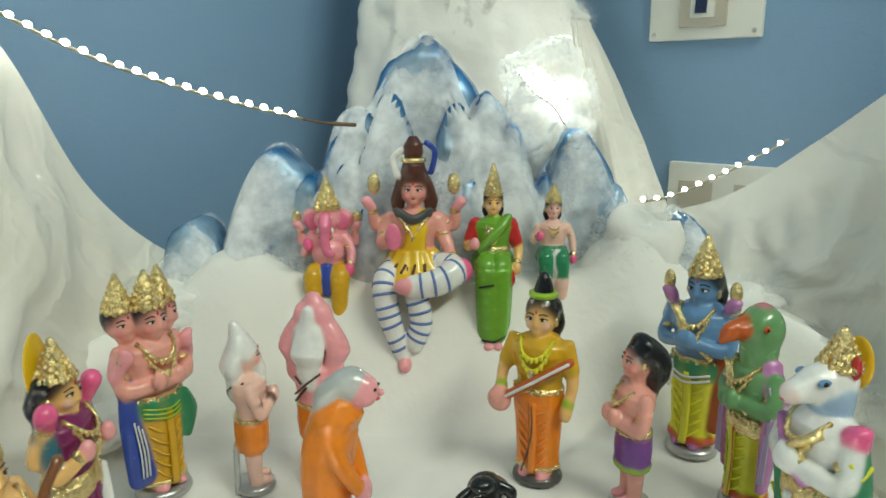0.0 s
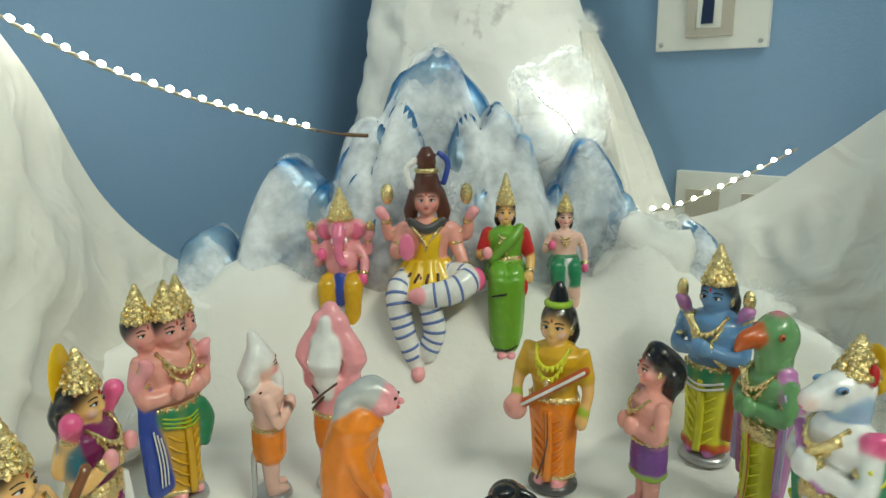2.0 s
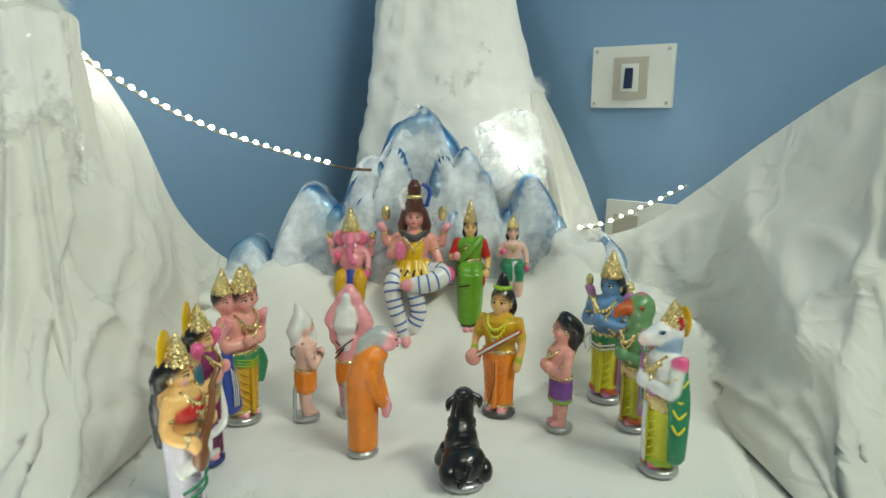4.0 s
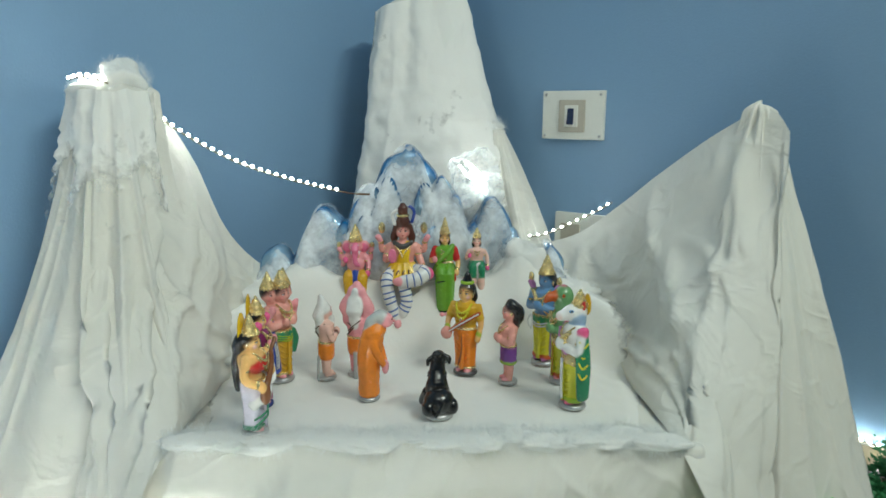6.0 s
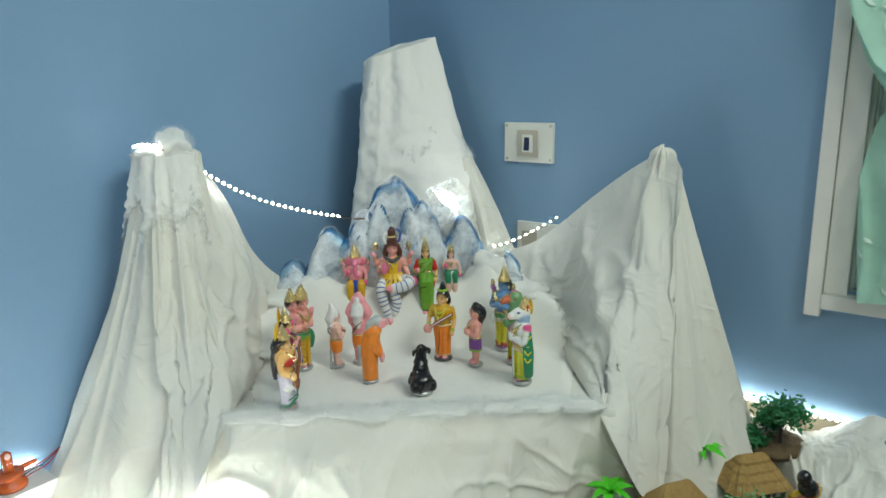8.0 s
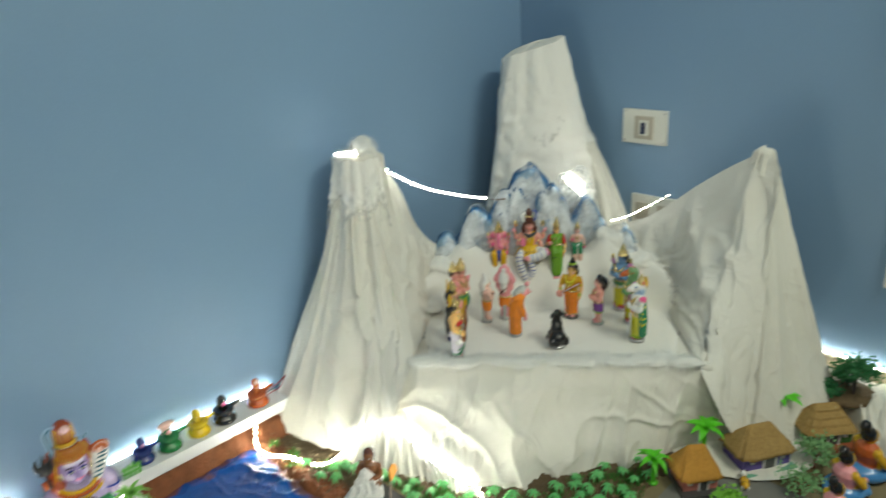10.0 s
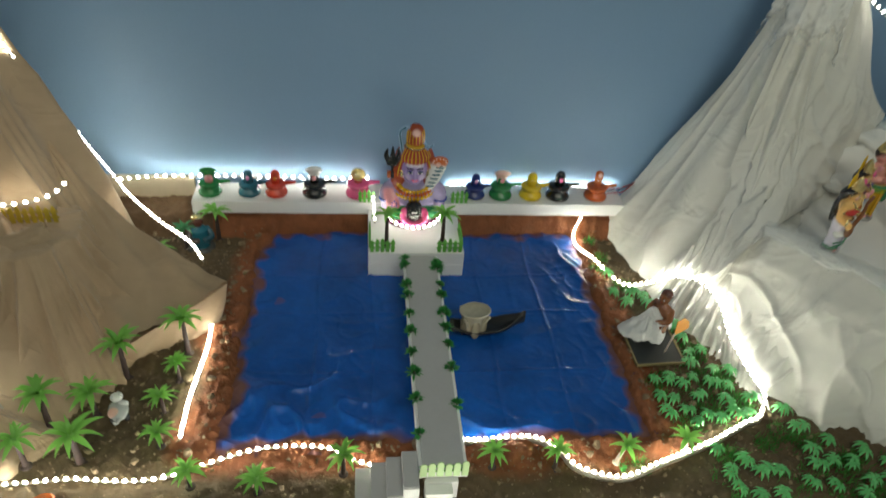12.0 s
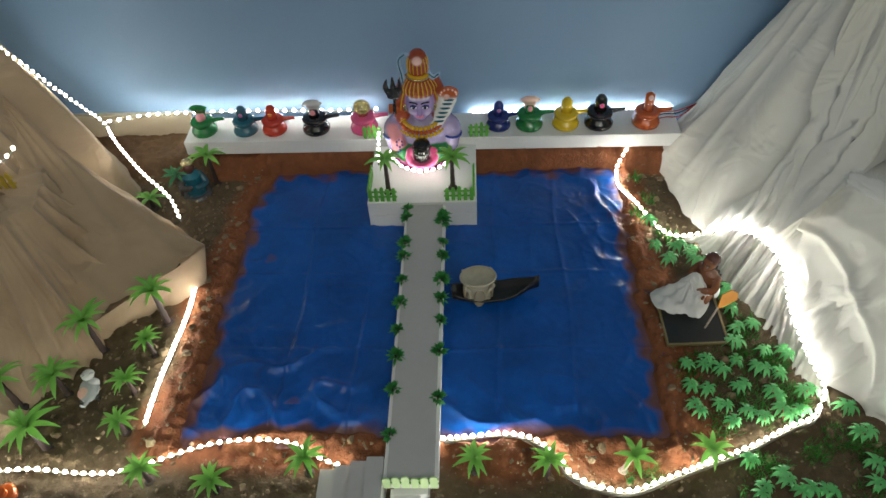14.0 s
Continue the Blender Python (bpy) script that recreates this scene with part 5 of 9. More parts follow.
# goddess in a white sari with a lute, at the front corner
d = body("cream", "sari", None, "cream", pleats=5, hem="green", base="silver")
d.ball((0, -0.030, 0.60), (0.165, 0.125, 0.085), "red")
d.tube([(-0.15, -0.06, 0.10), (0.02, -0.14, 0.16), (0.15, -0.05, 0.22)], 0.012, "green", 6)
d.tube([(-0.15, -0.05, 0.28), (0.0, -0.15, 0.36), (0.15, -0.04, 0.45)], 0.028, "white", 8, (1.0, 2.0))
head(d, 0.775, "black", "gold", 0.175, halo="yellow")
d.tube([(0, 0.085, 0.78), (0, 0.145, 0.60), (0.0, 0.155, 0.40)], [0.08, 0.090, 0.050], "black", 12, (1.2, 0.7))
necklaces(d, 0.71)
arm(d, -1, (-0.15, 0.0, 0.66), (-0.215, -0.01, 0.52), (-0.13, -0.15, 0.44), "cream", 0.042)
arm(d, 1, (0.15, 0.0, 0.66), (0.20, -0.05, 0.54), (0.11, -0.16, 0.52), "cream", 0.042)
d.ball((-0.075, -0.165, 0.36), (0.070, 0.050, 0.085), "umber")
d.tube([(-0.06, -0.17, 0.42), (0.06, -0.19, 0.58), (0.15, -0.15, 0.76)], [0.040, 0.030, 0.024], "umber", 8, (1, 0.8))
brush(d, "green", [[(-0.15, -0.06, 0.16), (0.0, -0.150, 0.21), (0.14, -0.09, 0.34)]], 0.009)
d.done("goddess_doll", at_site(-0.243, 0.052, 82), 0.175, "glossy seated-lute goddess doll in a white sari with gold crown", "doll", GD)

# goddess in plum with flowers
d = body("cream", "plum", "gold", "plum", base="navy", hem="white")
d.tube([(-0.16, -0.04, 0.20), (0.0, -0.145, 0.26), (0.12, -0.08, 0.44)], 0.02, "white", 8, (1.0, 2.0))
head(d, 0.79, "black", "gold", 0.17, halo="yellow")
necklaces(d, 0.715)
for s in (-1, 1):
    arm(d, s, (s * 0.165, 0.0, 0.66), (s * 0.20, -0.05, 0.53), (s * 0.10, -0.16, 0.60), "cream", hand_col="pink", sleeve="tealglass")
    arm(d, s, (s * 0.16, 0.03, 0.66), (s * 0.21, 0.03, 0.60), (s * 0.16, -0.03, 0.74), "cream", hand_col="hot")
    d.ball((s * 0.16, -0.04, 0.78), 0.042, "hot", 10, 7)
d.done("goddess_doll", at_site(-0.257, 0.150, 90), 0.174, "glossy goddess doll in a plum sari holding pink flowers", "doll", GD)

# three-headed god
d = body("skin", "ochre", "green", None)
for s, x, y in ((0.88, -0.095, 0.03), (0.95, 0.0, -0.03), (0.88, 0.095, 0.02)):
    head(d, 0.79, "black", "gold", 0.165, False, x, s, y, ears=False)
necklaces(d, 0.715)
for s in (-1, 1):
    arm(d, s, (s * 0.165, 0.0, 0.665), (s * 0.19, -0.05, 0.53), (s * -0.06, -0.16, 0.56), "skin")
    arm(d, s, (s * 0.16, 0.03, 0.66), (s * 0.22, -0.02, 0.60), (s * 0.18, -0.08, 0.68), "pink")
d.tube([(-0.15, -0.02, 0.60), (-0.17, -0.04, 0.40), (-0.16, -0.06, 0.14)], [0.03, 0.045, 0.05], "royal", 8, (1.6, 0.7))
d.tube([(0.11, -0.10, 0.44), (0.14, -0.10, 0.36), (0.12, -0.10, 0.26)], [0.03, 0.04, 0.02], "green", 8, (1.4, 0.7))
brush(d, "white", [[(-0.185 + 0.02 * i, -0.085, 0.40 - 0.02 * i), (-0.175 + 0.02 * i, -0.10, 0.26), (-0.18 + 0.02 * i, -0.105, 0.15)] for i in range(3)], 0.005)
brush(d, "lime", [[(-0.13, -0.09, 0.40 + 0.02 * i), (0.0, -0.142, 0.38 + 0.02 * i), (0.13, -0.09, 0.40 + 0.02 * i)] for i in range(3)], 0.005)
d.done("god_doll", at_site(-0.246, 0.255, 58), 0.192, "glossy three-headed god doll with gold crowns and yellow dhoti", "doll", GD)


def sage(skin, lower, hair, arms, label, m, h, lean=0.0, beard=True):
    d = body(skin, lower, None, None, short=True, feet=skin, lower_top=0.44)
    head(d, 0.80, hair, None, ears=False, long_hair=True)
    d.tube([(0, 0.01, 0.83), (0, 0.03, 0.90), (0, 0.055, 0.985)], [0.072, 0.058, 0.026], hair, 12)
    d.tube([(0, 0.05, 0.86), (0, 0.095, 0.74), (0, 0.105, 0.60)], [0.072, 0.085, 0.050], hair, 12, (1.15, 0.7))
    if beard:
        d.tube([(0, -0.06, 0.745), (0, -0.09, 0.69), (0, -0.10, 0.60)], [0.045, 0.05, 0.022], hair, 10, (1.2, 0.8))
    if arms == "up":
        for s in (-1, 1):
            arm(d, s, (s * 0.145, 0.0, 0.64), (s * 0.142, 0.0, 0.79), (s * 0.045, -0.01, 0.95), skin, 0.066, None)
        d.ball((0, -0.02, 1.00), (0.060, 0.055, 0.075), skin)
    else:
        for s in (-1, 1):
            arm(d, s, (s * 0.155, 0.0, 0.64), (s * 0.17, -0.06, 0.50), (s * 0.02, -0.17, 0.56), skin, 0.038, "brown")
    d.tube([(-0.13, 0.04, 0.68), (0.0, 0.13, 0.58), (0.13, 0.07, 0.47)], 0.010, "brown", 6)
    brush(d, "brown", [[(-0.10, 0.122, 0.66), (0.0, 0.145, 0.60), (0.10, 0.125, 0.53)], [(0.04, 0.145, 0.60), (0.11, 0.10, 0.62)]], 0.007)
    d.tube([(-0.02, 0.13, 0.0), (-0.02, 0.12, 0.26)], 0.030, "grey", 8, (1.4, 0.7))
    return d.done("sage_doll", m, h, label, "doll", GD)


sage("pale", "orange", "white", "fold", "glossy white-haired sage doll in an orange loincloth with folded hands", at_site(-0.170, 0.262, 112), 0.148)
sage("pink", "orange", "white", "up", "pink sage doll in an orange cloth raising joined hands overhead", at_site(-0.118, 0.280, 165), 0.155)

# old woman in orange
d = Doll()
d.skin = "pink"
d.turn([(0.150, 0.0), (0.158, 0.012), (0.150, 0.034), (0.12, 0.042)], "silver", sy=0.95, seg=24)
bend = lambda z: (0, -0.30 * max(0, z - 0.42) ** 1.3, 0)
d.turn([(0.125, 0.03), (0.150, 0.06), (0.150, 0.20), (0.160, 0.38), (0.172, 0.55), (0.166, 0.67), (0.128, 0.77), (0.085, 0.83), (0.05, 0.86)], "orange", sx=0.95, sy=0.95, seg=36, pleats=8, amp=0.022, shift=bend)
d.tube([(0.09, -0.05, 0.72), (0.13, -0.12, 0.58), (0.06, -0.20, 0.42)], [0.05, 0.055, 0.045], "orange", 10)
d.tube([(-0.09, -0.05, 0.72), (-0.13, -0.12, 0.58), (-0.06, -0.20, 0.42)], [0.05, 0.055, 0.045], "orange", 10)
d.ball((0.03, -0.23, 0.36), (0.05, 0.045, 0.07), "pink", 10, 7)
d.ball((-0.03, -0.23, 0.36), (0.05, 0.045, 0.07), "pink", 10, 7)
d.ball((0, -0.20, 0.875), (0.066, 0.078, 0.078), "pink", 16, 10)
d.ball((0, -0.150, 0.905), (0.074, 0.080, 0.080), "grey", 16, 10)
d.tube([(0, -0.10, 0.91), (0, -0.03, 0.85), (0, 0.01, 0.77)], [0.068, 0.070, 0.045], "grey", 12, (1.1, 0.8))
d.ball((0, -0.285, 0.87), (0.014, 0.02, 0.016), "pink", 8, 6)
d.ball((0, -0.272, 0.84), (0.018, 0.01, 0.007), "red", 8, 5)
for s in (-1, 1):
    d.ball((s * 0.032, -0.268, 0.895), (0.012, 0.008, 0.008), "black", 8, 5)
d.done("old_woman_doll", at_site(-0.09, 0.172, 84), 0.150, "stooped grey-haired old woman doll wrapped in an orange robe", "doll", GD)

# black bull, sitting with its head raised and turned
d = Doll()
d.skin = "black"
d.turn([(0.30, 0.0), (0.31, 0.03), (0.28, 0.07)], "silver", (0, 0.04, 0), sx=0.85, sy=1.05, seg=24)
d.ball((0, 0.10, 0.24), (0.25, 0.30, 0.21), "black")
d.ball((0, -0.03, 0.40), (0.19, 0.20, 0.26), "black")
d.tube([(0, 0.0, 0.46), (-0.02, -0.10, 0.64), (-0.04, -0.13, 0.80)], [0.17, 0.135, 0.120], "black")
d.ball((-0.05, -0.15, 0.86), (0.125, 0.13, 0.125), "black")
d.tube([(-0.08, -0.19, 0.86), (-0.16, -0.25, 0.81), (-0.19, -0.28, 0.785)], [0.10, 0.082, 0.070], "black")
d.ball((-0.01, -0.05, 0.955), (0.085, 0.085, 0.050), "black")
for s in (-1, 1):
    d.tube([(-0.05 + s * 0.10, -0.10, 0.90), (-0.04 + s * 0.17, -0.07, 0.86), (-0.03 + s * 0.18, -0.05, 0.79)], [0.035, 0.042, 0.022], "black", 10)
    d.tube([(s * 0.14, -0.10, 0.34), (s * 0.18, -0.26, 0.16), (s * 0.15, -0.32, 0.10)], [0.09, 0.075, 0.060], "black")
    d.ball((s * 0.20, 0.20, 0.17), (0.10, 0.17, 0.13), "black")
    d.tube([(-0.09 + s * 0.035, -0.262, 0.90), (-0.10 + s * 0.05, -0.265, 0.865)], 0.008, "white", 6)
    d.ball((-0.10 + s * 0.075, -0.225 + s * 0.02, 0.895), (0.014, 0.010, 0.010), "grey", 8, 5)
d.tube([(0.0, 0.38, 0.30), (0.05, 0.40, 0.18), (0.10, 0.36, 0.09)], [0.03, 0.025, 0.03], "black", 8)
d.ring((-0.02, -0.09, 0.63), 0.145, 0.018, "slate", 1.0, 1.0, -0.03)
for i in range(12):
    a = 2 * math.pi * i / 12
    d.ball((-0.02 + 0.150 * math.cos(a), -0.09 + 0.150 * math.sin(a), 0.605 - 0.03 * math.sin(a)), 0.020, "slate", 6, 5, solid=False)
d.done("bull_doll", at_site(0.018, 0.112, 195), 0.098, "shiny black sitting bull doll on a silver base", "doll", GD, 0.95, 5.0)

# minstrel sage with a lute
d = body("cream", "orange", None, "ochre", base="slate", feet="pink")
head(d, 0.80, "black", None, ears=True)
d.tube([(0, 0.06, 0.84), (0, 0.10, 0.74), (0, 0.11, 0.63)], [0.070, 0.072, 0.030], "black", 12, (1.1, 0.7))
d.tube([(0, 0.02, 0.86), (0, 0.03, 0.93), (0, 0.03, 0.985)], [0.056, 0.045, 0.024], "black", 12)
d.ring((0, 0.025, 0.905), 0.054, 0.017, "lime")
necklaces(d, 0.715, ("lemon", "lemon"))
arm(d, -1, (-0.165, 0.0, 0.66), (-0.22, -0.04, 0.54), (-0.20, -0.13, 0.44), "cream", cuff="lime", sleeve="ochre")
arm(d, 1, (0.165, 0.0, 0.66), (0.21, -0.01, 0.52), (0.19, -0.07, 0.38), "cream", cuff="lime", sleeve="ochre")
d.tube([(-0.20, -0.15, 0.42), (0.0, -0.16, 0.53), (0.22, -0.10, 0.64)], 0.022, "rust", 8)
d.tube([(-0.20, -0.17, 0.42), (0.0, -0.185, 0.53), (0.22, -0.12, 0.64)], 0.008, "white", 6)
d.ball((-0.20, -0.15, 0.42), (0.075, 0.05, 0.06), "skin", 12, 8)
d.tube([(-0.06, -0.128, 0.07), (0.0, -0.13, 0.25), (0.0, -0.13, 0.42)], 0.006, "brown", 6)
d.done("minstrel_doll", at_site(0.070, 0.278, -26), 0.180, "minstrel sage doll in orange and yellow playing a lute", "doll", GD)

# boy with folded arms
d = body("skin", "purple", None, None, short=True, feet="pink", hem=None, lower_top=0.45)
d.turn([(0.142, 0.245), (0.150, 0.26), (0.146, 0.275)], "lime", sx=1.05, sy=0.84, seg=24)
d.ball((0, -0.05, 0.54), (0.12, 0.10, 0.10), "skin", 14, 9)
head(d, 0.845, "black", None, ears=True, s=1.08)
d.tube([(0.0, 0.03, 0.93), (0.0, 0.10, 0.84), (0.0, 0.11, 0.70)], [0.07, 0.095, 0.06], "black", 12, (1.25, 0.8))
necklaces(d, 0.70, ("gold",))
for s in (-1, 1):
    arm(d, s, (s * 0.165, 0.0, 0.655), (s * 0.19, -0.05, 0.52), (s * -0.05, -0.17, 0.55), "skin", 0.046)
d.done("boy_doll", at_site(0.141, 0.243, -80), 0.148, "boy doll with black hair, bare chest and purple shorts", "doll", GD)

# blue god
d = body("blue", "lemon", "green", None, feet="mauve", hem="red")
head(d, 0.785, "black", "gold", 0.19)
necklaces(d, 0.715)
for s in (-1, 1):
    arm(d, s, (s * 0.165, 0.0, 0.66), (s * 0.20, -0.06, 0.54), (s * -0.02, -0.17, 0.58), "blue")
    arm(d, s, (s * 0.16, 0.03, 0.66), (s * 0.22, 0.02, 0.62), (s * 0.16, -0.02, 0.74), "blue", hand_col="mauve")
    d.ball((s * 0.16, -0.02, 0.80), (0.03, 0.02, 0.05), "gold", 10, 7)
d.tube([(-0.12, -0.08, 0.70), (0.0, -0.13, 0.60), (0.13, -0.09, 0.50)], 0.022, "gold", 8, (1, 1.6))
d.tube([(0.16, -0.02, 0.56), (0.17, -0.03, 0.36), (0.15, -0.04, 0.16)], [0.03, 0.045, 0.03], "rust", 8, (1.4, 0.7))
brush(d, "white", [[(-0.13, -0.10, 0.395 + 0.025 * i), (0.0, -0.148, 0.375 + 0.025 * i), (0.13, -0.10, 0.395 + 0.025 * i)] for i in range(2)], 0.006)
brush(d, "white", [[(-0.12, -0.12, 0.47), (-0.15, -0.14, 0.42), (-0.12, -0.15, 0.36)], [(-0.10, -0.13, 0.46), (-0.08, -0.15, 0.40), (-0.10, -0.15, 0.34)]], 0.010)
d.done("god_doll", at_site(0.216, 0.325, -45), 0.196, "blue-skinned god doll with gold crown and yellow dhoti", "doll", GD)

# bird-headed attendant
d = body("bird", "lemon", "gold", "bird", feet="pink", hem="red")
d.ball((0, 0.0, 0.87), (0.10, 0.105, 0.115), "bird", 18, 12)
d.tube([(0, 0.0, 0.70), (0, 0.0, 0.80)], [0.09, 0.085], "bird", 12)
d.tube([(0, -0.08, 0.885), (0, -0.16, 0.87), (0, -0.205, 0.825)], [0.058, 0.045, 0.008], "rust", 12, (0.8, 1))
for s in (-1, 1):
    d.ball((s * 0.092, -0.04, 0.90), (0.012, 0.018, 0.018), "rust", 10, 7)
    d.ball((s * 0.101, -0.042, 0.90), (0.006, 0.009, 0.009), "black", 8, 6)
    arm(d, s, (s * 0.165, 0.0, 0.66), (s * 0.20, -0.06, 0.55), (s * -0.03, -0.17, 0.56), "bird", 0.042)
    d.tube([(s * 0.10, 0.02, 0.72), (s * 0.19, 0.0, 0.58), (s * 0.18, -0.01, 0.38), (s * 0.17, -0.02, 0.16)], [0.035, 0.05, 0.045, 0.03], "mauve", 8, (0.7, 1.4))
d.turn([(0.045, 0.965), (0.03, 0.982), (0.01, 0.99)], "hot", seg=12)
necklaces(d, 0.72)
for s in (-1, 1):
    brush(d, "lilac", [[(s * (0.15 + 0.02 * i), -0.035 - 0.01 * i, 0.66), (s * (0.20 + 0.015 * i), -0.055, 0.54), (s * (0.185 + 0.02 * i), -0.065, 0.20)] for i in range(3)], 0.006)
brush(d, "rust", [[(0.02, -0.135, 0.42), (0.03, -0.130, 0.25), (0.02, -0.135, 0.08)]], 0.005)
d.tube([(-0.11, -0.10, 0.70), (0.0, -0.14, 0.60), (0.12, -0.11, 0.52)], 0.020, "gold", 8, (1, 1.6))
d.done("bird_god_doll", at_site(0.230, 0.238, -76), 0.170, "green bird-headed attendant doll with orange beak and yellow dhoti", "doll", GD)

# horse-headed god
d = body("sky", "lemon", "gold", "white", feet="hot", hem="lime")
d.tube([(0, 0.02, 0.68), (0, 0.01, 0.78)], [0.08, 0.075], "sky", 12)
d.tube([(0, 0.03, 0.825), (0, -0.04, 0.820), (0, -0.105, 0.803), (0, -0.140, 0.795)], [0.066, 0.070, 0.050, 0.040], "white", 14, (0.9, 1))
d.ball((0, -0.150, 0.792), (0.034, 0.028, 0.032), "peach", 12, 8)
d.tube([(-0.026, -0.160, 0.778), (0, -0.178, 0.775), (0.026, -0.160, 0.778)], 0.005, "hot", 6)
for s in (-1, 1):
    d.ball((s * 0.057, -0.070, 0.842), (0.014, 0.024, 0.013), "blue", 10, 7, solid=False)
    d.ball((s * 0.066, -0.073, 0.842), (0.007, 0.013, 0.009), "black", 8, 6, solid=False)
    d.ball((s * 0.06, 0.04, 0.885), (0.022, 0.014, 0.04), "red", 10, 7)
    arm(d, s, (s * 0.165, 0.0, 0.66), (s * 0.20, -0.06, 0.53), (s * -0.02, -0.17, 0.56), "white", 0.042)
    d.ball((s * 0.17, 0.01, 0.68), (0.055, 0.06, 0.05), "hot", 12, 8)
    d.tube([(s * 0.18, 0.02, 0.66), (s * 0.21, 0.0, 0.54), (s * 0.19, 0.02, 0.38), (s * 0.18, 0.03, 0.14)], [0.03, 0.055, 0.06, 0.05], "green", 8, (0.7, 1.4))
    d.tube([(s * 0.225, -0.02, 0.60), (s * 0.235, 0.0, 0.50)], 0.014, "lime", 6)
d.crown(0.862, 0.062, 0.150, 0, 0.03)
d.ball((0, 0.10, 0.88), (0.07, 0.012, 0.09), "yellow", 16, 10)
necklaces(d, 0.71)
d.tube([(0.0, -0.14, 0.43), (0.0, -0.14, 0.25), (0.0, -0.13, 0.08)], 0.02, "white", 6, (1.4, 0.7))
for s in (-1, 1):
    brush(d, "lemon", [[(s * 0.222, -0.05, 0.62 - 0.09 * i), (s * 0.240, -0.01, 0.57 - 0.09 * i), (s * 0.228, 0.05, 0.60 - 0.09 * i)] for i in range(4)], 0.009)
d.ball((0, 0.0, 0.785), (0.074, 0.07, 0.055), "sky", 14, 9)
d.tube([(0.11, -0.10, 0.68), (0.0, -0.15, 0.60), (-0.10, -0.12, 0.53)], 0.020, "gold", 8, (1, 1.6))
d.tube([(-0.12, -0.11, 0.66), (-0.02, -0.15, 0.58), (0.08, -0.13, 0.50)], 0.020, "mauve", 8, (1, 1.5))
d.done("horse_god_doll", at_site(0.230, 0.138, -78), 0.186, "white horse-headed god doll with gold crown and yellow dhoti", "doll", GD)


# seated family on the bank; the seat is at height 0, measured to the top of the head-dress
def seated(skin, lower, top, feet="pink", legs=True, drop=0.62, spread=0.13, hem=None):
    d = Doll()
    d.skin = skin
    d.turn([(0.21, -0.03), (0.23, 0.03), (0.20, 0.12), (0.16, 0.18)], lower, sx=1.05, sy=0.85, pleats=6, amp=0.02, seg=30)
    d.turn([(0.155, 0.14), (0.150, 0.22), (0.170, 0.32), (0.190, 0.39), (0.17, 0.44), (0.085, 0.475), (0.055, 0.49)], top or skin, sx=1.12, sy=0.78)
    if legs:
        for s in (-1, 1):
            d.tube([(s * 0.10, 0.0, 0.05), (s * spread, -0.20, 0.04), (s * spread, -0.27, -0.12), (s * spread * 0.8, -0.25, -drop + 0.06)], [0.11, 0.115, 0.095, 0.075], lower, 14)
            d.ball((s * spread * 0.8, -0.29, -drop + 0.03), (0.055, 0.085, 0.038), feet, 10, 7)
    return d


def seated_head(d, z, hair, crown, ch, s=1.25, **kw):
    head(d, z, hair, crown, ch, s=s, **kw)


GS = "seated family on the snow bank"
# ash-blue haired father figure with striped leggings
d = seated("skin", "yellow", None, legs=False)
d.turn([(0.30, -0.07), (0.315, -0.03), (0.27, 0.05), (0.20, 0.14), (0.165, 0.19)], "yellow", (0, -0.04, 0), sx=1.12, sy=0.95, pleats=13, amp=0.05, seg=52)


def legging(d, pts, r0, r1, n=11):
    """A white stocking with painted blue arcs."""
    d.tube(pts, [r0, (r0 + r1) / 2, r1], "white")
    p = smooth_path(pts, 12)
    for i in range(1, n):
        k = int(len(p) * i / n)
        dirn = (p[min(k + 1, len(p) - 1)] - p[max(k - 1, 0)]).normalized()
        rr = (r0 + (r1 - r0) * k / (len(p) - 1)) * 1.015 + 0.002
        tube(d.bm, [p[k] - dirn * 0.011, p[k] + dirn * 0.011], rr, 16, d.k("stripe"))


legging(d, [(-0.14, -0.05, 0.03), (-0.24, -0.24, -0.04), (-0.20, -0.30, -0.28), (-0.10, -0.30, -0.54)], 0.125, 0.075)
legging(d, [(0.12, -0.05, 0.04), (0.34, -0.22, 0.06), (0.20, -0.34, 0.00), (0.0, -0.36, -0.03)], 0.125, 0.085, 7)
legging(d, [(0.02, -0.28, -0.10), (0.06, -0.30, -0.30), (0.0, -0.30, -0.46)], 0.10, 0.085, 6)
d.ball((-0.08, -0.34, -0.62), (0.06, 0.10, 0.06), "pink", 12, 8)
d.ball((-0.06, -0.40, -0.02), (0.09, 0.06, 0.06), "pink", 12, 8)
d.ball((0.40, -0.22, 0.06), (0.09, 0.08, 0.09), "hot", 12, 8)
seated_head(d, 0.61, "brown", None, 0, 1.28, ears=False, long_hair=False)
d.turn([(0.095, 0.68), (0.10, 0.74), (0.085, 0.80), (0.06, 0.84), (0.075, 0.88), (0.07, 0.94), (0.03, 1.0)], "brown", (0, 0.015, 0), seg=16)
d.ring((0, 0.01, 0.83), 0.075, 0.022, "gold")
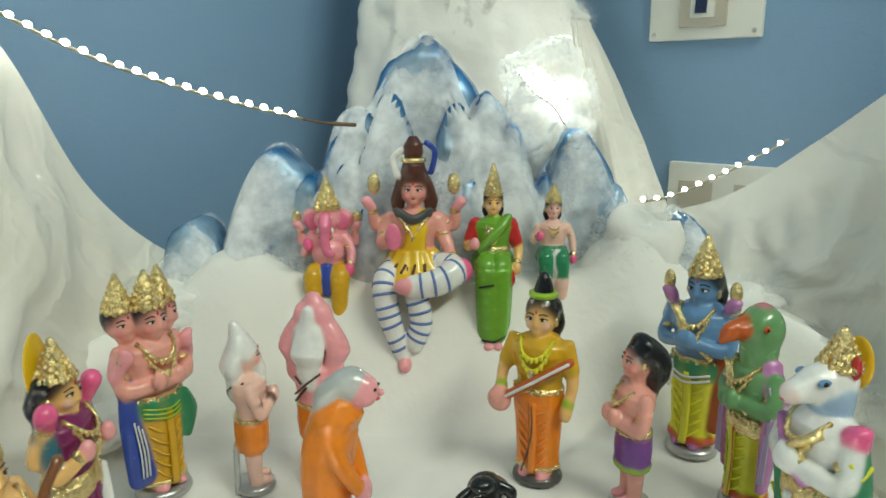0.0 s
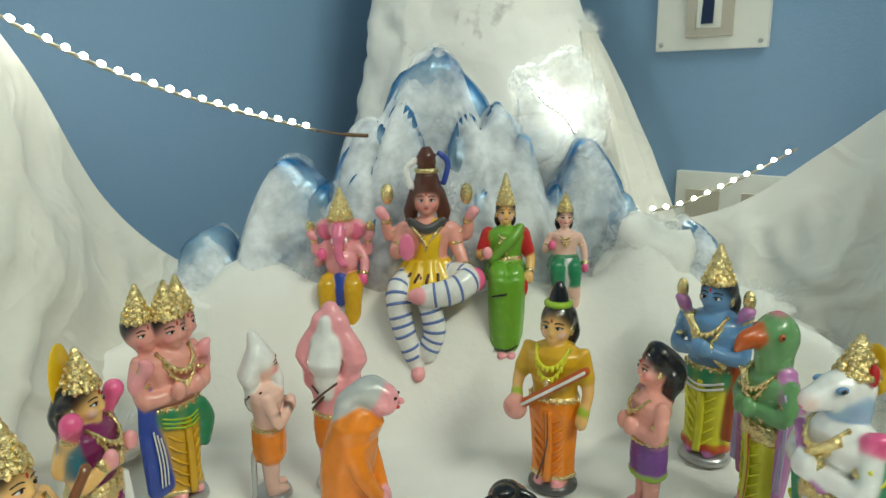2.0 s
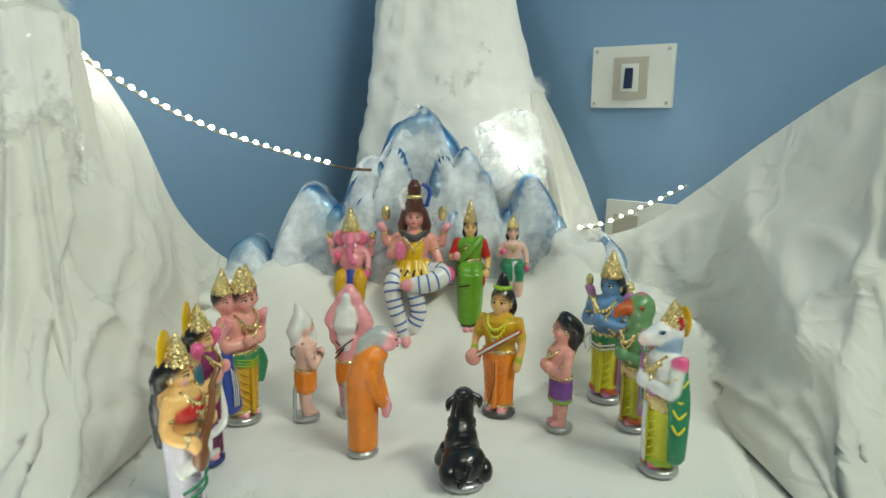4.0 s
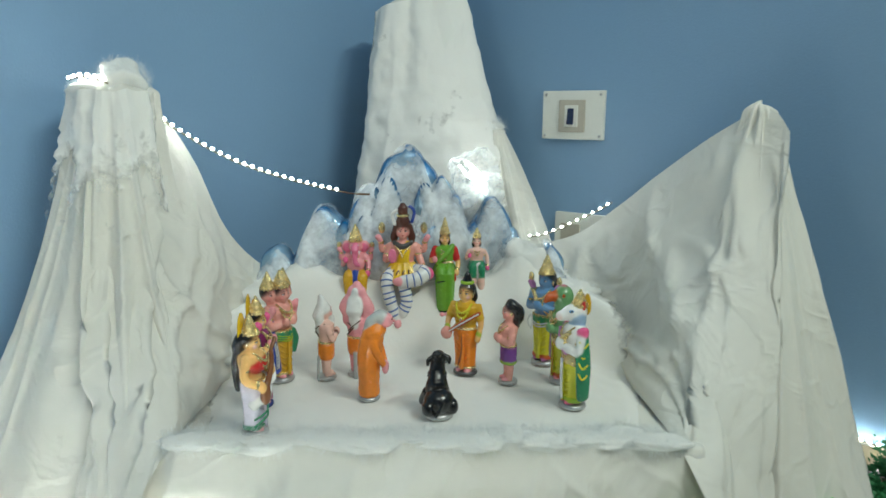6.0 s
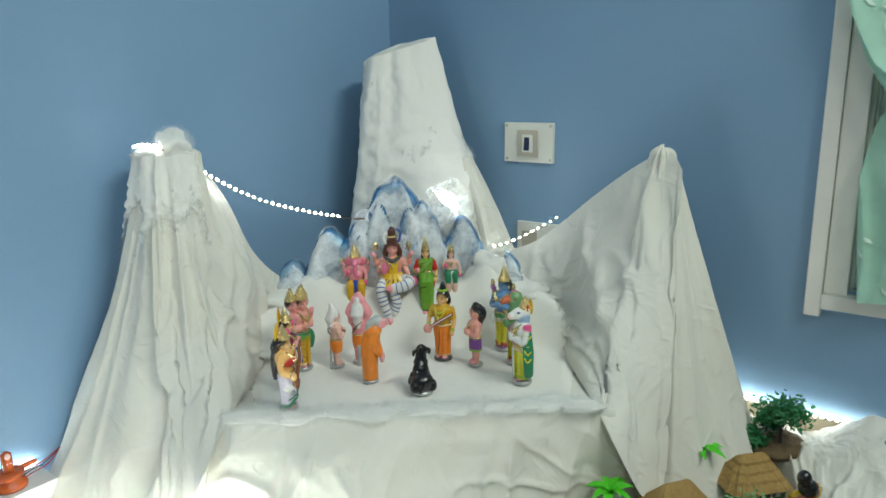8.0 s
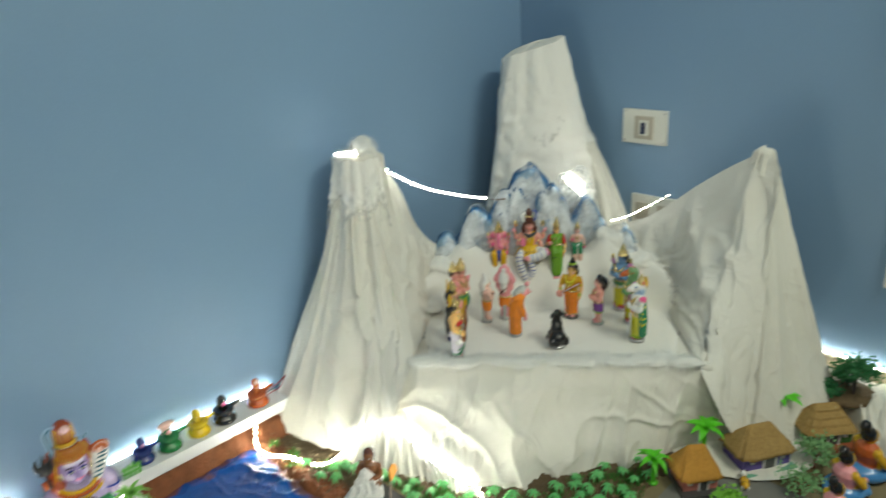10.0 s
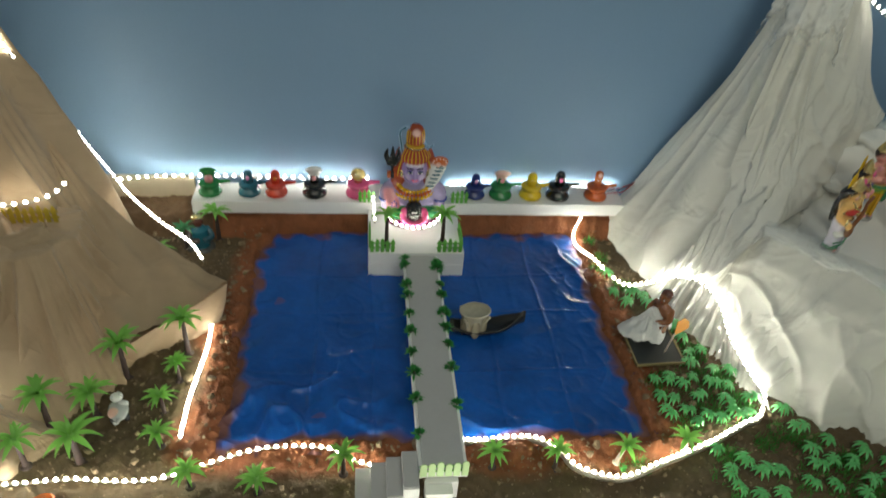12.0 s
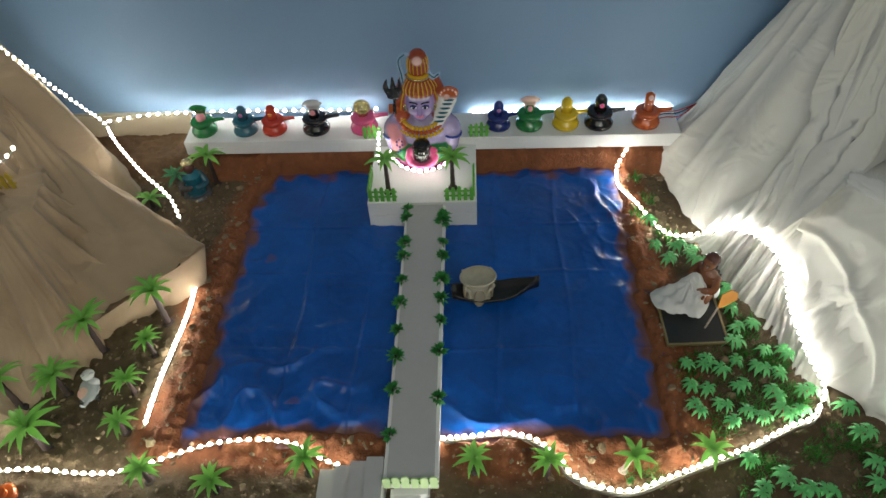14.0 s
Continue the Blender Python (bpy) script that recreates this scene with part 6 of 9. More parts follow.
for s in (-1, 1):
    d.tube([(s * 0.08, 0.04, 0.66), (s * 0.13, 0.03, 0.52), (s * 0.15, 0.0, 0.40)], [0.06, 0.055, 0.025], "brown", 10)
    arm(d, s, (s * 0.20, 0.0, 0.39), (s * 0.27, -0.06, 0.24), (s * 0.16, -0.24, 0.30) if s < 0 else (0.34, -0.20, 0.10), "skin", 0.055, hand_col="pink")
    arm(d, s, (s * 0.20, 0.04, 0.40), (s * 0.33, 0.02, 0.36), (s * 0.35, -0.03, 0.52), "skin", 0.05, hand_col="pink")
    d.ball((s * 0.30, 0.0, 0.66), (0.05, 0.03, 0.08), "gold", 10, 7)
d.ball((-0.16, -0.27, 0.31), (0.065, 0.035, 0.10), "cerise", 12, 8)
d.tube([(0.09, -0.06, 0.44), (0.03, -0.13, 0.32), (0.0, -0.12, 0.18)], [0.050, 0.075, 0.10], "yellow", 10, (1.0, 0.7))
brush(d, "brown", [[(0.26 * math.cos(q), -0.06 + 0.25 * math.sin(q), 0.05), (0.20 * math.cos(q + 0.1), -0.05 + 0.21 * math.sin(q + 0.1), 0.11)] for q in (3.5, 3.9, 4.3, 4.7, 5.1, 5.5, 5.9)], 0.012)
d.tube([(-0.13, -0.10, 0.47), (0.0, -0.15, 0.42), (0.13, -0.10, 0.47)], 0.035, "slate", 8)
necklaces(d, 0.44, ("gold", "gold"))
d.tube([(0.10, 0.02, 0.95), (0.16, 0.03, 0.88), (0.13, 0.03, 0.74)], 0.022, "royal", 8)
d.tube([(-0.09, 0.0, 0.90), (-0.15, 0.0, 0.84), (-0.12, -0.02, 0.72)], 0.025, "white", 8)
for i in range(8):
    a = math.pi + math.pi * (i + 0.5) / 8
    d.tube([(0.30 * math.cos(a), -0.04 + 0.26 * math.sin(a), 0.0), (0.25 * math.cos(a), -0.04 + 0.215 * math.sin(a), 0.09)], 0.010, "brown", 6)
d.tube([(-0.12, -0.12, 0.44), (-0.02, -0.17, 0.32), (0.0, -0.17, 0.22)], 0.018, "gold", 6)
d.tube([(0.12, -0.12, 0.44), (0.02, -0.17, 0.32), (0.0, -0.17, 0.22)], 0.018, "gold", 6)
d.done("father_god_doll", SITE @ pose(-0.043, 0.432, 0.378), 0.140, "seated god doll with topknot, striped leggings and yellow wrap", "doll", GS, 0.86, 0.47)

# elephant-headed son
d = seated("pink", "ochre", None, drop=0.70, spread=0.15)
d.turn([(0.20, 0.08), (0.215, 0.11), (0.20, 0.15)], "royal", sx=1.06, sy=0.9, seg=24)
d.tube([(0.0, -0.20, 0.12), (0.0, -0.24, 0.0), (0.0, -0.24, -0.12)], [0.05, 0.06, 0.04], "royal", 8, (1.3, 0.8))
d.ball((0, -0.06, 0.26), (0.19, 0.16, 0.15), "pink", 16, 10)
d.ball((0, -0.02, 0.58), (0.125, 0.12, 0.13), "pink", 18, 12)
d.tube([(0, -0.10, 0.60), (0, -0.19, 0.48), (0.0, -0.22, 0.36), (0.03, -0.23, 0.28), (0.08, -0.25, 0.27)], [0.070, 0.060, 0.050, 0.042, 0.034], "cerise", 12)
brush(d, "white", [[(-0.19, -0.10, 0.09 + 0.03 * i), (0.0, -0.215, 0.085 + 0.03 * i), (0.19, -0.10, 0.09 + 0.03 * i)] for i in range(2)], 0.011)
for s in (-1, 1):
    d.ball((s * 0.17, 0.02, 0.57), (0.095, 0.028, 0.115), "pink", 14, 9)
    d.ball((s * 0.17, -0.008, 0.56), (0.060, 0.016, 0.080), "cerise", 14, 9)
    d.ball((s * 0.05, -0.125, 0.62), (0.02, 0.012, 0.012), "white", 8, 6)
    d.ball((s * 0.05, -0.135, 0.62), (0.009, 0.008, 0.009), "black", 8, 6)
    d.tube([(s * 0.07, -0.13, 0.50), (s * 0.09, -0.19, 0.47)], [0.02, 0.008], "white", 8)
    arm(d, s, (s * 0.19, 0.0, 0.39), (s * 0.27, -0.06, 0.26), (s * 0.20, -0.20, 0.36) if s < 0 else (0.26, -0.18, 0.10), "pink", 0.055, hand_col="hot")
    arm(d, s, (s * 0.19, 0.03, 0.40), (s * 0.31, 0.02, 0.36), (s * 0.31, -0.03, 0.52), "pink", 0.05, hand_col="pink")
    d.ball((s * 0.31, -0.02, 0.61), (0.05, 0.03, 0.06), "gold", 10, 7)
d.crown(0.665, 0.115, 0.335)
necklaces(d, 0.46, ("gold", "gold"))
d.done("elephant_god_doll", SITE @ pose(-0.135, 0.447, 0.370), 0.106, "seated pink elephant-headed god doll with gold crown", "doll", GS, 0.86, 0.47)

# mother in a green sari
d = seated("cream", "leaf", "leaf", drop=0.76, spread=0.08)
d.turn([(0.155, -0.70), (0.17, -0.60), (0.19, -0.35), (0.20, -0.12), (0.19, 0.02)], "leaf", (0, -0.22, 0), sx=1.0, sy=0.75, pleats=7, amp=0.03, seg=36)
d.turn([(0.160, -0.71), (0.172, -0.69), (0.164, -0.66)], "green", (0, -0.22, 0), sx=1.02, sy=0.78, seg=24)
seated_head(d, 0.60, "black", "gold", 0.31, 1.22)
necklaces(d, 0.46, ("gold", "gold", "gold"))
d.turn([(0.165, 0.15), (0.175, 0.18), (0.162, 0.21)], "gold", sx=1.1, sy=0.82, seg=24)
for s in (-1, 1):
    d.ball((s * 0.19, 0.0, 0.39), (0.075, 0.075, 0.085), "red", 12, 8)
arm(d, -1, (-0.20, 0.0, 0.36), (-0.27, -0.06, 0.22), (-0.20, -0.22, 0.26), "cream", 0.052, hand_col="pink", sleeve="red")
arm(d, 1, (0.20, 0.0, 0.36), (0.27, -0.05, 0.18), (0.24, -0.18, 0.02), "cream", 0.052, hand_col="cream", sleeve="red")
d.tube([(0.14, -0.04, 0.46), (0.02, -0.16, 0.34), (-0.14, -0.12, 0.20)], 0.05, "leaf", 8, (1, 1.5))
d.ball((0.20, -0.24, -0.06), (0.03, 0.03, 0.07), "red", 8, 6)
brush(d, "black", [[(-0.16, -0.37, -0.12), (0.0, -0.395, -0.09)], [(-0.13, -0.345, -0.63), (0.02, -0.36, -0.64), (0.12, -0.32, -0.60)]], 0.009)
for s in (-1, 1):
    d.ball((s * 0.050, -0.335, -0.695), (0.055, 0.070, 0.035), "pink")
d.done("mother_goddess_doll", SITE @ pose(0.037, 0.432, 0.384), 0.110, "seated goddess doll in a bright green sari with gold crown", "doll", GS, 0.86, 0.47)

# younger son
d = seated("pale", "green", None, feet="hot", drop=0.75, spread=0.11)
for s in (-1, 1):
    d.tube([(s * 0.11, -0.27, -0.22), (s * 0.10, -0.26, -0.66)], [0.10, 0.08], "pale", 12)
    arm(d, s, (s * 0.20, 0.0, 0.38), (s * 0.27, -0.05, 0.24), (s * 0.20, -0.22, 0.32) if s < 0 else (0.28, -0.14, 0.02), "pale", 0.052, hand_col="hot")
d.tube([(0.04, -0.22, 0.12), (0.06, -0.30, -0.10), (0.05, -0.28, -0.28)], [0.04, 0.05, 0.03], "white", 8, (1.3, 0.7))
seated_head(d, 0.62, "black", "gold", 0.24, 1.35)
necklaces(d, 0.46, ("gold", "gold"))
d.done("son_god_doll", SITE @ pose(0.100, 0.450, 0.388), 0.086, "small seated god doll with gold crown and green cloth", "doll", GS, 0.86, 0.47)

# ---------------------------------------------------------------- tan cloth hill
HILL = pose(-2.70, -0.36, 0.0)
hill = thing("cloth_hill", HILL, "tan cotton cloth draped over a tall cone as a hill", "cloth hill")


def keep_hill(p):
    return Vector((p[0], min(p[1], 0.36 - 0.006), max(p[2], -0.02)))


tent((0, 0), 0.05, 0.90, [(0, 0.33), (10, 0.315), (25, 0.295), (45, 0.30), (60, 0.315), (95, 0.36), (130, 0.55), (180, 0.6), (230, 0.55), (270, 0.50), (299, 0.50), (308, 0.48), (314, 0.44), (324, 0.36), (337, 0.38)],
     [(0, 1.6), (12, 1.0), (25, 0.95), (60, 1.0), (130, 1.1), (200, 1.3), (255, 1.8), (275, 2.8), (330, 4.0), (345, 4.0)], 9, 0.072, 2.2, name="cloth_peak", mat=BROWN, parent=hill, hold=keep_hill, lump=0.9)
# a low shelf of cloth, and a lobe spread on the soil before it
tent((0.165, -0.075), 0.105, 0.232, [(0, 0.19), (45, 0.14), (90, 0.12), (180, 0.18), (250, 0.22), (280, 0.25), (300, 0.27), (330, 0.23)], 1.3, 13, 0.050, 7.7, name="cloth_shelf", mat=BROWN, parent=hill, hold=keep_hill, lump=0.7, dome=0.008)
tent((0.130, -0.395), 0.05, 0.075, [(0, 0.15), (60, 0.13), (120, 0.14), (180, 0.2), (270, 0.13), (320, 0.12)], 0.8, 9, 0.016, 9.1, name="cloth_lobe", mat=BROWN, parent=hill, hold=keep_hill, lump=1.4, dome=0.012)
# a stretched corner of the cloth
TIP, BACK, FRONT, UP = Vector((0.533, -0.082, 0.100)), Vector((0.265, 0.14, 0.06)), Vector((0.295, -0.25, 0.03)), Vector((0.150, 0.090, 0.36))


def corner_edge(a):
    return BACK.lerp(TIP, a * 2) if a < 0.5 else TIP.lerp(FRONT, (a - 0.5) * 2)


vs = []
nu, nv = 60, 60
for j in range(nv):
    for i in range(nu):
        a, b = i / (nu - 1), j / (nv - 1)
        p = UP.lerp(corner_edge(a), b)
        p.z += -0.045 * math.sin(math.pi * b) + 0.044 * (rid(a * 3 + 0.5 * b, b * 0.9, 2) ** 3 - 0.3) * min(1, 2 * b) * (1 - 0.6 * b) + 0.010 * nz(a * 5, b * 5, 2) + 0.012 * rid(a * 7 - b, b * 1.6, 7) ** 4
        vs.append(keep_hill(p))
mesh_object("cloth_corner", vs, grid_faces(nu, nv), BROWN, hill)
vs = []
for j in range(14):
    for i in range(60):
        a, b = i / 59, j / 13
        edge = corner_edge(a)
        f_ = rid(a * 6, b * 0.5, 3) ** 2
        vs.append((edge.x - 0.035 * b + 0.018 * f_ * b, edge.y - 0.014 * f_ * b + 0.006 * nz(a * 9, b * 2, 5), edge.z * (1 - b) - 0.01 * b))
mesh_object("cloth_hem", vs, grid_faces(60, 14), BROWN, hill)
roll = smooth_path([(0.02, -0.135, 0.215), (0.10, -0.140, 0.212), (0.18, -0.125, 0.222), (0.225, -0.100, 0.238)], 14)
vs = []
for i, p in enumerate(roll):                              # a gathered roll of cloth under the fence
    d_ = (roll[min(i + 1, len(roll) - 1)] - roll[max(i - 1, 0)]).normalized()
    n1 = d_.cross(Vector((0, 0, 1))).normalized()
    n2 = n1.cross(d_)
    for k in range(40):
        q = 2 * math.pi * k / 40
        r_ = (0.026 + 0.004 * nz(i * 0.08, 1, 2)) * (1 + 0.30 * (rid(math.cos(q) * 1.6 + i * 0.02, math.sin(q) * 1.6, i * 0.035) ** 3 - 0.3))
        vs.append(keep_hill(p + n1 * math.cos(q) * r_ + n2 * math.sin(q) * r_))
mesh_object("cloth_roll", vs, grid_faces(40, len(roll), True), BROWN, hill)
light_string("lit white bead string running down the tan cloth hill", [(-2.56, -0.345, 0.645), (-2.54, -0.28, 0.515), (-2.517, -0.224, 0.400), (-2.506, -0.195, 0.340), (-2.496, -0.158, 0.264), (-2.484, -0.123, 0.194), (-2.474, -0.096, 0.138), (-2.432, -0.154, 0.133), (-2.347, -0.249, 0.127), (-2.268, -0.322, 0.122), (-2.228, -0.384, 0.116)], lamp=LED_MID)
light_string("lit white bead string over the yellow fence", [(-2.66, -0.43, 0.285), (-2.586, -0.43, 0.278), (-2.52, -0.425, 0.283), (-2.475, -0.415, 0.295), (-2.449, -0.405, 0.315)], step=0.02, lamp=LED_MID)
light_string("lit white bead string on the tan cloth lobe", [(-2.64, -0.745, 0.098), (-2.57, -0.735, 0.102), (-2.515, -0.735, 0.098), (-2.49, -0.75, 0.085)], step=0.02)


def picket_fence(a, b, z, n, h, mat, label, rail_mat=None, plank=0.62, group="garden fences"):
    """Rounded upright slats on two rails from a to b."""
    a, b = Vector((*a, z)), Vector((*b, z))
    ang = math.degrees(math.atan2(b.y - a.y, b.x - a.x))
    fence = thing("picket_fence", pose(*a, 0, 0, ang), label, "fence", group)
    L = (b - a).length
    w = L / n * plank
    for i in range(n):
        x = L * (i + 0.5) / n
        bm = bmesh.new()
        hh = h * (0.95 + 0.08 * ((i * 7) % 3))
        prof = [(-w / 2, 0), (w / 2, 0), (w / 2, hh * 0.85), (w * 0.3, hh * 0.96), (0, hh), (-w * 0.3, hh * 0.96), (-w / 2, hh * 0.85)]
        lo = [bm.verts.new((x + p, -0.0012, q)) for p, q in prof]
        hi = [bm.verts.new((x + p, 0.0012, q)) for p, q in prof]
        bm.faces.new(lo), bm.faces.new(hi[::-1])
        for k in range(7):
            bm.faces.new((lo[k], hi[k], hi[(k + 1) % 7], lo[(k + 1) % 7]))
        part("picket", bm, mat, fence, smooth=False)
    for q in (0.3, 0.68):
        bm = bmesh.new()
        box(bm, (L / 2, 0.0022, h * q), (L, 0.002, h * 0.10))
        part("rail", bm, rail_mat or mat, fence, smooth=False)
    return fence


GREENF = material("green_fence_plastic", (0.12, 0.42, 0.06), 0.4, vary=0.1)
PALEF = material("pale_green_fence", (0.55, 0.75, 0.40), 0.5, vary=0.1)
YELF = material("yellow_fence_plastic", (0.50, 0.36, 0.03), 0.5, vary=0.15)
LBL = "small bright green plastic picket fence on the white platform"
picket_fence((-1.878, -0.289), (-1.818, -0.289), 0.069, 5, 0.034, GREENF, LBL)
picket_fence((-1.722, -0.289), (-1.660, -0.289), 0.069, 5, 0.034, GREENF, LBL)
picket_fence((-1.876, -0.282), (-1.876, -0.205), 0.069, 5, 0.032, GREENF, LBL)
picket_fence((-1.661, -0.282), (-1.661, -0.205), 0.069, 5, 0.032, GREENF, LBL)
picket_fence((-1.905, -0.104), (-1.862, -0.104), 0.088, 4, 0.034, GREENF, "small bright green plastic picket fence on the white ledge")
picket_fence((-1.672, -0.104), (-1.626, -0.104), 0.088, 4, 0.034, GREENF, "small bright green plastic picket fence on the white ledge")
picket_fence((-1.801, -0.8905), (-1.718, -0.8905), 0.052, 6, 0.032, PALEF, "pale green picket gate across the end of the bridge", GREENF, 0.8)
picket_fence((-2.605, -0.438), (-2.470, -0.425), 0.238, 11, 0.036, YELF, "yellow picket fence on the tan cloth hill")


# ---------------------------------------------------------------- plants
def leaf_mesh(L, W, droop, mat, name="leaf", lift=0.5):
    """A folded, arching leaf blade along +x."""
    rows = 7
    vs, fs = [], []
    for i in range(rows):
        t = i / (rows - 1)
        w = W * math.sin(math.pi * min(1, 0.12 + 0.88 * t) ** 0.8) * (1 - 0.1 * t) + 0.0004
        x, z = L * t * (1 - 0.12 * t), L * (lift * t - droop * t * t)
        vs += [(x, -w, z + w * 0.35), (x, 0, z), (x, w, z + w * 0.35)]
    for i in range(rows - 1):
        for k in range(2):
            fs.append((3 * i + k, 3 * i + k + 1, 3 * i + k + 4, 3 * i + k + 3))
    me = bpy.data.meshes.new(name)
    me.from_pydata(vs, [], fs)
    me.materials.append(mat)
    me.polygons.foreach_set("use_smooth", [True] * len(fs))
    return me


def palm(m, height, L, n, mat, trunk_mat, label, group="plastic palms", lean=0.0, seed=0, W=0.115, droop=0.62, lift=0.55):
    """A plastic palm: ringed trunk, a foot and a star of leaves."""
    rnd = random.Random(seed)
    ob = thing("palm_plant", m, label, "plant", group)
    bm = bmesh.new()
    r = max(0.0022, L * 0.075)
    k = 9
    pts = [(lean * height * (i / k) ** 1.5, 0, height * i / k) for i in range(k + 1)]
    tube(bm, pts, [r * (1.5 - 0.6 * i / k + (0.15 if i % 2 else 0)) for i in range(k + 1)], 8)
    ball(bm, (0, 0, 0.002), (r * 3.0, r * 3.0, r * 1.4), 0, 10, 6)
    part("trunk", bm, trunk_mat, ob)
    me = leaf_mesh(L, L * W, droop, mat, lift=lift)
    for i in range(n):
        lf = new("leaf", me)
        lf.parent = ob
        inner = i >= n * 0.7
        lf.matrix_local = (Matrix.Translation((lean * height, 0, height)) @ pose(0, 0, 0, rnd.uniform(-14, 14), -(32 if inner else 0) - rnd.uniform(-6, 14), 360 * i / (n * (0.7 if not inner else 0.3)) + rnd.uniform(-14, 14))
                           @ Matrix.Scale(rnd.uniform(0.82, 1.1) * (0.8 if inner else 1), 4))
    return ob


def soil_pose(x, y, turn=0.0, sink=0.003):
    return pose(x, y, soil_height(x, y) - sink, 0, 0, turn)


PALM_L = "bright green plastic palm with a dark trunk on the soil"
for i, (x, y, z, L) in enumerate([(-2.242, -0.534, 0.095, 0.050), (-2.244, -0.608, 0.051, 0.036), (-2.342, -0.60, 0.096, 0.052), (-2.371, -0.79, 0.075, 0.058), (-2.374, -0.689, 0.066, 0.050), (-2.256, -0.686, 0.048, 0.036),
                                  (-2.245, -0.763, 0.040, 0.038), (-2.178, -0.848, 0.045, 0.038), (-2.067, -0.861, 0.040, 0.038), (-1.926, -0.833, 0.055, 0.040), (-1.666, -0.831, 0.046, 0.037), (-1.554, -0.838, 0.055, 0.037),
                                  (-2.452, -0.80, 0.07, 0.045), (-2.44, -0.72, 0.09, 0.05)]):
    palm(soil_pose(x, y - 0.01, 50 * i), z, L * 1.02, 15, LEAF, TRUNK, PALM_L, seed=i, W=0.098)
for i, (x, y, z, L, ln) in enumerate([(-1.436, -0.838, 0.042, 0.038, 0.3), (-1.300, -0.822, 0.05, 0.040, -0.2)]):
    palm(soil_pose(x, y, 20), z, L, 10, LEAF, TRUNKW, "green plastic palm with a pale leaning trunk", seed=40 + i, lean=ln)
palm(pose(-1.838, -0.262, 0.068), 0.085, 0.046, 12, LEAF, TRUNK, "green plastic palm standing on the white platform", seed=61)
palm(pose(-1.705, -0.252, 0.068), 0.082, 0.046, 12, LEAF, TRUNK, "green plastic palm standing on the white platform", seed=62)
palm(soil_pose(-2.245, -0.150), 0.085, 0.05, 11, LEAF, TRUNK, "green plastic palm beside the white ledge", seed=63)
palm(soil_pose(-2.315, -0.185), 0.060, 0.042, 10, LEAFD, TRUNK, "dark green plastic palm beside the white ledge", seed=64)
palm(soil_pose(-2.37, -0.225), 0.03, 0.05, 8, LEAF, TRUNK, "pale green plastic palm behind the tan cloth", seed=65)
VP = "fluorescent green plastic palm tree beside the huts"
palm(pose(-0.617, -1.045, -0.004), 0.090, 0.062, 10, LEAFB, LEAFB, VP, "village palms", seed=71, W=0.17, droop=0.6, lift=0.45)
palm(pose(-0.778, -0.995, -0.006), 0.070, 0.056, 10, LEAFB, LEAFB, VP, "village palms", seed=72, W=0.17, droop=0.8, lift=0.5)
palm(pose(-0.385, -1.142, -0.002), 0.100, 0.064, 10, LEAFB, LEAFB, VP, "village palms", seed=73, W=0.17, droop=0.6, lift=0.45)


def garden_plant(m, L, n, label, seed, mat=LEAF, stem=None, group="garden plants"):
    """A low plant: a few stems with a rosette of rounded leaves on each."""
    rnd = random.Random(seed)
    ob = thing("garden_plant", m, label, "plant", group)
    bm, bs = bmesh.new(), bmesh.new()
    for q in range(2):
        a0 = rnd.uniform(0, 6.28)
        top = Vector((math.cos(a0) * L * 0.55 * (q or 0.3), math.sin(a0) * L * 0.55 * (q or 0.3), L * rnd.uniform(0.9, 1.25)))
        tube(bs, [(0, 0, -0.004), top * 0.5 + Vector((0, 0, 0.1 * L)), top], [L * 0.11, L * 0.10, L * 0.07], 6)
        for i in range(n):
            a = a0 + 2 * math.pi * i / n + rnd.uniform(-0.3, 0.3)
            d, sd = Vector((math.cos(a), math.sin(a), 0)), Vector((-math.sin(a), math.cos(a), 0))
            ll, prev = L * rnd.uniform(0.75, 1.1), None
            for k in range(5):
                t = k / 4
                w = L * 0.135 * math.sin(math.pi * (0.08 + 0.88 * t ** 1.2))
                c = top + d * ll * t * (1 - 0.18 * t) + Vector((0, 0, ll * (0.50 * t - 0.95 * t * t)))
                row = [bm.verts.new(c - sd * w + Vector((0, 0, w * 0.3))), bm.verts.new(c), bm.verts.new(c + sd * w + Vector((0, 0, w * 0.3)))]
                if prev:
                    bm.faces.new((prev[0], prev[1], row[1], row[0])), bm.faces.new((prev[1], prev[2], row[2], row[1]))
                prev = row
    part("stem", bs, stem or material("red_stem", (0.35, 0.06, 0.04), 0.5, vary=0.2), ob)
    part("foliage", bm, mat, ob)
    return ob


GREENP = material("garden_leaf", (0.10, 0.52, 0.15), 0.4, vary=0.25, scale=60, second=(0.20, 0.60, 0.24), second_scale=30, trans=0.15)
protos = [garden_plant(pose(0, 0, 0), 0.0175, 8, "low plastic garden plant with red stems and green leaves", 100 + i, GREENP) for i in range(4)]
rnd = random.Random(9)
spots = []


def sow(x0, x1, y0, y1, ok, gap, limit):
    n = 0
    for _ in range(4000):
        if n >= limit:
            return
        x, y = rnd.uniform(x0, x1), rnd.uniform(y0, y1)
        if ok(x, y) and all((x - a) ** 2 + (y - b) ** 2 > gap * gap for a, b in spots):
            spots.append((x, y))
            n += 1


def cloth_line(x):
    """The front of the white cloth's foot, as y for an x."""
    return lerp_table([(-1.30, -0.30), (-1.235, -0.335), (-1.195, -0.385), (-1.185, -0.45), (-1.175, -0.51), (-1.14, -0.555), (-1.115, -0.64), (-1.05, -0.75), (-0.90, -0.83), (-0.75, -0.90), (-0.62, -0.94)], x)


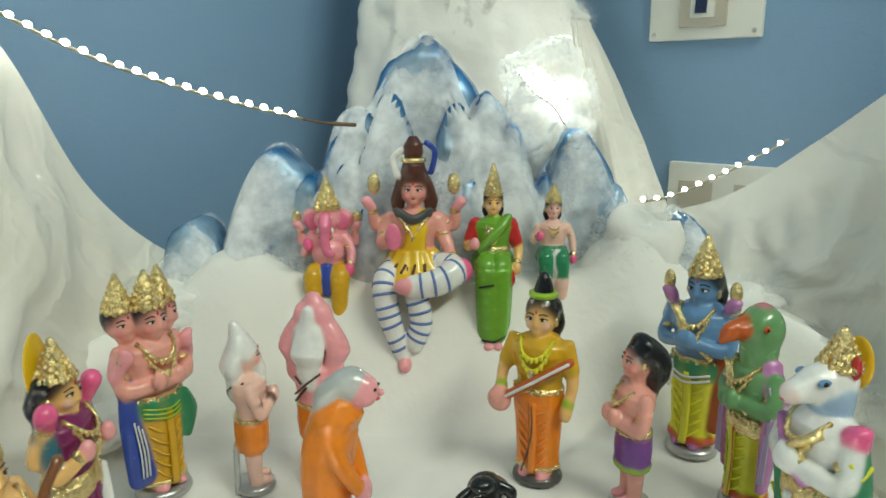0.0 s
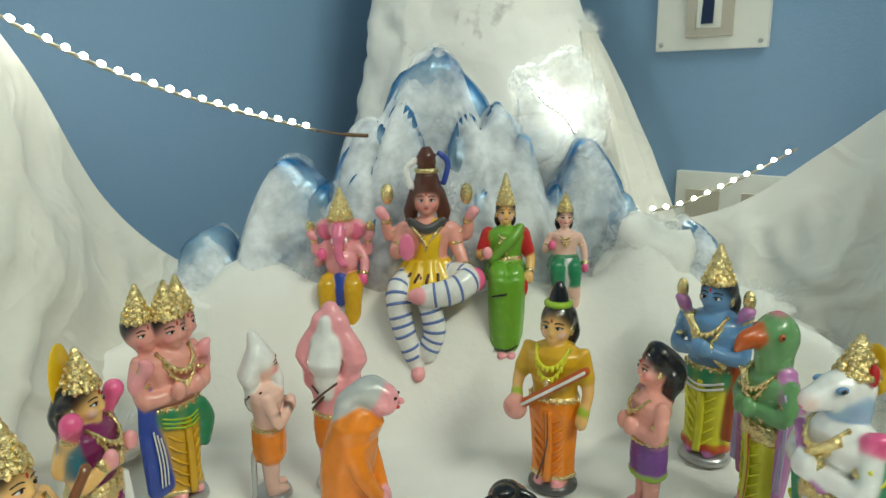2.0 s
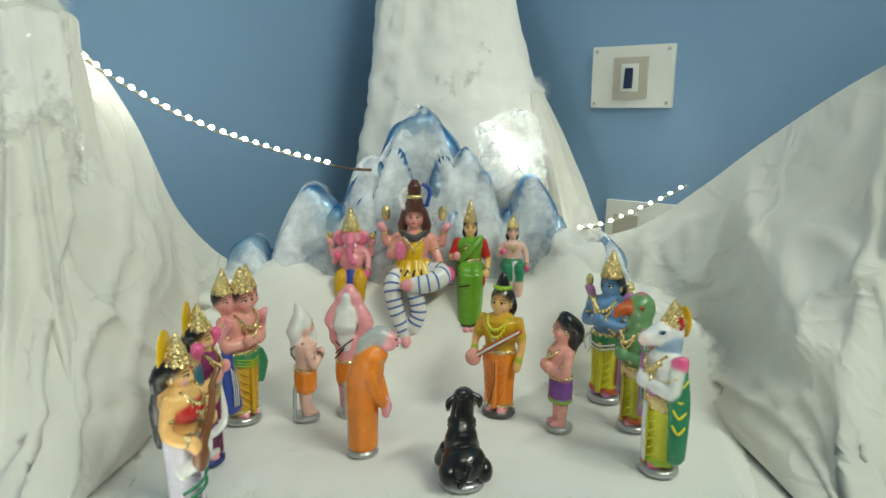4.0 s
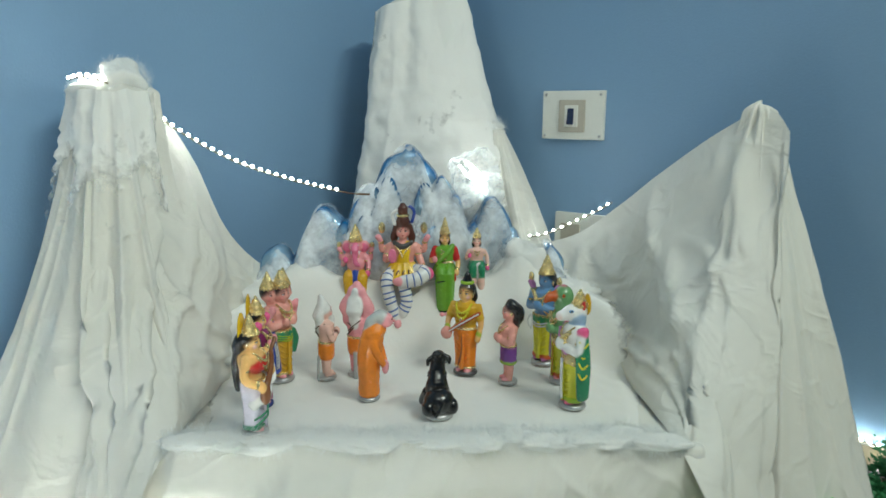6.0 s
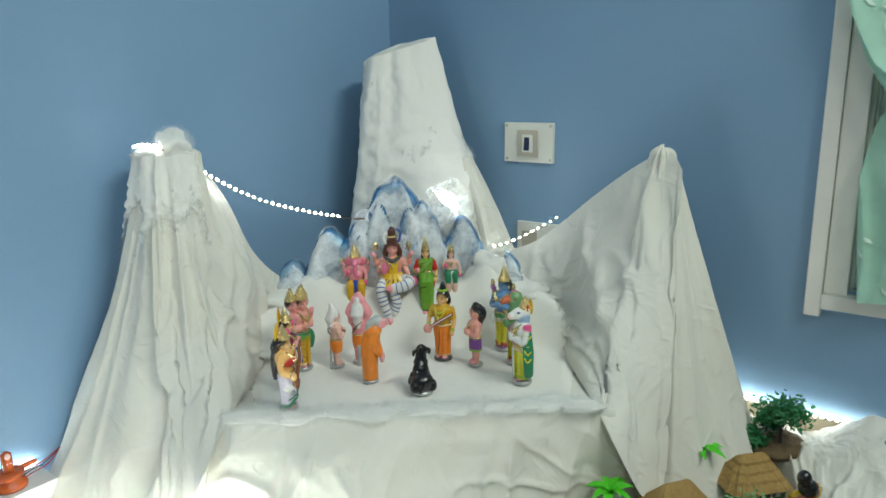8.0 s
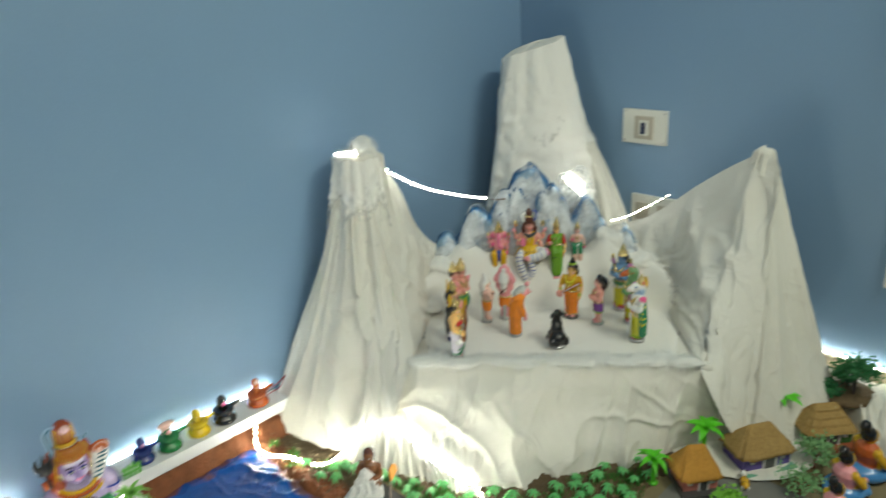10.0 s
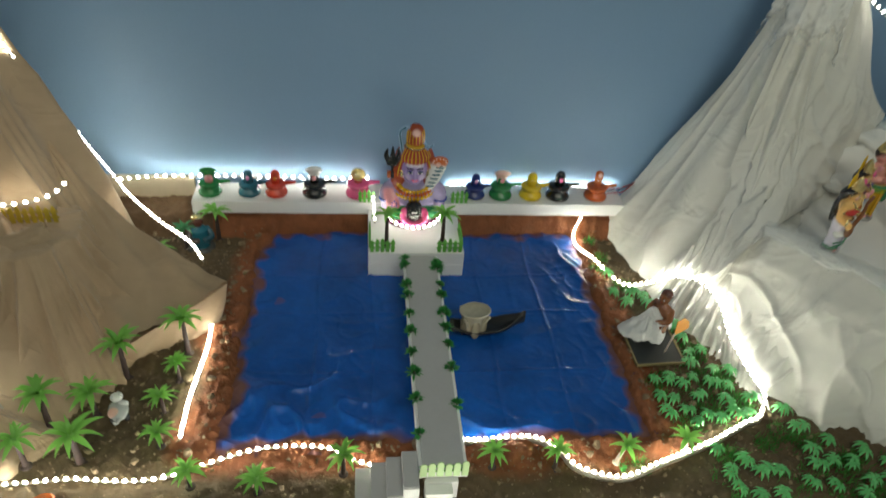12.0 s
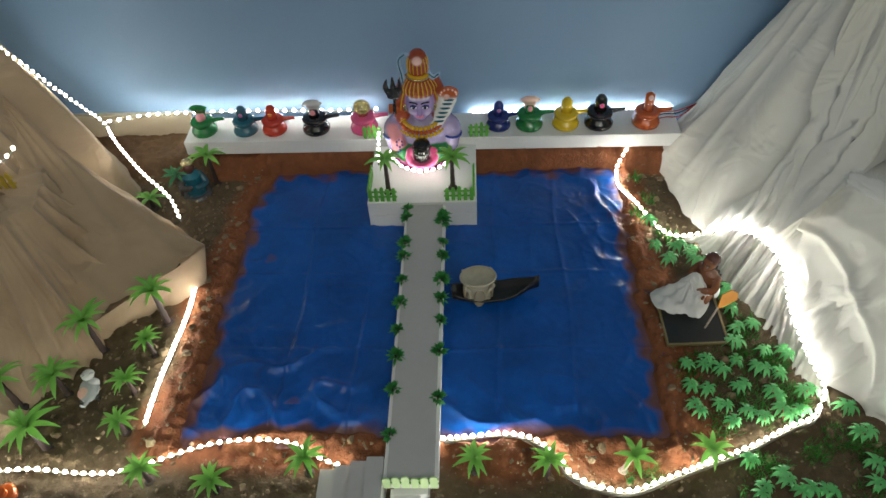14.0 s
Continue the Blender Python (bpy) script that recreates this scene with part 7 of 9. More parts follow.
sow(-1.31, -1.11, -0.76, -0.46, lambda x, y: y < cloth_line(x) - 0.04 and not (x < -1.205 and y > -0.635) and y > -0.80 + (x + 1.31) * 0.28, 0.033, 40)
sow(-1.24, -0.72, -0.985, -0.76, lambda x, y: y < cloth_line(x) - 0.022 and y < -0.835 - (x + 1.22) * 0.45 * (x < -1.07) + (0.10 if x > -1.07 else 0) and y > -0.985, 0.036, 120)
for x, y in [(-1.30, -0.36), (-1.262, -0.375), (-1.235, -0.385), (-1.30, -0.31), (-1.275, -0.40), (-1.235, -0.415), (-1.70, -0.955), (-1.68, -0.96), (-1.055, -0.735)]:
    spots.append((x, y))
for i, (x, y) in enumerate(spots):
    if i < 4:
        protos[i].matrix_world = soil_pose(x, y, 77 * i)
    else:
        copy_thing(protos[i % 4], soil_pose(x, y, 77 * i) @ Matrix.Scale(rnd.uniform(0.95, 1.3), 4))


def grass_tuft(bm, c, r, h, n, rnd):
    for _ in range(n):
        a, q = rnd.uniform(0, 6.28), r * math.sqrt(rnd.random())
        p = Vector((c[0] + q * math.cos(a), c[1] + q * math.sin(a), c[2]))
        tip = p + Vector((rnd.uniform(-1, 1) * h * 0.6, rnd.uniform(-1, 1) * h * 0.6, h * rnd.uniform(0.5, 1.1)))
        s = Vector((-math.sin(a * 3), math.cos(a * 3), 0)) * h * 0.07
        bm.faces.new([bm.verts.new(p - s), bm.verts.new(p + s), bm.verts.new(tip)])


rnd = random.Random(21)
bm = bmesh.new()
patches = [(rnd.uniform(-1.31, -1.10), rnd.uniform(-0.77, -0.50), 0.026, 70) for _ in range(26)] + [(rnd.uniform(-1.26, -0.74), rnd.uniform(-0.985, -0.80), 0.024, 60) for _ in range(46)]
for x, y, r, n in [q for q in patches if q[1] < cloth_line(q[0]) - 0.03 and not (q[0] < -1.205 and q[1] > -0.63)] + [(-1.405, -0.845, 0.03, 260), (-1.09, -0.785, 0.025, 180), (-1.14, -0.815, 0.02, 120), (-1.20, -0.83, 0.018, 60), (-1.32, -0.27, 0.018, 70), (-1.29, -0.225, 0.02, 90), (-1.27, -0.335, 0.022, 120), (-1.245, -0.37, 0.02, 90),
                   (-1.18, -0.56, 0.03, 80), (-1.16, -0.66, 0.03, 80), (-1.0, -0.86, 0.025, 80), (-0.93, -0.9, 0.025, 70), (-1.10, -0.90, 0.022, 80), (-0.84, -0.93, 0.03, 90), (-1.45, -0.935, 0.016, 40), (-1.24, -0.93, 0.02, 60), (-1.02, -0.95, 0.02, 60),
                   (-0.78, -0.96, 0.03, 90), (-1.21, -0.66, 0.04, 150), (-1.17, -0.70, 0.035, 140), (-1.19, -0.60, 0.03, 110), (-1.24, -0.70, 0.03, 110), (-1.15, -0.64, 0.025, 80), (-1.20, -0.50, 0.015, 60), (-0.97, -0.93, 0.03, 90), (-1.15, -0.95, 0.03, 90), (-0.88, -0.96, 0.03, 90), (-0.70, -0.965, 0.025, 60), (-2.46, -0.66, 0.02, 50), (-1.31, -0.17, 0.016, 50)]:
    grass_tuft(bm, (x, y, soil_height(x, y) - 0.002), r, 0.017, n, rnd)
tagged(part("grass", bm, material("green_grass_fibre", (0.045, 0.26, 0.035), 0.6, vary=0.3, scale=90, trans=0.2), None, smooth=False), "small bright green artificial grass tufts on the soil", "grass", kind="stuff")


BUSHG = material("bush_leaf", (0.05, 0.33, 0.08), 0.45, vary=0.3, scale=60, second=(0.03, 0.2, 0.05), second_scale=18, trans=0.2)


def bush(m, r, n, seed):
    """A fluffy little bush of short fronds."""
    rn = random.Random(seed)
    ob = thing("bridge_plant", m, "small feathery green plastic plant on the bridge edge", "plant", "plants along the bridge")
    bm = bmesh.new()
    for _ in range(n):
        a, e = rn.uniform(0, 6.28), rn.uniform(0.05, 1.45)
        d = Vector((math.cos(a) * math.cos(e), math.sin(a) * math.cos(e), math.sin(e)))
        s = d.cross(Vector((0, 0, 1))).normalized() * r * 0.13
        p, q, t = d * r * 0.1, d * r * 0.6 + Vector((0, 0, r * 0.08)), d * r * rn.uniform(0.85, 1.15) - Vector((0, 0, r * 0.1))
        v = [bm.verts.new(p), bm.verts.new(q - s), bm.verts.new(t), bm.verts.new(q + s)]
        bm.faces.new(v)
    part("foliage", bm, BUSHG, ob, smooth=False)
    bm = bmesh.new()
    tube(bm, [(0, 0, -0.001), (0, 0, r * 0.5)], r * 0.09, 6)
    part("stem", bm, TRUNK, ob)
    return ob


bushes = [bush(pose(0, 0, 0), 0.0175, 60, 200 + i) for i in range(3)]
k = 0
for side, ys in ((-1.7965, (-0.305, -0.33, -0.40, -0.437, -0.495, -0.55, -0.61, -0.665, -0.73, -0.81)), (-1.7235, (-0.325, -0.34, -0.40, -0.435, -0.495, -0.54, -0.59, -0.655, -0.745))):
    for y in ys:
        m = pose(side, y, 0.058, 0, 0, 40 * k) @ Matrix.Scale(0.9 + 0.25 * ((k * 5) % 4) / 3, 4)
        if k < 3:
            bushes[k].matrix_world = m
        else:
            copy_thing(bushes[k % 3], m)
        k += 1

# loose stones and clods
rnd = random.Random(4)
proto = bmesh.new()
bmesh.ops.create_icosphere(proto, subdivisions=1, radius=1.0)
proto.verts.index_update()
ico_v, ico_f = [v.co.copy() for v in proto.verts], [[v.index for v in f.verts] for f in proto.faces]
proto.free()
vs, fs = [], []
for _ in range(9000):
    x, y = rnd.uniform(-2.7, -0.75), rnd.uniform(-1.0, -0.12)
    d = pond_edge(x, y)
    if d < 0.02 or (x > -1.20 and y > cloth_line(x) - 0.02) or (d > 0.10 and rnd.random() < 0.35):
        continue
    r = rnd.choice((0.0011, 0.0014, 0.0016, 0.0020, 0.0025, 0.0032, 0.0045) if rnd.random() < 0.96 else (0.007, 0.009)) * rnd.uniform(0.7, 1.2)
    m = pose(x, y, soil_height(x, y) + r * 0.25, rnd.uniform(0, 90), 0, rnd.uniform(0, 360)) @ Matrix.Diagonal((r, r * rnd.uniform(0.6, 1), r * rnd.uniform(0.45, 0.8), 1))
    k = len(vs)
    vs += [m @ (v + Vector((rnd.uniform(-1, 1), rnd.uniform(-1, 1), rnd.uniform(-1, 1))) * 0.30) for v in ico_v]
    fs += [[k + q for q in f] for f in ico_f]
tagged(mesh_object("pebbles", vs, fs, STONE, smooth=False), "loose brown stones and clods of soil round the pond", "stones", kind="stuff")

# ---------------------------------------------------------------- idols on the ledge
GI = "row of small idols on the white ledge"
Z_LEDGE = 0.087


def idol(x, base, spout, head_col, label, kind="plain", h=0.072, extra=None):
    """A round jar-like pedestal with a spouted dish and a small pillar stone."""
    d = Doll(0)
    d.turn([(0.36, 0.0), (0.40, 0.03), (0.41, 0.10), (0.37, 0.19), (0.27, 0.26), (0.25, 0.29), (0.30, 0.33), (0.36, 0.38), (0.37, 0.45), (0.31, 0.50)], base, seg=28)
    d.tube([(0.28, 0.0, 0.44), (0.50, 0.03, 0.46), (0.72, 0.04, 0.47)], [0.085, 0.060, 0.045], spout, 10, (1.2, 0.6))
    if kind == "plain":
        d.turn([(0.17, 0.48), (0.175, 0.70), (0.16, 0.85), (0.10, 0.95), (0.03, 0.98)], head_col, seg=20)
        d.ball((0, -0.155, 0.72), (0.07, 0.03, 0.08), extra or head_col, 12, 8)
    elif kind == "hood":
        d.turn([(0.15, 0.48), (0.15, 0.62), (0.10, 0.70)], head_col, seg=18)
        d.tube([(0, 0.06, 0.5), (0, 0.08, 0.72), (0, 0.02, 0.9)], [0.09, 0.12, 0.2], extra or "white", 14, (1.5, 0.5))
        d.ball((0, 0.0, 0.93), (0.25, 0.10, 0.10), extra or "white", 16, 10)
        d.ball((0, -0.11, 0.66), (0.08, 0.05, 0.10), "pink", 12, 8)
    elif kind == "rosette":
        d.turn([(0.14, 0.48), (0.14, 0.60), (0.2, 0.66)], head_col, seg=18)
        d.ball((0, 0, 0.80), (0.24, 0.14, 0.21), "gold", 18, 12)
        for i in range(10):
            a = 2 * math.pi * i / 10
            d.ball((0.2 * math.cos(a), -0.06, 0.80 + 0.18 * math.sin(a)), 0.06, "gold", 8, 6)
    elif kind == "tall":
        d.turn([(0.16, 0.48), (0.13, 0.60), (0.14, 0.80), (0.13, 1.0), (0.05, 1.06)], head_col, seg=18)
        d.ball((0, -0.10, 0.95), (0.08, 0.06, 0.09), "pale", 12, 8)
    for s in (-1, 1):
        d.ball((s * 0.045, -0.165 if kind == "plain" else -0.13, 0.75), (0.02, 0.012, 0.012), "white", 6, 5)
    d.skin = base
    return d.done("idol", pose(x, -0.066, Z_LEDGE), h, label, "idol", GI, 1.0, 5.0)


idol(-2.270, "glassgreen", "glassgreen", "pink", "small green idol with a curved hood on the ledge", "hood", 0.070, "glassgreen")
idol(-2.175, "tealglass", "teal", "teal", "small dark teal idol with a spout", "plain", 0.068, "mauve")
idol(-2.109, "glassred", "glassred", "glassred", "small glossy red idol with a spout", "plain", 0.068, "orange")
idol(-2.014, "black", "black", "black", "small black idol under a white hood", "hood", 0.076)
idol(-1.905, "hot", "hot", "gold", "small pink idol with a gold rosette head", "rosette", 0.076)
idol(-1.605, "navy", "navy", "navy", "small navy blue idol with a spout", "plain", 0.066, "mauve")
idol(-1.537, "glassgreen", "glassgreen", "glassgreen", "small green idol under a cream hood", "hood", 0.074, "pale")
idol(-1.457, "glassyellow", "glassyellow", "glassyellow", "small glossy yellow idol", "plain", 0.072)
idol(-1.384, "black", "black", "black", "small black idol with a pink face panel", "plain", 0.078, "hot")
idol(-1.281, "rust", "rust", "rust", "small orange idol with a tall head", "tall", 0.074)
# loose red wires and a scrap of white paper at the ledge's end
wires = thing("cable", pose(-1.25, -0.07, Z_LEDGE), "thin red and black wires lying on the ledge", "cable")
for i, (c, off) in enumerate((("red", 0.0), ("black", 0.012), ("red", 0.02))):
    bm = bmesh.new()
    tube(bm, smooth_path([(-0.03, 0.0 + off, 0.003), (0.01, 0.015 + off, 0.006), (0.04, 0.0 + off, 0.02), (0.08, 0.03, 0.03)], 6), 0.0012, 6)
    part("wire", bm, P[c], wires)

# ---------------------------------------------------------------- large bust on the platform
d = Doll()
d.skin = "ashes"
H = 0.247
d.turn([(0.27, 0.0), (0.285, 0.02), (0.28, 0.06), (0.24, 0.08)], "plum", (0, -0.07, 0), sx=1.0, sy=0.80, seg=34)
d.turn([(0.255, 0.07), (0.26, 0.10), (0.22, 0.15), (0.15, 0.17)], "glassgreen", (0, -0.06, 0), sx=1.0, sy=0.78, seg=34, pleats=11, amp=0.03)
d.turn([(0.19, 0.08), (0.22, 0.16), (0.24, 0.26), (0.225, 0.33), (0.13, 0.385), (0.08, 0.42)], "ashes", sx=1.05, sy=0.60, seg=30)
for s in (-1, 1):
    d.tube([(s * 0.21, 0.0, 0.34), (s * 0.265, -0.01, 0.26), (s * 0.255, -0.05, 0.12)], [0.065, 0.070, 0.055], "ashes", 14)
    d.ring((s * 0.262, -0.03, 0.215), 0.073, 0.010, "royal", 1.0, 1.0, 0.0, 16)
    d.tube([(s * 0.11, 0.04, 0.68), (s * 0.15, 0.03, 0.55), (s * 0.16, -0.02, 0.42), (s * 0.17, -0.03, 0.33)], [0.07, 0.075, 0.065, 0.03], "hair", 14)
    for q in (-0.03, 0.0, 0.03):
        d.tube([(s * (0.13 + q), -0.045 + abs(q), 0.64), (s * (0.16 + q), -0.055 + abs(q), 0.52), (s * (0.165 + q), -0.085 + abs(q), 0.38)], 0.007, "ochre", 6)
    d.ball((s * 0.125, -0.055, 0.50), (0.022, 0.022, 0.040), "gold", 10, 7)
d.tube([(-0.235, -0.05, 0.30), (-0.21, -0.12, 0.20), (-0.20, -0.10, 0.10)], [0.06, 0.055, 0.05], "pink", 12, (1.1, 0.7))
for i in range(9):
    d.ball((-0.215 + 0.022 * (i % 3), -0.168, 0.12 + 0.055 * (i // 3) + 0.02 * (i % 2)), (0.008, 0.006, 0.012), "royal", 8, 6)
d.ball((0, -0.02, 0.535), (0.122, 0.118, 0.150), "facelilac", 26, 18)
d.ball((0, -0.090, 0.450), (0.062, 0.045, 0.050), "facelilac", 16, 10)
d.tube([(0, 0.02, 0.38), (0, 0.0, 0.46)], 0.075, "ashes")
d.ball((0, -0.085, 0.625), (0.085, 0.040, 0.030), "sari")
# face: lids, small dark eyes, fine brows, long nose, thin lips
for s in (-1, 1):
    d.ball((s * 0.046, -0.128, 0.556), (0.034, 0.013, 0.019), "navy", 12, 8, solid=False)
    d.ball((s * 0.046, -0.134, 0.553), (0.027, 0.010, 0.012), "white", 12, 8, solid=False)
    d.ball((s * 0.046, -0.142, 0.554), (0.013, 0.005, 0.012), "black", 10, 7, solid=False)
    d.tube([(s * 0.016, -0.130, 0.560), (s * 0.043, -0.132, 0.567), (s * 0.074, -0.112, 0.560)], 0.0035, "navy", 6)
    d.tube([(s * 0.014, -0.130, 0.583), (s * 0.045, -0.126, 0.594), (s * 0.080, -0.100, 0.582)], 0.0070, "black", 6)
    d.ball((s * 0.062, -0.105, 0.500), (0.034, 0.026, 0.030), "lilac", 12, 8)
d.tube([(0, -0.130, 0.58), (0, -0.148, 0.53), (0, -0.158, 0.508)], [0.012, 0.016, 0.022], "facelilac", 10, solid=True)
d.ball((0, -0.142, 0.474), (0.038, 0.012, 0.008), "cerise", 12, 7, solid=False)
d.ball((0, -0.138, 0.462), (0.026, 0.012, 0.008), "cerise", 12, 7, solid=False)
for z in (0.612, 0.626, 0.640):
    d.tube([(-0.075, -0.090, z), (0, -0.118, z + 0.002), (0.075, -0.090, z)], 0.0048, "white", 6)
d.tube([(0, -0.124, 0.60), (0, -0.120, 0.652)], 0.004, "red", 6)
d.turn([(0.125, 0.625), (0.145, 0.655), (0.142, 0.70), (0.120, 0.745), (0.080, 0.775), (0.070, 0.80), (0.085, 0.835), (0.083, 0.90), (0.070, 0.96), (0.045, 0.99), (0.015, 1.0)], "hair", (0, 0.01, 0), seg=44, pleats=22, amp=0.03)
for i in range(13):
    a = math.pi + math.pi * i / 12
    d.tube([(0.142 * math.cos(a), 0.01 + 0.142 * math.sin(a), 0.650), (0.146 * math.cos(a), 0.01 + 0.146 * math.sin(a), 0.70), (0.105 * math.cos(a), 0.01 + 0.105 * math.sin(a), 0.762)], 0.0058, "ochre", 6)
for i in range(9):
    a = math.pi + math.pi * i / 8
    d.tube([(0.085 * math.cos(a), 0.01 + 0.085 * math.sin(a), 0.825), (0.086 * math.cos(a), 0.01 + 0.086 * math.sin(a), 0.88), (0.074 * math.cos(a), 0.01 + 0.074 * math.sin(a), 0.945)], 0.0052, "ochre", 6)
d.ring((0, 0.01, 0.792), 0.080, 0.016, "ochre")
d.ring((0, 0.01, 0.772), 0.090, 0.010, "gold")
d.ball((0, -0.055, 0.935), (0.036, 0.025, 0.034), "pale", 12, 8)
d.tube([(0.075, 0.0, 0.88), (0.085, 0.0, 0.79), (0.125, -0.01, 0.765), (0.17, 0.0, 0.79), (0.165, 0.0, 0.80)], [0.008, 0.022, 0.020, 0.014, 0.006], "sky", 10)
d.tube([(0.085, -0.02, 0.80), (0.125, -0.03, 0.77), (0.165, -0.015, 0.795)], 0.006, "tealglass", 6)
d.tube([(-0.05, 0.0, 0.955), (-0.10, 0.0, 0.975), (-0.15, 0.0, 0.92), (-0.135, 0.0, 0.80), (-0.12, -0.02, 0.70)], [0.012, 0.017, 0.020, 0.022, 0.018], "sky", 10)
d.tube([(-0.10, -0.017, 0.975), (-0.152, -0.02, 0.92), (-0.137, -0.022, 0.80), (-0.122, -0.038, 0.70)], 0.006, "tealglass", 6)
for k, (w, z, c) in enumerate(((0.15, 0.40, "ochre"), (0.17, 0.36, "rust"), (0.185, 0.32, "ochre"))):
    for i in range(15):
        t = i / 14
        x = w * math.cos(math.pi * t)
        d.ball((x, -0.05 - 0.095 * math.sin(math.pi * t), z - 0.055 * math.sin(math.pi * t)), (0.021, 0.019, 0.021), c, 8, 6)
# cobra and trident
d.tube([(0.13, -0.09, 0.36), (0.19, -0.07, 0.46), (0.235, -0.05, 0.58)], [0.030, 0.050, 0.060], "white", 14, (1.25, 0.55))
for z in (0.39, 0.43, 0.47, 0.51, 0.55, 0.585):
    d.ball((0.148 + (z - 0.38) * 0.46, -0.100 + (z - 0.38) * 0.1, z), (0.044, 0.018, 0.010), "tealglass", 10, 6)
d.ball((0.240, -0.05, 0.635), (0.085, 0.030, 0.060), "rust", 16, 10)
for i in range(7):
    a = math.pi * i / 6
    d.ball((0.240 + 0.066 * math.cos(a), -0.072, 0.632 + 0.046 * math.sin(a)), (0.010, 0.008, 0.010), "pale", 8, 6)
d.ball((0.225, -0.082, 0.615), (0.026, 0.014, 0.026), "pale", 10, 7)
d.tube([(-0.20, -0.02, 0.12), (-0.215, -0.02, 0.62)], 0.014, "black", 8)
d.ball((-0.215, -0.02, 0.585), (0.055, 0.020, 0.022), "black", 10, 7)
for x in (-0.055, 0.0, 0.055):
    d.tube([(-0.215 + x * 0.6, -0.02, 0.60), (-0.215 + x * 1.15, -0.02, 0.68), (-0.215 + x * 0.85, -0.02, 0.78 if x == 0 else 0.755)], [0.022, 0.024, 0.005], "black", 8)
d.tube([(-0.265, -0.03, 0.475), (-0.165, -0.03, 0.475)], [0.040, 0.040], "rust", 12, solid=False)
d.tube([(-0.230, -0.03, 0.475), (-0.200, -0.03, 0.475)], [0.044, 0.044], "black", 12, solid=False)
# small black stone in a pink ring before it
d.turn([(0.085, 0.06), (0.09, 0.18), (0.07, 0.25), (0.02, 0.28)], "black", (0, -0.21, 0), seg=18)
d.tube([(-0.10, -0.24, 0.19), (-0.11, -0.28, 0.11), (0, -0.33, 0.075), (0.11, -0.28, 0.11), (0.10, -0.24, 0.19)], 0.03, "hot", 10)
for x in (-0.02, 0.0, 0.02):
    d.ball((x, -0.292, 0.20), (0.007, 0.004, 0.01), "white", 6, 5)
d.done("god_bust", pose(-1.770, -0.125, 0.068), H, "lilac-faced god bust with orange hair, cobra and black trident", "bust", "", 1.0, 5.0)

# ---------------------------------------------------------------- boat
boat = thing("boat", pose(-1.634, -0.490, 0.006, 0, 0, 6), "little black rowing boat carrying a cream carved cabin", "boat")
bm = bmesh.new()
rings = []
for i in range(15):
    t = i / 14
    x = -0.072 + 0.165 * t
    w = 0.026 * math.sin(math.pi * (0.12 + 0.84 * t)) ** 0.7 * (1 if t < 0.75 else 1 - 0.75 * (t - 0.75) / 0.25)
    z = 0.012 + 0.020 * max(0, t - 0.6) ** 1.3 * 3.2 + 0.010 * max(0, 0.25 - t) * 4
    prof = [(-1.0, 1.0), (-0.85, 0.35), (-0.4, 0.02), (0.4, 0.02), (0.85, 0.35), (1.0, 1.0), (0.82, 0.95), (0.5, 0.45), (-0.5, 0.45), (-0.82, 0.95)]
    rings.append([bm.verts.new((x, a * max(w, 0.002), 0.002 + (z if b > 0.9 else z * b) + (z - 0.012) * 0.6)) for a, b in prof])
for a, b in zip(rings, rings[1:]):
    for k in range(10):
        bm.faces.new((a[k], a[(k + 1) % 10], b[(k + 1) % 10], b[k]))
bm.faces.new(rings[0]), bm.faces.new(rings[-1][::-1])
part("hull", bm, material("black_boat_paint", (0.012, 0.012, 0.012), 0.4, vary=0.3, bump=0.2), boat)
CREAM = material("cream_carved_clay", (0.46, 0.42, 0.31), 0.6, vary=0.2, scale=90, bump=0.4, bump_scale=150)
bm = bmesh.new()
lathe(bm, [(0.024, 0.008), (0.0245, 0.012), (0.021, 0.022), (0.022, 0.036), (0.026, 0.052), (0.029, 0.058), (0.0275, 0.0585), (0.024, 0.054)], (-0.022, 0, 0), 1.12, 0.86, 32, pleats=4, amp=0.04)
cab = part("cabin", bm, CREAM, boat, "cream carved cabin flaring to an oval top")
bm = bmesh.new()
tube(bm, [(-0.022 + 0.0325 * math.cos(q), 0.0245 * math.sin(q), 0.0585) for q in (2 * math.pi * i / 28 for i in range(29))], 0.0022, 8)
part("rim", bm, CREAM, cab)
for q in (45, 135, 225, 315):
    bm = bmesh.new()
    c_, s_ = math.cos(math.radians(q)), math.sin(math.radians(q))
    tube(bm, smooth_path([(-0.022 + r_ * c_ * 1.12, r_ * s_ * 0.9, z_) for r_, z_ in ((0.0225, 0.010), (0.0215, 0.018), (0.0225, 0.032), (0.0275, 0.046), (0.0335, 0.055))], 5), [0.0042 - 0.00005 * i for i in range(21)], 8, 0, (1.0, 1.3))
    part("corner_post", bm, CREAM, cab)
# doorways are solid panels, the shade inside put into a darker clay colour
for q in (0, 90, 180, 270):
    bm = bmesh.new()
    c_, s_ = math.cos(math.radians(q)), math.sin(math.radians(q))
    ball(bm, (-0.022 + 0.0225 * c_ * 1.1, 0.0225 * s_ * 0.86, 0.018), (0.004 + 0.007 * abs(s_), 0.004 + 0.007 * abs(c_), 0.024), 0, 16, 12)
    part("doorway", bm, material("shadowed_clay", (0.30, 0.26, 0.18), 0.8), cab, "arched doorway panel")

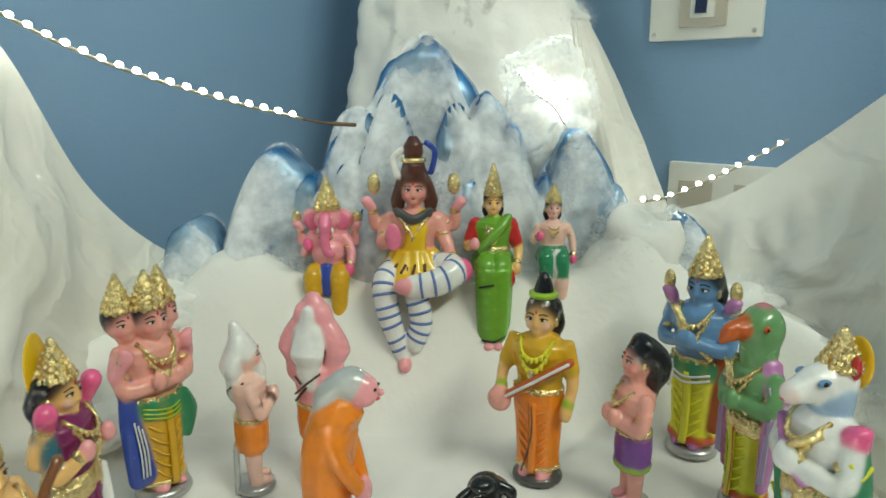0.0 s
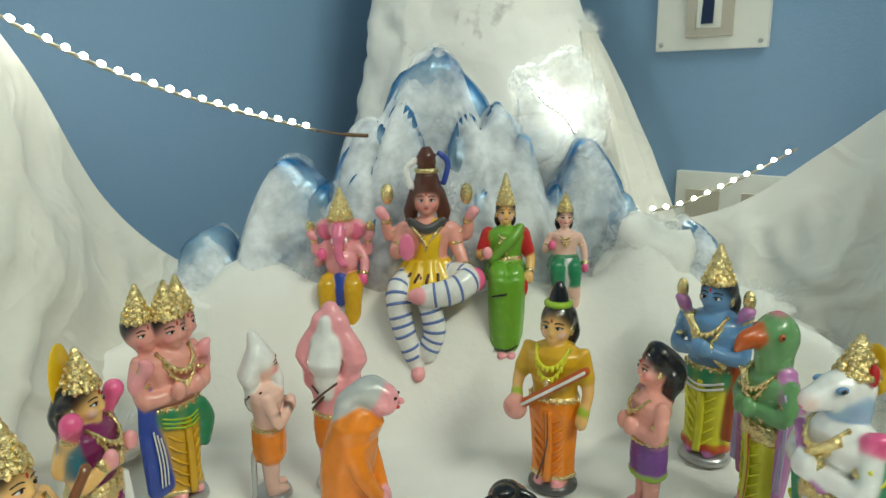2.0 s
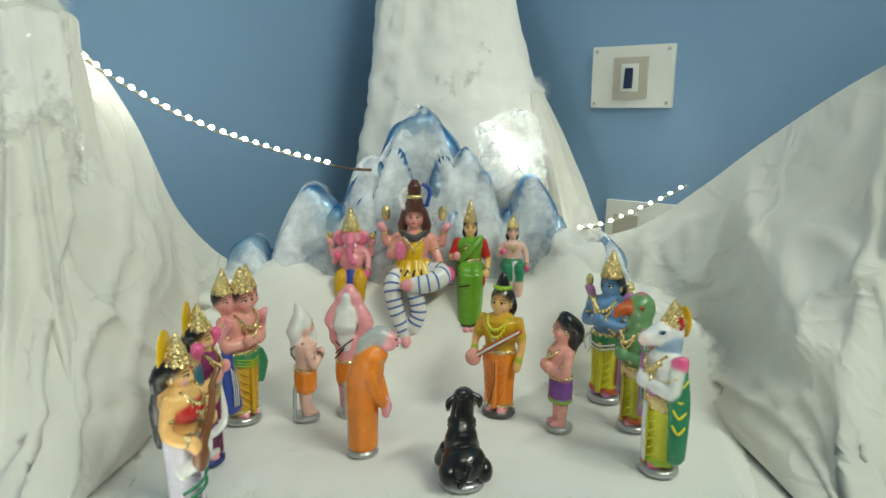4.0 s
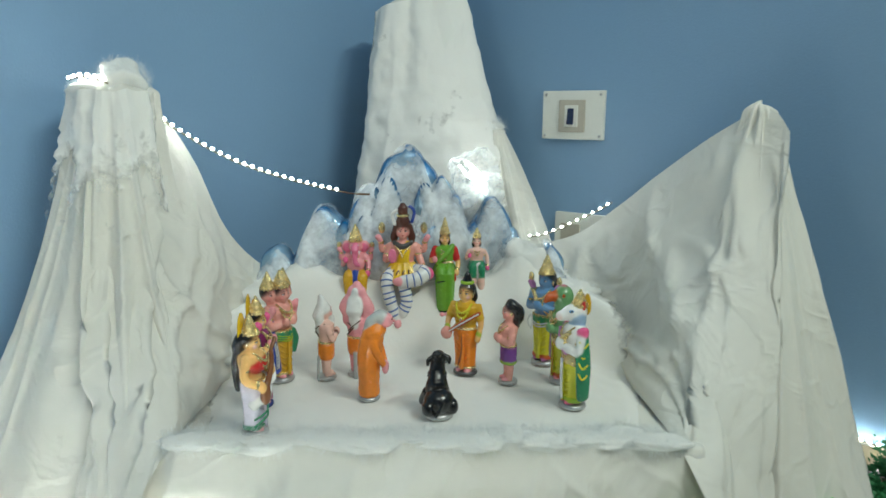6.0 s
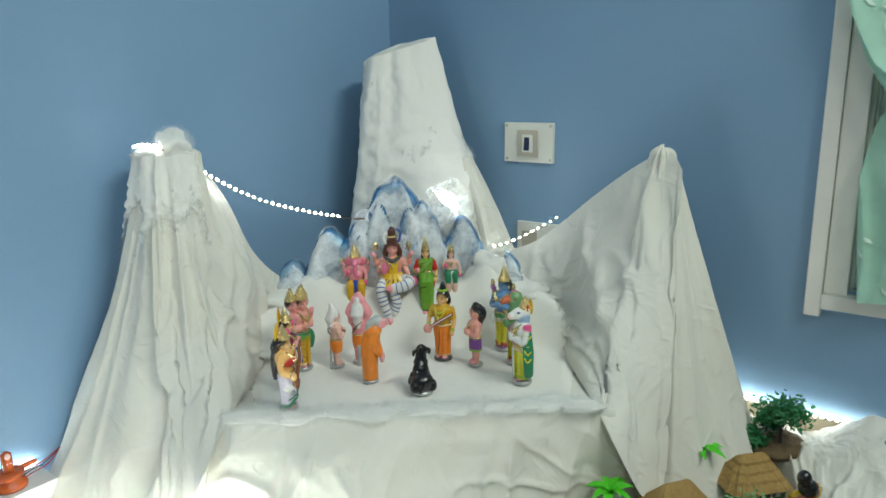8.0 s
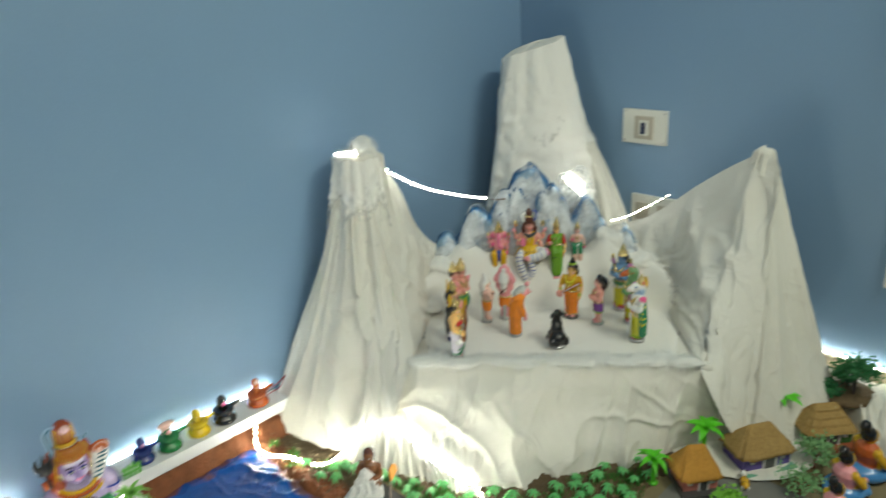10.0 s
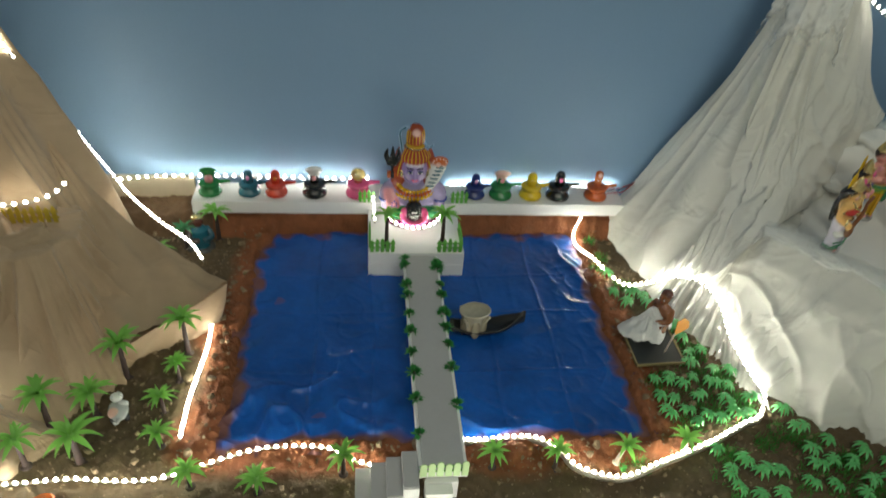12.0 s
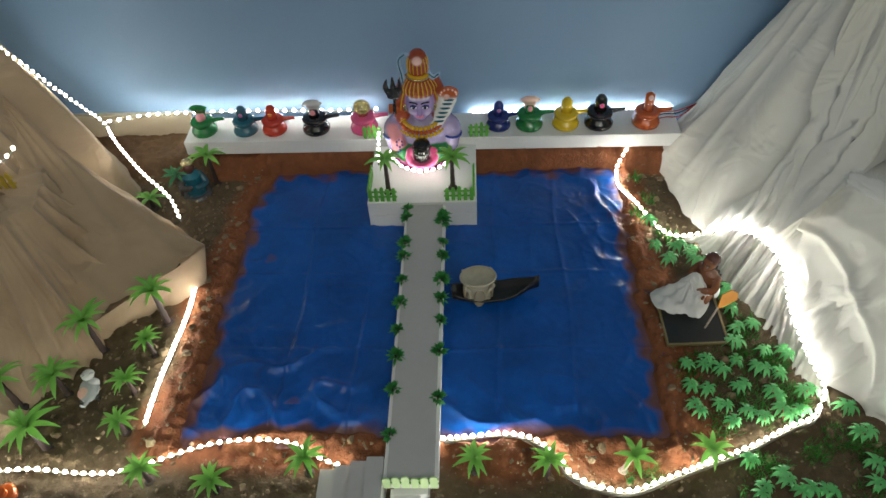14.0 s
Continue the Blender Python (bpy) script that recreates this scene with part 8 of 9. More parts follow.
# ---------------------------------------------------------------- washerman's corner
mat_ob = thing("framed_mat", pose(-1.276, -0.556, 0.020, 2, -2, 1), "flat dark rectangular mat with a dull gold border", "mat")
bm = bmesh.new()
box(bm, (0, 0, 0), (0.100, 0.112, 0.004), 0.001)
part("panel", bm, material("dark_mat", (0.018, 0.020, 0.018), 0.5, vary=0.3, scale=200), mat_ob, smooth=False)
GOLDB = material("dull_gold_edge", (0.24, 0.19, 0.08), 0.5, vary=0.2)
for x, y, sx, sy in ((0, 0.0575, 0.106, 0.004), (0, -0.0575, 0.106, 0.004), (0.0515, 0, 0.004, 0.111), (-0.0515, 0, 0.004, 0.111)):
    bm = bmesh.new()
    box(bm, (x, y, 0.0005), (sx, sy, 0.006), 0.0008)
    part("border", bm, GOLDB, mat_ob, smooth=False)
d = Doll()
d.skin = "umber"
d.ball((0, 0, 0.14), (0.22, 0.20, 0.13), "white", 14, 9)
d.turn([(0.15, 0.14), (0.14, 0.30), (0.17, 0.46), (0.14, 0.58), (0.06, 0.64)], "umber", sx=1.15, sy=0.8, seg=20, shift=lambda z: (0, -0.12 * z, 0))
d.ball((0, -0.10, 0.76), (0.10, 0.11, 0.12), "umber", 16, 11)
d.ball((0, -0.06, 0.82), (0.112, 0.11, 0.105), "brown", 16, 10)
d.face(0.755, -0.205, 1.3)
for s in (-1, 1):
    d.tube([(s * 0.17, -0.05, 0.54), (s * 0.22, -0.14, 0.38), (s * 0.06, -0.28, 0.34)], [0.06, 0.055, 0.045], "umber", 10)
    d.tube([(s * 0.12, -0.05, 0.14), (s * 0.20, -0.26, 0.22), (s * 0.14, -0.30, 0.02)], [0.09, 0.08, 0.05], "umber" if s > 0 else "white", 10)
d.done("washerman_doll", pose(-1.235, -0.492, 0.008, 0, 0, -60), 0.122, "crouching brown washerman doll in a white loincloth", "doll", "", 1.0, 5.0)
vs = []
n1, n2 = 60, 46
for j in range(n2):
    for i in range(n1):
        a, b = i / (n1 - 1), j / (n2 - 1)
        q = 2 * math.pi * a
        reach = b * (0.040 + 0.012 * math.cos(2 * q + 0.6) + 0.010 * nz(math.cos(q) * 1.5, math.sin(q) * 1.5, 3))
        x, y = reach * math.cos(q), reach * math.sin(q)
        z = 0.034 * (1 - b) ** 0.9 + 0.014 * b * (1 - b) * 3 * rid(math.cos(q) * 1.6, math.sin(q) * 1.6, b * 1.2) ** 2 + 0.006 * rid(x * 60, y * 60, 5) ** 2 + 0.002
        vs.append((x + 0.016 * (1 - b) , y + 0.012 * (1 - b), z + 0.045 * max(0, math.cos(q - 0.7)) ** 3 * b))
cl = mesh_object("crumpled_cloth", vs, grid_faces(n1, n2), material("white_net_cloth", (0.70, 0.71, 0.69), 0.8, vary=0.05, bump=0.3, bump_scale=120, trans=0.2))
cl.matrix_world = pose(-1.290, -0.526, 0.024, 0, 0, 10)
tagged(cl, "crumpled sheer white cloth heaped on the dark mat", "cloth")
flag = thing("orange_fan", pose(-1.240, -0.568, 0.012, 0, 0, 10), "orange paper fan on a short pale stick", "fan")
bm = bmesh.new()
tube(bm, [(-0.022, -0.012, 0.0), (0.0, 0.0, 0.05)], 0.0018, 8)
part("stick", bm, TRUNKW, flag)
bm = bmesh.new()
pts = [(0.0, 0.0, 0.045), (0.002, 0.004, 0.078), (0.022, 0.010, 0.080), (0.038, 0.012, 0.066), (0.042, 0.012, 0.048), (0.020, 0.006, 0.044)]
lo, hi = [bm.verts.new(p) for p in pts], [bm.verts.new((p[0], p[1] + 0.002, p[2])) for p in pts]
bm.faces.new(lo), bm.faces.new(hi[::-1])
for k in range(6):
    bm.faces.new((lo[k], hi[k], hi[(k + 1) % 6], lo[(k + 1) % 6]))
part("paper", bm, material("orange_paper", (0.62, 0.24, 0.02), 0.6, vary=0.2), flag, smooth=False)

# dark seated figures beside the ledge's end
d = Doll()
d.skin = "slate"
d.turn([(0.34, 0.0), (0.35, 0.05), (0.30, 0.10)], "slate", seg=20)
d.turn([(0.22, 0.08), (0.26, 0.25), (0.20, 0.45), (0.22, 0.60), (0.08, 0.70)], "tealglass", seg=20)
d.ball((0, -0.02, 0.82), (0.13, 0.13, 0.15), "brown", 14, 9)
d.ball((0, 0.03, 0.90), (0.15, 0.14, 0.12), "gold", 14, 9)
d.tube([(-0.2, 0, 0.58), (-0.28, -0.15, 0.40), (-0.1, -0.28, 0.42)], 0.07, "slate", 10)
d.tube([(0.2, 0, 0.58), (0.28, -0.15, 0.40), (0.1, -0.28, 0.42)], 0.07, "teal", 10)
d.done("forest_doll", soil_pose(-2.283, -0.178, 20), 0.095, "dark painted figurine half hidden among plastic plants", "doll", "", 1.0, 5.0)
# little pale animal among the palms
d = Doll()
d.skin = "grey"
d.ball((0, 0, 0.35), (0.28, 0.45, 0.25), "grey", 14, 9)
d.ball((0.1, 0.1, 0.42), (0.20, 0.22, 0.20), "pale", 12, 8)
d.ball((-0.1, -0.15, 0.40), (0.20, 0.18, 0.20), "white", 12, 8)
d.ball((0, -0.45, 0.58), (0.18, 0.2, 0.17), "white", 12, 8)
d.ball((0, -0.62, 0.54), (0.08, 0.07, 0.06), "pink", 10, 7)
for s in (-1, 1):
    d.ball((s * 0.13, -0.40, 0.76), (0.05, 0.03, 0.09), "grey", 8, 6)
    for y in (-0.25, 0.3):
        d.tube([(s * 0.17, y, 0.3), (s * 0.19, y, 0.0)], [0.10, 0.07], "slate", 8)
d.tube([(0, 0.4, 0.42), (0.1, 0.6, 0.5), (0.15, 0.62, 0.7)], [0.07, 0.05, 0.03], "grey", 8)
d.done("animal_figurine", soil_pose(-2.335, -0.695, 200) @ Matrix.Diagonal((1.25, 1.2, 0.6, 1)), 0.050, "small grey and white animal figurine on the soil", "figurine", "", 1.0, 5.0)
pot = Doll()
pot.skin = "rust"
pot.turn([(0.35, 0.0), (0.48, 0.12), (0.5, 0.3), (0.32, 0.5), (0.36, 0.58), (0.28, 0.56), (0.2, 0.4)], "rust", seg=24)
pot.done("clay_pot", soil_pose(-2.40, -0.885), 0.04, "small orange clay pot on the soil", "pot", "", 1.0, 5.0)

# ---------------------------------------------------------------- switch boards
sw = thing("switch_board", pose(-0.004, -0.512, 0.68), "square white switch board with one dark rocker switch", "switch board")
bm = bmesh.new()
box(bm, (0, 0, 0), (0.012, 0.158, 0.112), 0.003)
part("cover_plate", bm, WHITEPL, sw, smooth=False)
bm = bmesh.new()
box(bm, (-0.008, 0.0, -0.002), (0.006, 0.066, 0.074), 0.002)
part("surround", bm, BEIGEPL, sw, "beige inner frame", smooth=False)
bm = bmesh.new()
box(bm, (-0.0105, 0.0, -0.002), (0.005, 0.034, 0.050), 0.0015)
part("switch_body", bm, WHITEPL, sw, smooth=False)
bm = bmesh.new()
box(bm, (-0.0135, 0.001, -0.003), (0.004, 0.016, 0.037), 0.001, Matrix.Rotation(0.12, 3, "Y"))
part("rocker", bm, material("dark_blue_rocker", (0.012, 0.02, 0.06), 0.3), sw, "dark blue rocker", smooth=False)
for y in (-0.070, 0.070):
    for z in (-0.047, 0.047):
        bm = bmesh.new()
        lathe(bm, [(0.0035, 0), (0.003, 0.002), (0.001, 0.003)], (0, 0, 0), seg=10, rot=Matrix.Rotation(-math.pi / 2, 3, "Y"))
        bmesh.ops.translate(bm, verts=bm.verts[:], vec=(-0.006, y, z))
        part("screw", bm, P["silver"], sw)
sw2 = thing("socket_board", pose(-0.004, -0.560, 0.395), "white socket board half hidden behind the cloth", "switch board")
bm = bmesh.new()
box(bm, (0, 0, 0), (0.014, 0.165, 0.112), 0.003)
part("cover_plate", bm, WHITEPL, sw2, smooth=False)
for y in (-0.04, 0.04):
    bm = bmesh.new()
    box(bm, (-0.008, y, 0.0), (0.004, 0.05, 0.06), 0.001)
    part("socket", bm, BEIGEPL, sw2, smooth=False)

# ---------------------------------------------------------------- window and curtain
win = thing("window_1", pose(0.0, W_Y0, W_Z0), "white painted window frame set in the blue wall", "window", kind="structure")
WW, WH = W_Y0 - W_Y1, W_Z1 - W_Z0
for nm, c, s in (("jamb", (-0.004, 0.030, WH / 2), (0.034, 0.034, WH + 0.13)), ("jamb", (-0.004, -WW - 0.030, WH / 2), (0.034, 0.034, WH + 0.13)),
                 ("head", (-0.004, -WW / 2, WH + 0.046), (0.034, WW + 0.026, 0.034)), ("sill", (-0.004, -WW / 2, -0.028), (0.040, WW + 0.026, 0.034)),
                 ("reveal", (0.030, -0.012, WH / 2), (0.080, 0.048, WH + 0.02)), ("stop", (0.045, -0.040, WH / 2), (0.05, 0.009, WH)), ("stop", (0.052, -0.047, WH / 2), (0.035, 0.006, WH)),
                 ("track", (0.012, -WW / 2, -0.004), (0.014, WW - 0.02, 0.010)), ("track", (0.040, -WW / 2, -0.002), (0.012, WW - 0.02, 0.012)), ("reveal", (0.03, -WW / 2, -0.012), (0.08, WW, 0.010)),
                 ("sash", (0.08, -0.06, WH / 2), (0.035, 0.03, WH - 0.02)), ("sash", (0.08, -WW / 2, WH / 2), (0.035, 0.06, WH - 0.02)), ("sash", (0.08, -WW / 2, 0.05), (0.035, WW - 0.1, 0.05))):
    bm = bmesh.new()
    box(bm, c, s, 0.004)
    part(nm, bm, FRAMEW, win, smooth=False)
bm = bmesh.new()
box(bm, (0.085, -WW / 2, WH / 2), (0.004, WW - 0.05, WH - 0.05))
glass = part("pane", bm, material("dark_glass", (0.02, 0.025, 0.03), 0.06, vary=0.05, spec=0.6), win, "dark glass pane", smooth=False)
CURT = material("mint_curtain", (0.39, 0.66, 0.54), 0.75, vary=0.06, scale=60, second=(0.43, 0.70, 0.58), second_scale=12, trans=0.25, sheen=0.2)
curtain = thing("curtain", pose(-0.02, -1.36, 0.36), "mint green curtain tied in a knot with pale sprigs", "curtain")


def curtain_sheet(name, z0, z1, left, right, relief):
    """A hanging sheet; gives its surface as a function of two shares."""
    def at(a, t):
        y = lerp_table(left, t) + (lerp_table(right, t) - lerp_table(left, t)) * a
        return Vector((-0.012 - relief(a, t), y, z0 + (z1 - z0) * t))
    nu_, nv_ = 110, 70
    mesh_object(name, [at(i / (nu_ - 1), j / (nv_ - 1)) for j in range(nv_) for i in range(nu_)], grid_faces(nu_, nv_), CURT, curtain)
    return at


def lower_relief(a, t):
    w = 0.25 * nz(a * 2, t * 1.5, 2)
    return 0.028 * rid(a * 2.6 + w, t * 0.35, 4) ** 1.5 + 0.012 * rid(a * 6 + w, t * 0.8, 9) ** 3 + 0.005 * nz(a * 10, t * 7, 3) + 0.014 * max(0, t - 0.85) / 0.15


def upper_relief(a, t):
    s = a * (0.35 + t)                          # folds gather towards the knot
    return 0.026 * rid(s * 3.2, t * 0.4, 14) ** 1.6 + 0.012 * rid(s * 8, t * 0.9, 19) ** 3 + 0.005 * nz(a * 10, t * 9, 5) + 0.03 * max(0, 0.12 - t) / 0.12


lower = curtain_sheet("lower_cloth", 0.010, 0.435, [(0, -0.003), (0.2, 0.008), (0.45, 0.018), (0.65, 0.022), (0.82, 0.012), (0.93, 0.0), (1, -0.03)], [(0, -0.42), (1, -0.40)], lower_relief)
upper = curtain_sheet("upper_cloth", 0.435, 1.30, [(0, -0.065), (0.03, -0.045), (0.09, 0.020), (0.20, 0.068), (0.33, 0.104), (0.6, 0.12), (1, 0.12)], [(0, -0.42), (1, -0.50)], upper_relief)
bm = bmesh.new()                                # the twisted edge tucked into the knot
tube(bm, smooth_path([(-0.030, 0.055, 0.60), (-0.038, 0.022, 0.52), (-0.046, -0.020, 0.468), (-0.052, -0.050, 0.440), (-0.050, -0.075, 0.432), (-0.035, -0.10, 0.440)], 6),
     [0.004 + 0.0006 * i for i in range(18)] + [0.015 - 0.0006 * i for i in range(13)], 12, 0, (1.0, 1.5))
for v in bm.verts:
    v.co += Vector((nz(v.co.y * 60, v.co.z * 60, 1), nz(v.co.y * 60, v.co.z * 60, 2), nz(v.co.y * 60, v.co.z * 60, 3))) * 0.005
part("knot", bm, CURT, curtain)
SPRIG = material("pale_sprig", (0.64, 0.82, 0.73), 0.6, vary=0.05)
rn = random.Random(12)
bm = bmesh.new()


def blade(at, a, t, da, dt, wide):
    q = [(0, 0), (0.5, wide), (1, 0), (0.5, -wide)]
    pts_ = [at(min(1, max(0, a + da * k_ - dt * w_ * 0.9)), min(1, max(0, t + dt * k_ + da * w_ * 0.9))) + Vector((-0.0025, 0, 0)) for k_, w_ in q]
    bm.faces.new([bm.verts.new(p_) for p_ in pts_])


for at, n_, ka, kt in ((lower, 26, 1.0, 1.0), (upper, 34, 0.9, 0.5)):
    for _ in range(n_):
        a, t, h_ = rn.uniform(0.06, 0.92), rn.uniform(0.06, 0.9), rn.uniform(0, 6.28)
        for k in range(7):                      # a curved stem of short strokes, leaves to both sides
            da, dt = 0.035 * math.cos(h_) * ka, 0.035 * math.sin(h_) * kt
            blade(at, a, t, da, dt, 0.06)
            if k % 2:
                q_ = h_ + rn.choice((-1, 1)) * 1.0
                blade(at, a, t, 0.055 * math.cos(q_) * ka, 0.055 * math.sin(q_) * kt, 0.22)
            a, t, h_ = a + da, t + dt, h_ + 0.38
part("sprig_print", bm, SPRIG, curtain, "pale leaf sprigs printed on the cloth", smooth=False)["kind"] = "stuff"
light_string("lit white bead string along the wall under the window", [(-0.015, -1.10, 0.070), (-0.015, -1.186, 0.068), (-0.015, -1.265, 0.062), (-0.015, -1.33, 0.064), (-0.02, -1.41, 0.067)], lamp=LED_SOFT)

# ---------------------------------------------------------------- village corner
def hut(m, w, dpt, h, roof_h, over, wall_mat, roof_mat, label, plinth_mat, stepped=False, plinth=0.012):
    """A small clay hut: walls, plinth, hipped thatch, door and two windows in its front (-y)."""
    ob = thing("hut", m, label, "hut", "huts of the toy village")
    bm = bmesh.new()
    box(bm, (0, -0.006, plinth / 2), (w + 0.02, dpt + 0.03, plinth), 0.002)
    part("plinth", bm, plinth_mat, ob, smooth=False)
    bm = bmesh.new()
    box(bm, (0, 0, plinth + h / 2), (w, dpt, h), 0.002)
    wall = part("wall", bm, wall_mat, ob, smooth=False)
    bm = bmesh.new()
    box(bm, (0.006, -dpt / 2 - 0.001, plinth + h * 0.42), (w * 0.20, 0.004, h * 0.84), 0.0008)
    part("door", bm, P["slate"], wall, smooth=False)
    for sx in (-1, 1):
        bm = bmesh.new()
        box(bm, (0.006 + sx * w * 0.13, -dpt / 2 - 0.002, plinth + h * 0.42), (w * 0.035, 0.004, h * 0.86))
        part("door_post", bm, P["white"], wall, smooth=False)
        bm = bmesh.new()
        q = [(-0.006, 0), (0.006, 0), (0.004, 0.010), (-0.004, 0.010)]
        lo = [bm.verts.new((sx * w * 0.32 + a, -dpt / 2 - 0.003, plinth + h * 0.42 + b)) for a, b in q]
        hi = [bm.verts.new((sx * w * 0.32 + a, -dpt / 2 + 0.001, plinth + h * 0.42 + b)) for a, b in q]
        bm.faces.new(lo), bm.faces.new(hi[::-1])
        for k in range(4):
            bm.faces.new((lo[k], hi[k], hi[(k + 1) % 4], lo[(k + 1) % 4]))
        part("window", bm, P["white"], wall, smooth=False)
    bm = bmesh.new()
    z0 = plinth + h
    levels = 4 if stepped else 9
    prev = None
    n = 64
    for lv in range(levels + 1):
        for drop in ((0.0, 0.30) if stepped and lv < levels else (0.0,)):
            t = (lv + drop) / levels if not drop else (lv + 0.02) / levels
            sx_, sy_ = (w / 2 + over) * (1 - 0.62 * t) * (0.94 if drop else 1), (dpt / 2 + over) * (1 - 0.93 * t) * (0.94 if drop else 1)
            z = z0 - 0.010 + (roof_h + 0.010) * t + (0.006 if drop else 0)
            ring = []
            for k in range(n):
                a = 2 * math.pi * (k + 0.5) / n
                ca, sa = math.cos(a), math.sin(a)
                e = 0.35
                x = sx_ * math.copysign(abs(ca) ** e, ca)
                y = sy_ * math.copysign(abs(sa) ** e, sa)
                j = 1 + 0.03 * math.sin(k * 7.3) + 0.02 * math.sin(k * 3.1 + lv)
                ring.append(bm.verts.new((x * j, y * j, z + 0.0012 * math.sin(k * 5.7))))
            if prev:
                for k in range(n):
                    bm.faces.new((prev[k], prev[(k + 1) % n], ring[(k + 1) % n], ring[k]))
            else:
                bm.faces.new(ring[::-1])
            prev = ring
    bm.faces.new(prev)
    part("roof", bm, roof_mat, ob, "thatched straw roof", smooth=not stepped)
    return ob


PURPLE = material("purple_clay_wall", (0.13, 0.09, 0.36), 0.6, vary=0.1)
GREENW = material("green_clay_wall", (0.04, 0.16, 0.04), 0.6, vary=0.15)
PINKW = material("salmon_clay_wall", (0.62, 0.20, 0.16), 0.6, vary=0.1)
SEAG = material("sea_green_plinth", (0.14, 0.38, 0.26), 0.6, vary=0.1)
BRICKP = material("red_brown_plinth", (0.30, 0.08, 0.03), 0.6, vary=0.15)
ORANGER = material("orange_straw", (0.50, 0.24, 0.04), 0.9, vary=0.2, scale=120, bump=0.6, bump_scale=150)
hut(pose(-0.540, -1.145, -0.009, 0, 0, -33), 0.128, 0.085, 0.048, 0.050, 0.015, PURPLE, THATCH, "purple walled toy hut with a straw thatched roof", SEAG)
hut(pose(-0.345, -1.236, -0.009, 0, 0, -42), 0.112, 0.080, 0.045, 0.050, 0.014, GREENW, THATCH, "green walled toy hut with a stepped thatched roof", BRICKP, True)
hut(pose(-0.715, -1.066, -0.009, 0, 0, -40), 0.082, 0.078, 0.042, 0.056, 0.013, PINKW, ORANGER, "salmon pink toy hut with an orange straw roof", P["slate"])


def villager(m, sari, blouse, label, h, seed):
    d = Doll(0.014)
    d.skin = "ochre"
    d.ball((0, -0.05, 0.14), (0.32, 0.36, 0.17), sari, 18, 12)
    d.tube([(-0.2, -0.3, 0.12), (0.0, -0.42, 0.10), (0.2, -0.3, 0.12)], 0.08, sari, 10)
    d.turn([(0.20, 0.16), (0.17, 0.32), (0.20, 0.46), (0.16, 0.56), (0.06, 0.62)], blouse, sx=1.1, sy=0.8, seg=20)
    d.tube([(0.16, 0.02, 0.56), (0.0, -0.19, 0.40), (-0.18, -0.05, 0.24)], 0.05, "yellow", 8, (1, 1.5))
    d.ball((0, -0.02, 0.72), (0.105, 0.11, 0.12), "ochre", 16, 11)
    d.ball((0, 0.03, 0.755), (0.118, 0.11, 0.112), "black", 16, 10)
    d.ball((0, 0.10, 0.90), (0.085, 0.08, 0.10), "black", 14, 9)
    d.face(0.715, -0.125, 1.35)
    for s in (-1, 1):
        d.tube([(s * 0.20, 0.0, 0.52), (s * 0.27, -0.12, 0.34), (s * 0.10, -0.32, 0.28)], [0.065, 0.06, 0.045], "ochre", 10)
        d.ball((s * 0.12, -0.33, 0.28), 0.05, "pink", 8, 6)
    return d.done("village_woman_doll", m, h, label, "doll", "village dolls", 1.0, 5.0)


villager(pose(-0.432, -1.357, -0.009, 0, 0, 55), "dress", "rust", "seated village woman doll in orange and blue", 0.158, 1)
villager(pose(-0.535, -1.340, -0.009, 0, 0, 62), "dress", "pink", "seated village woman doll in pink with a white scarf", 0.138, 2)
villager(pose(-0.645, -1.352, -0.009, 0, 0, 55), "royal", "pink", "seated village woman doll in pink and dark blue", 0.128, 3)
d = Doll()
d.skin = "rust"
d.turn([(0.30, 0.0), (0.42, 0.12), (0.50, 0.32), (0.52, 0.40), (0.46, 0.40), (0.38, 0.20), (0.1, 0.12)], "brown", seg=26)
for a in (0, 90, 180, 270):
    q = math.radians(a + 45)
    d.tube([(0.48 * math.cos(q), 0.48 * math.sin(q), 0.36), (0.54 * math.cos(q), 0.54 * math.sin(q), 0.56)], [0.08, 0.03], "brown", 8)
d.done("clay_stove", pose(-0.452, -1.492, -0.009), 0.062, "small brown clay stove bowl on the mat", "stove", "", 1.0, 5.0)
d = Doll()
d.skin = "ochre"
d.ball((0, 0, 0.40), (0.24, 0.50, 0.24), "ochre", 14, 9)
d.ball((0, -0.52, 0.62), (0.19, 0.19, 0.18), "white", 12, 8)
for s in (-1, 1):
    d.ball((s * 0.12, -0.5, 0.82), (0.05, 0.03, 0.09), "brown", 8, 6)
    for y in (-0.32, 0.34):
        d.tube([(s * 0.15, y, 0.32), (s * 0.16, y - 0.05, 0.0)], [0.09, 0.06], "white", 8)
    for y in (-0.2, 0.0, 0.2):
        d.tube([(s * 0.05, y, 0.63), (s * 0.22, y, 0.48), (s * 0.24, y, 0.36)], 0.02, "brown", 6)
d.done("cat_figurine", pose(-0.655, -1.165, -0.009, 0, 0, 120), 0.042, "small striped ginger and white cat figurine", "figurine", "", 1.0, 5.0)


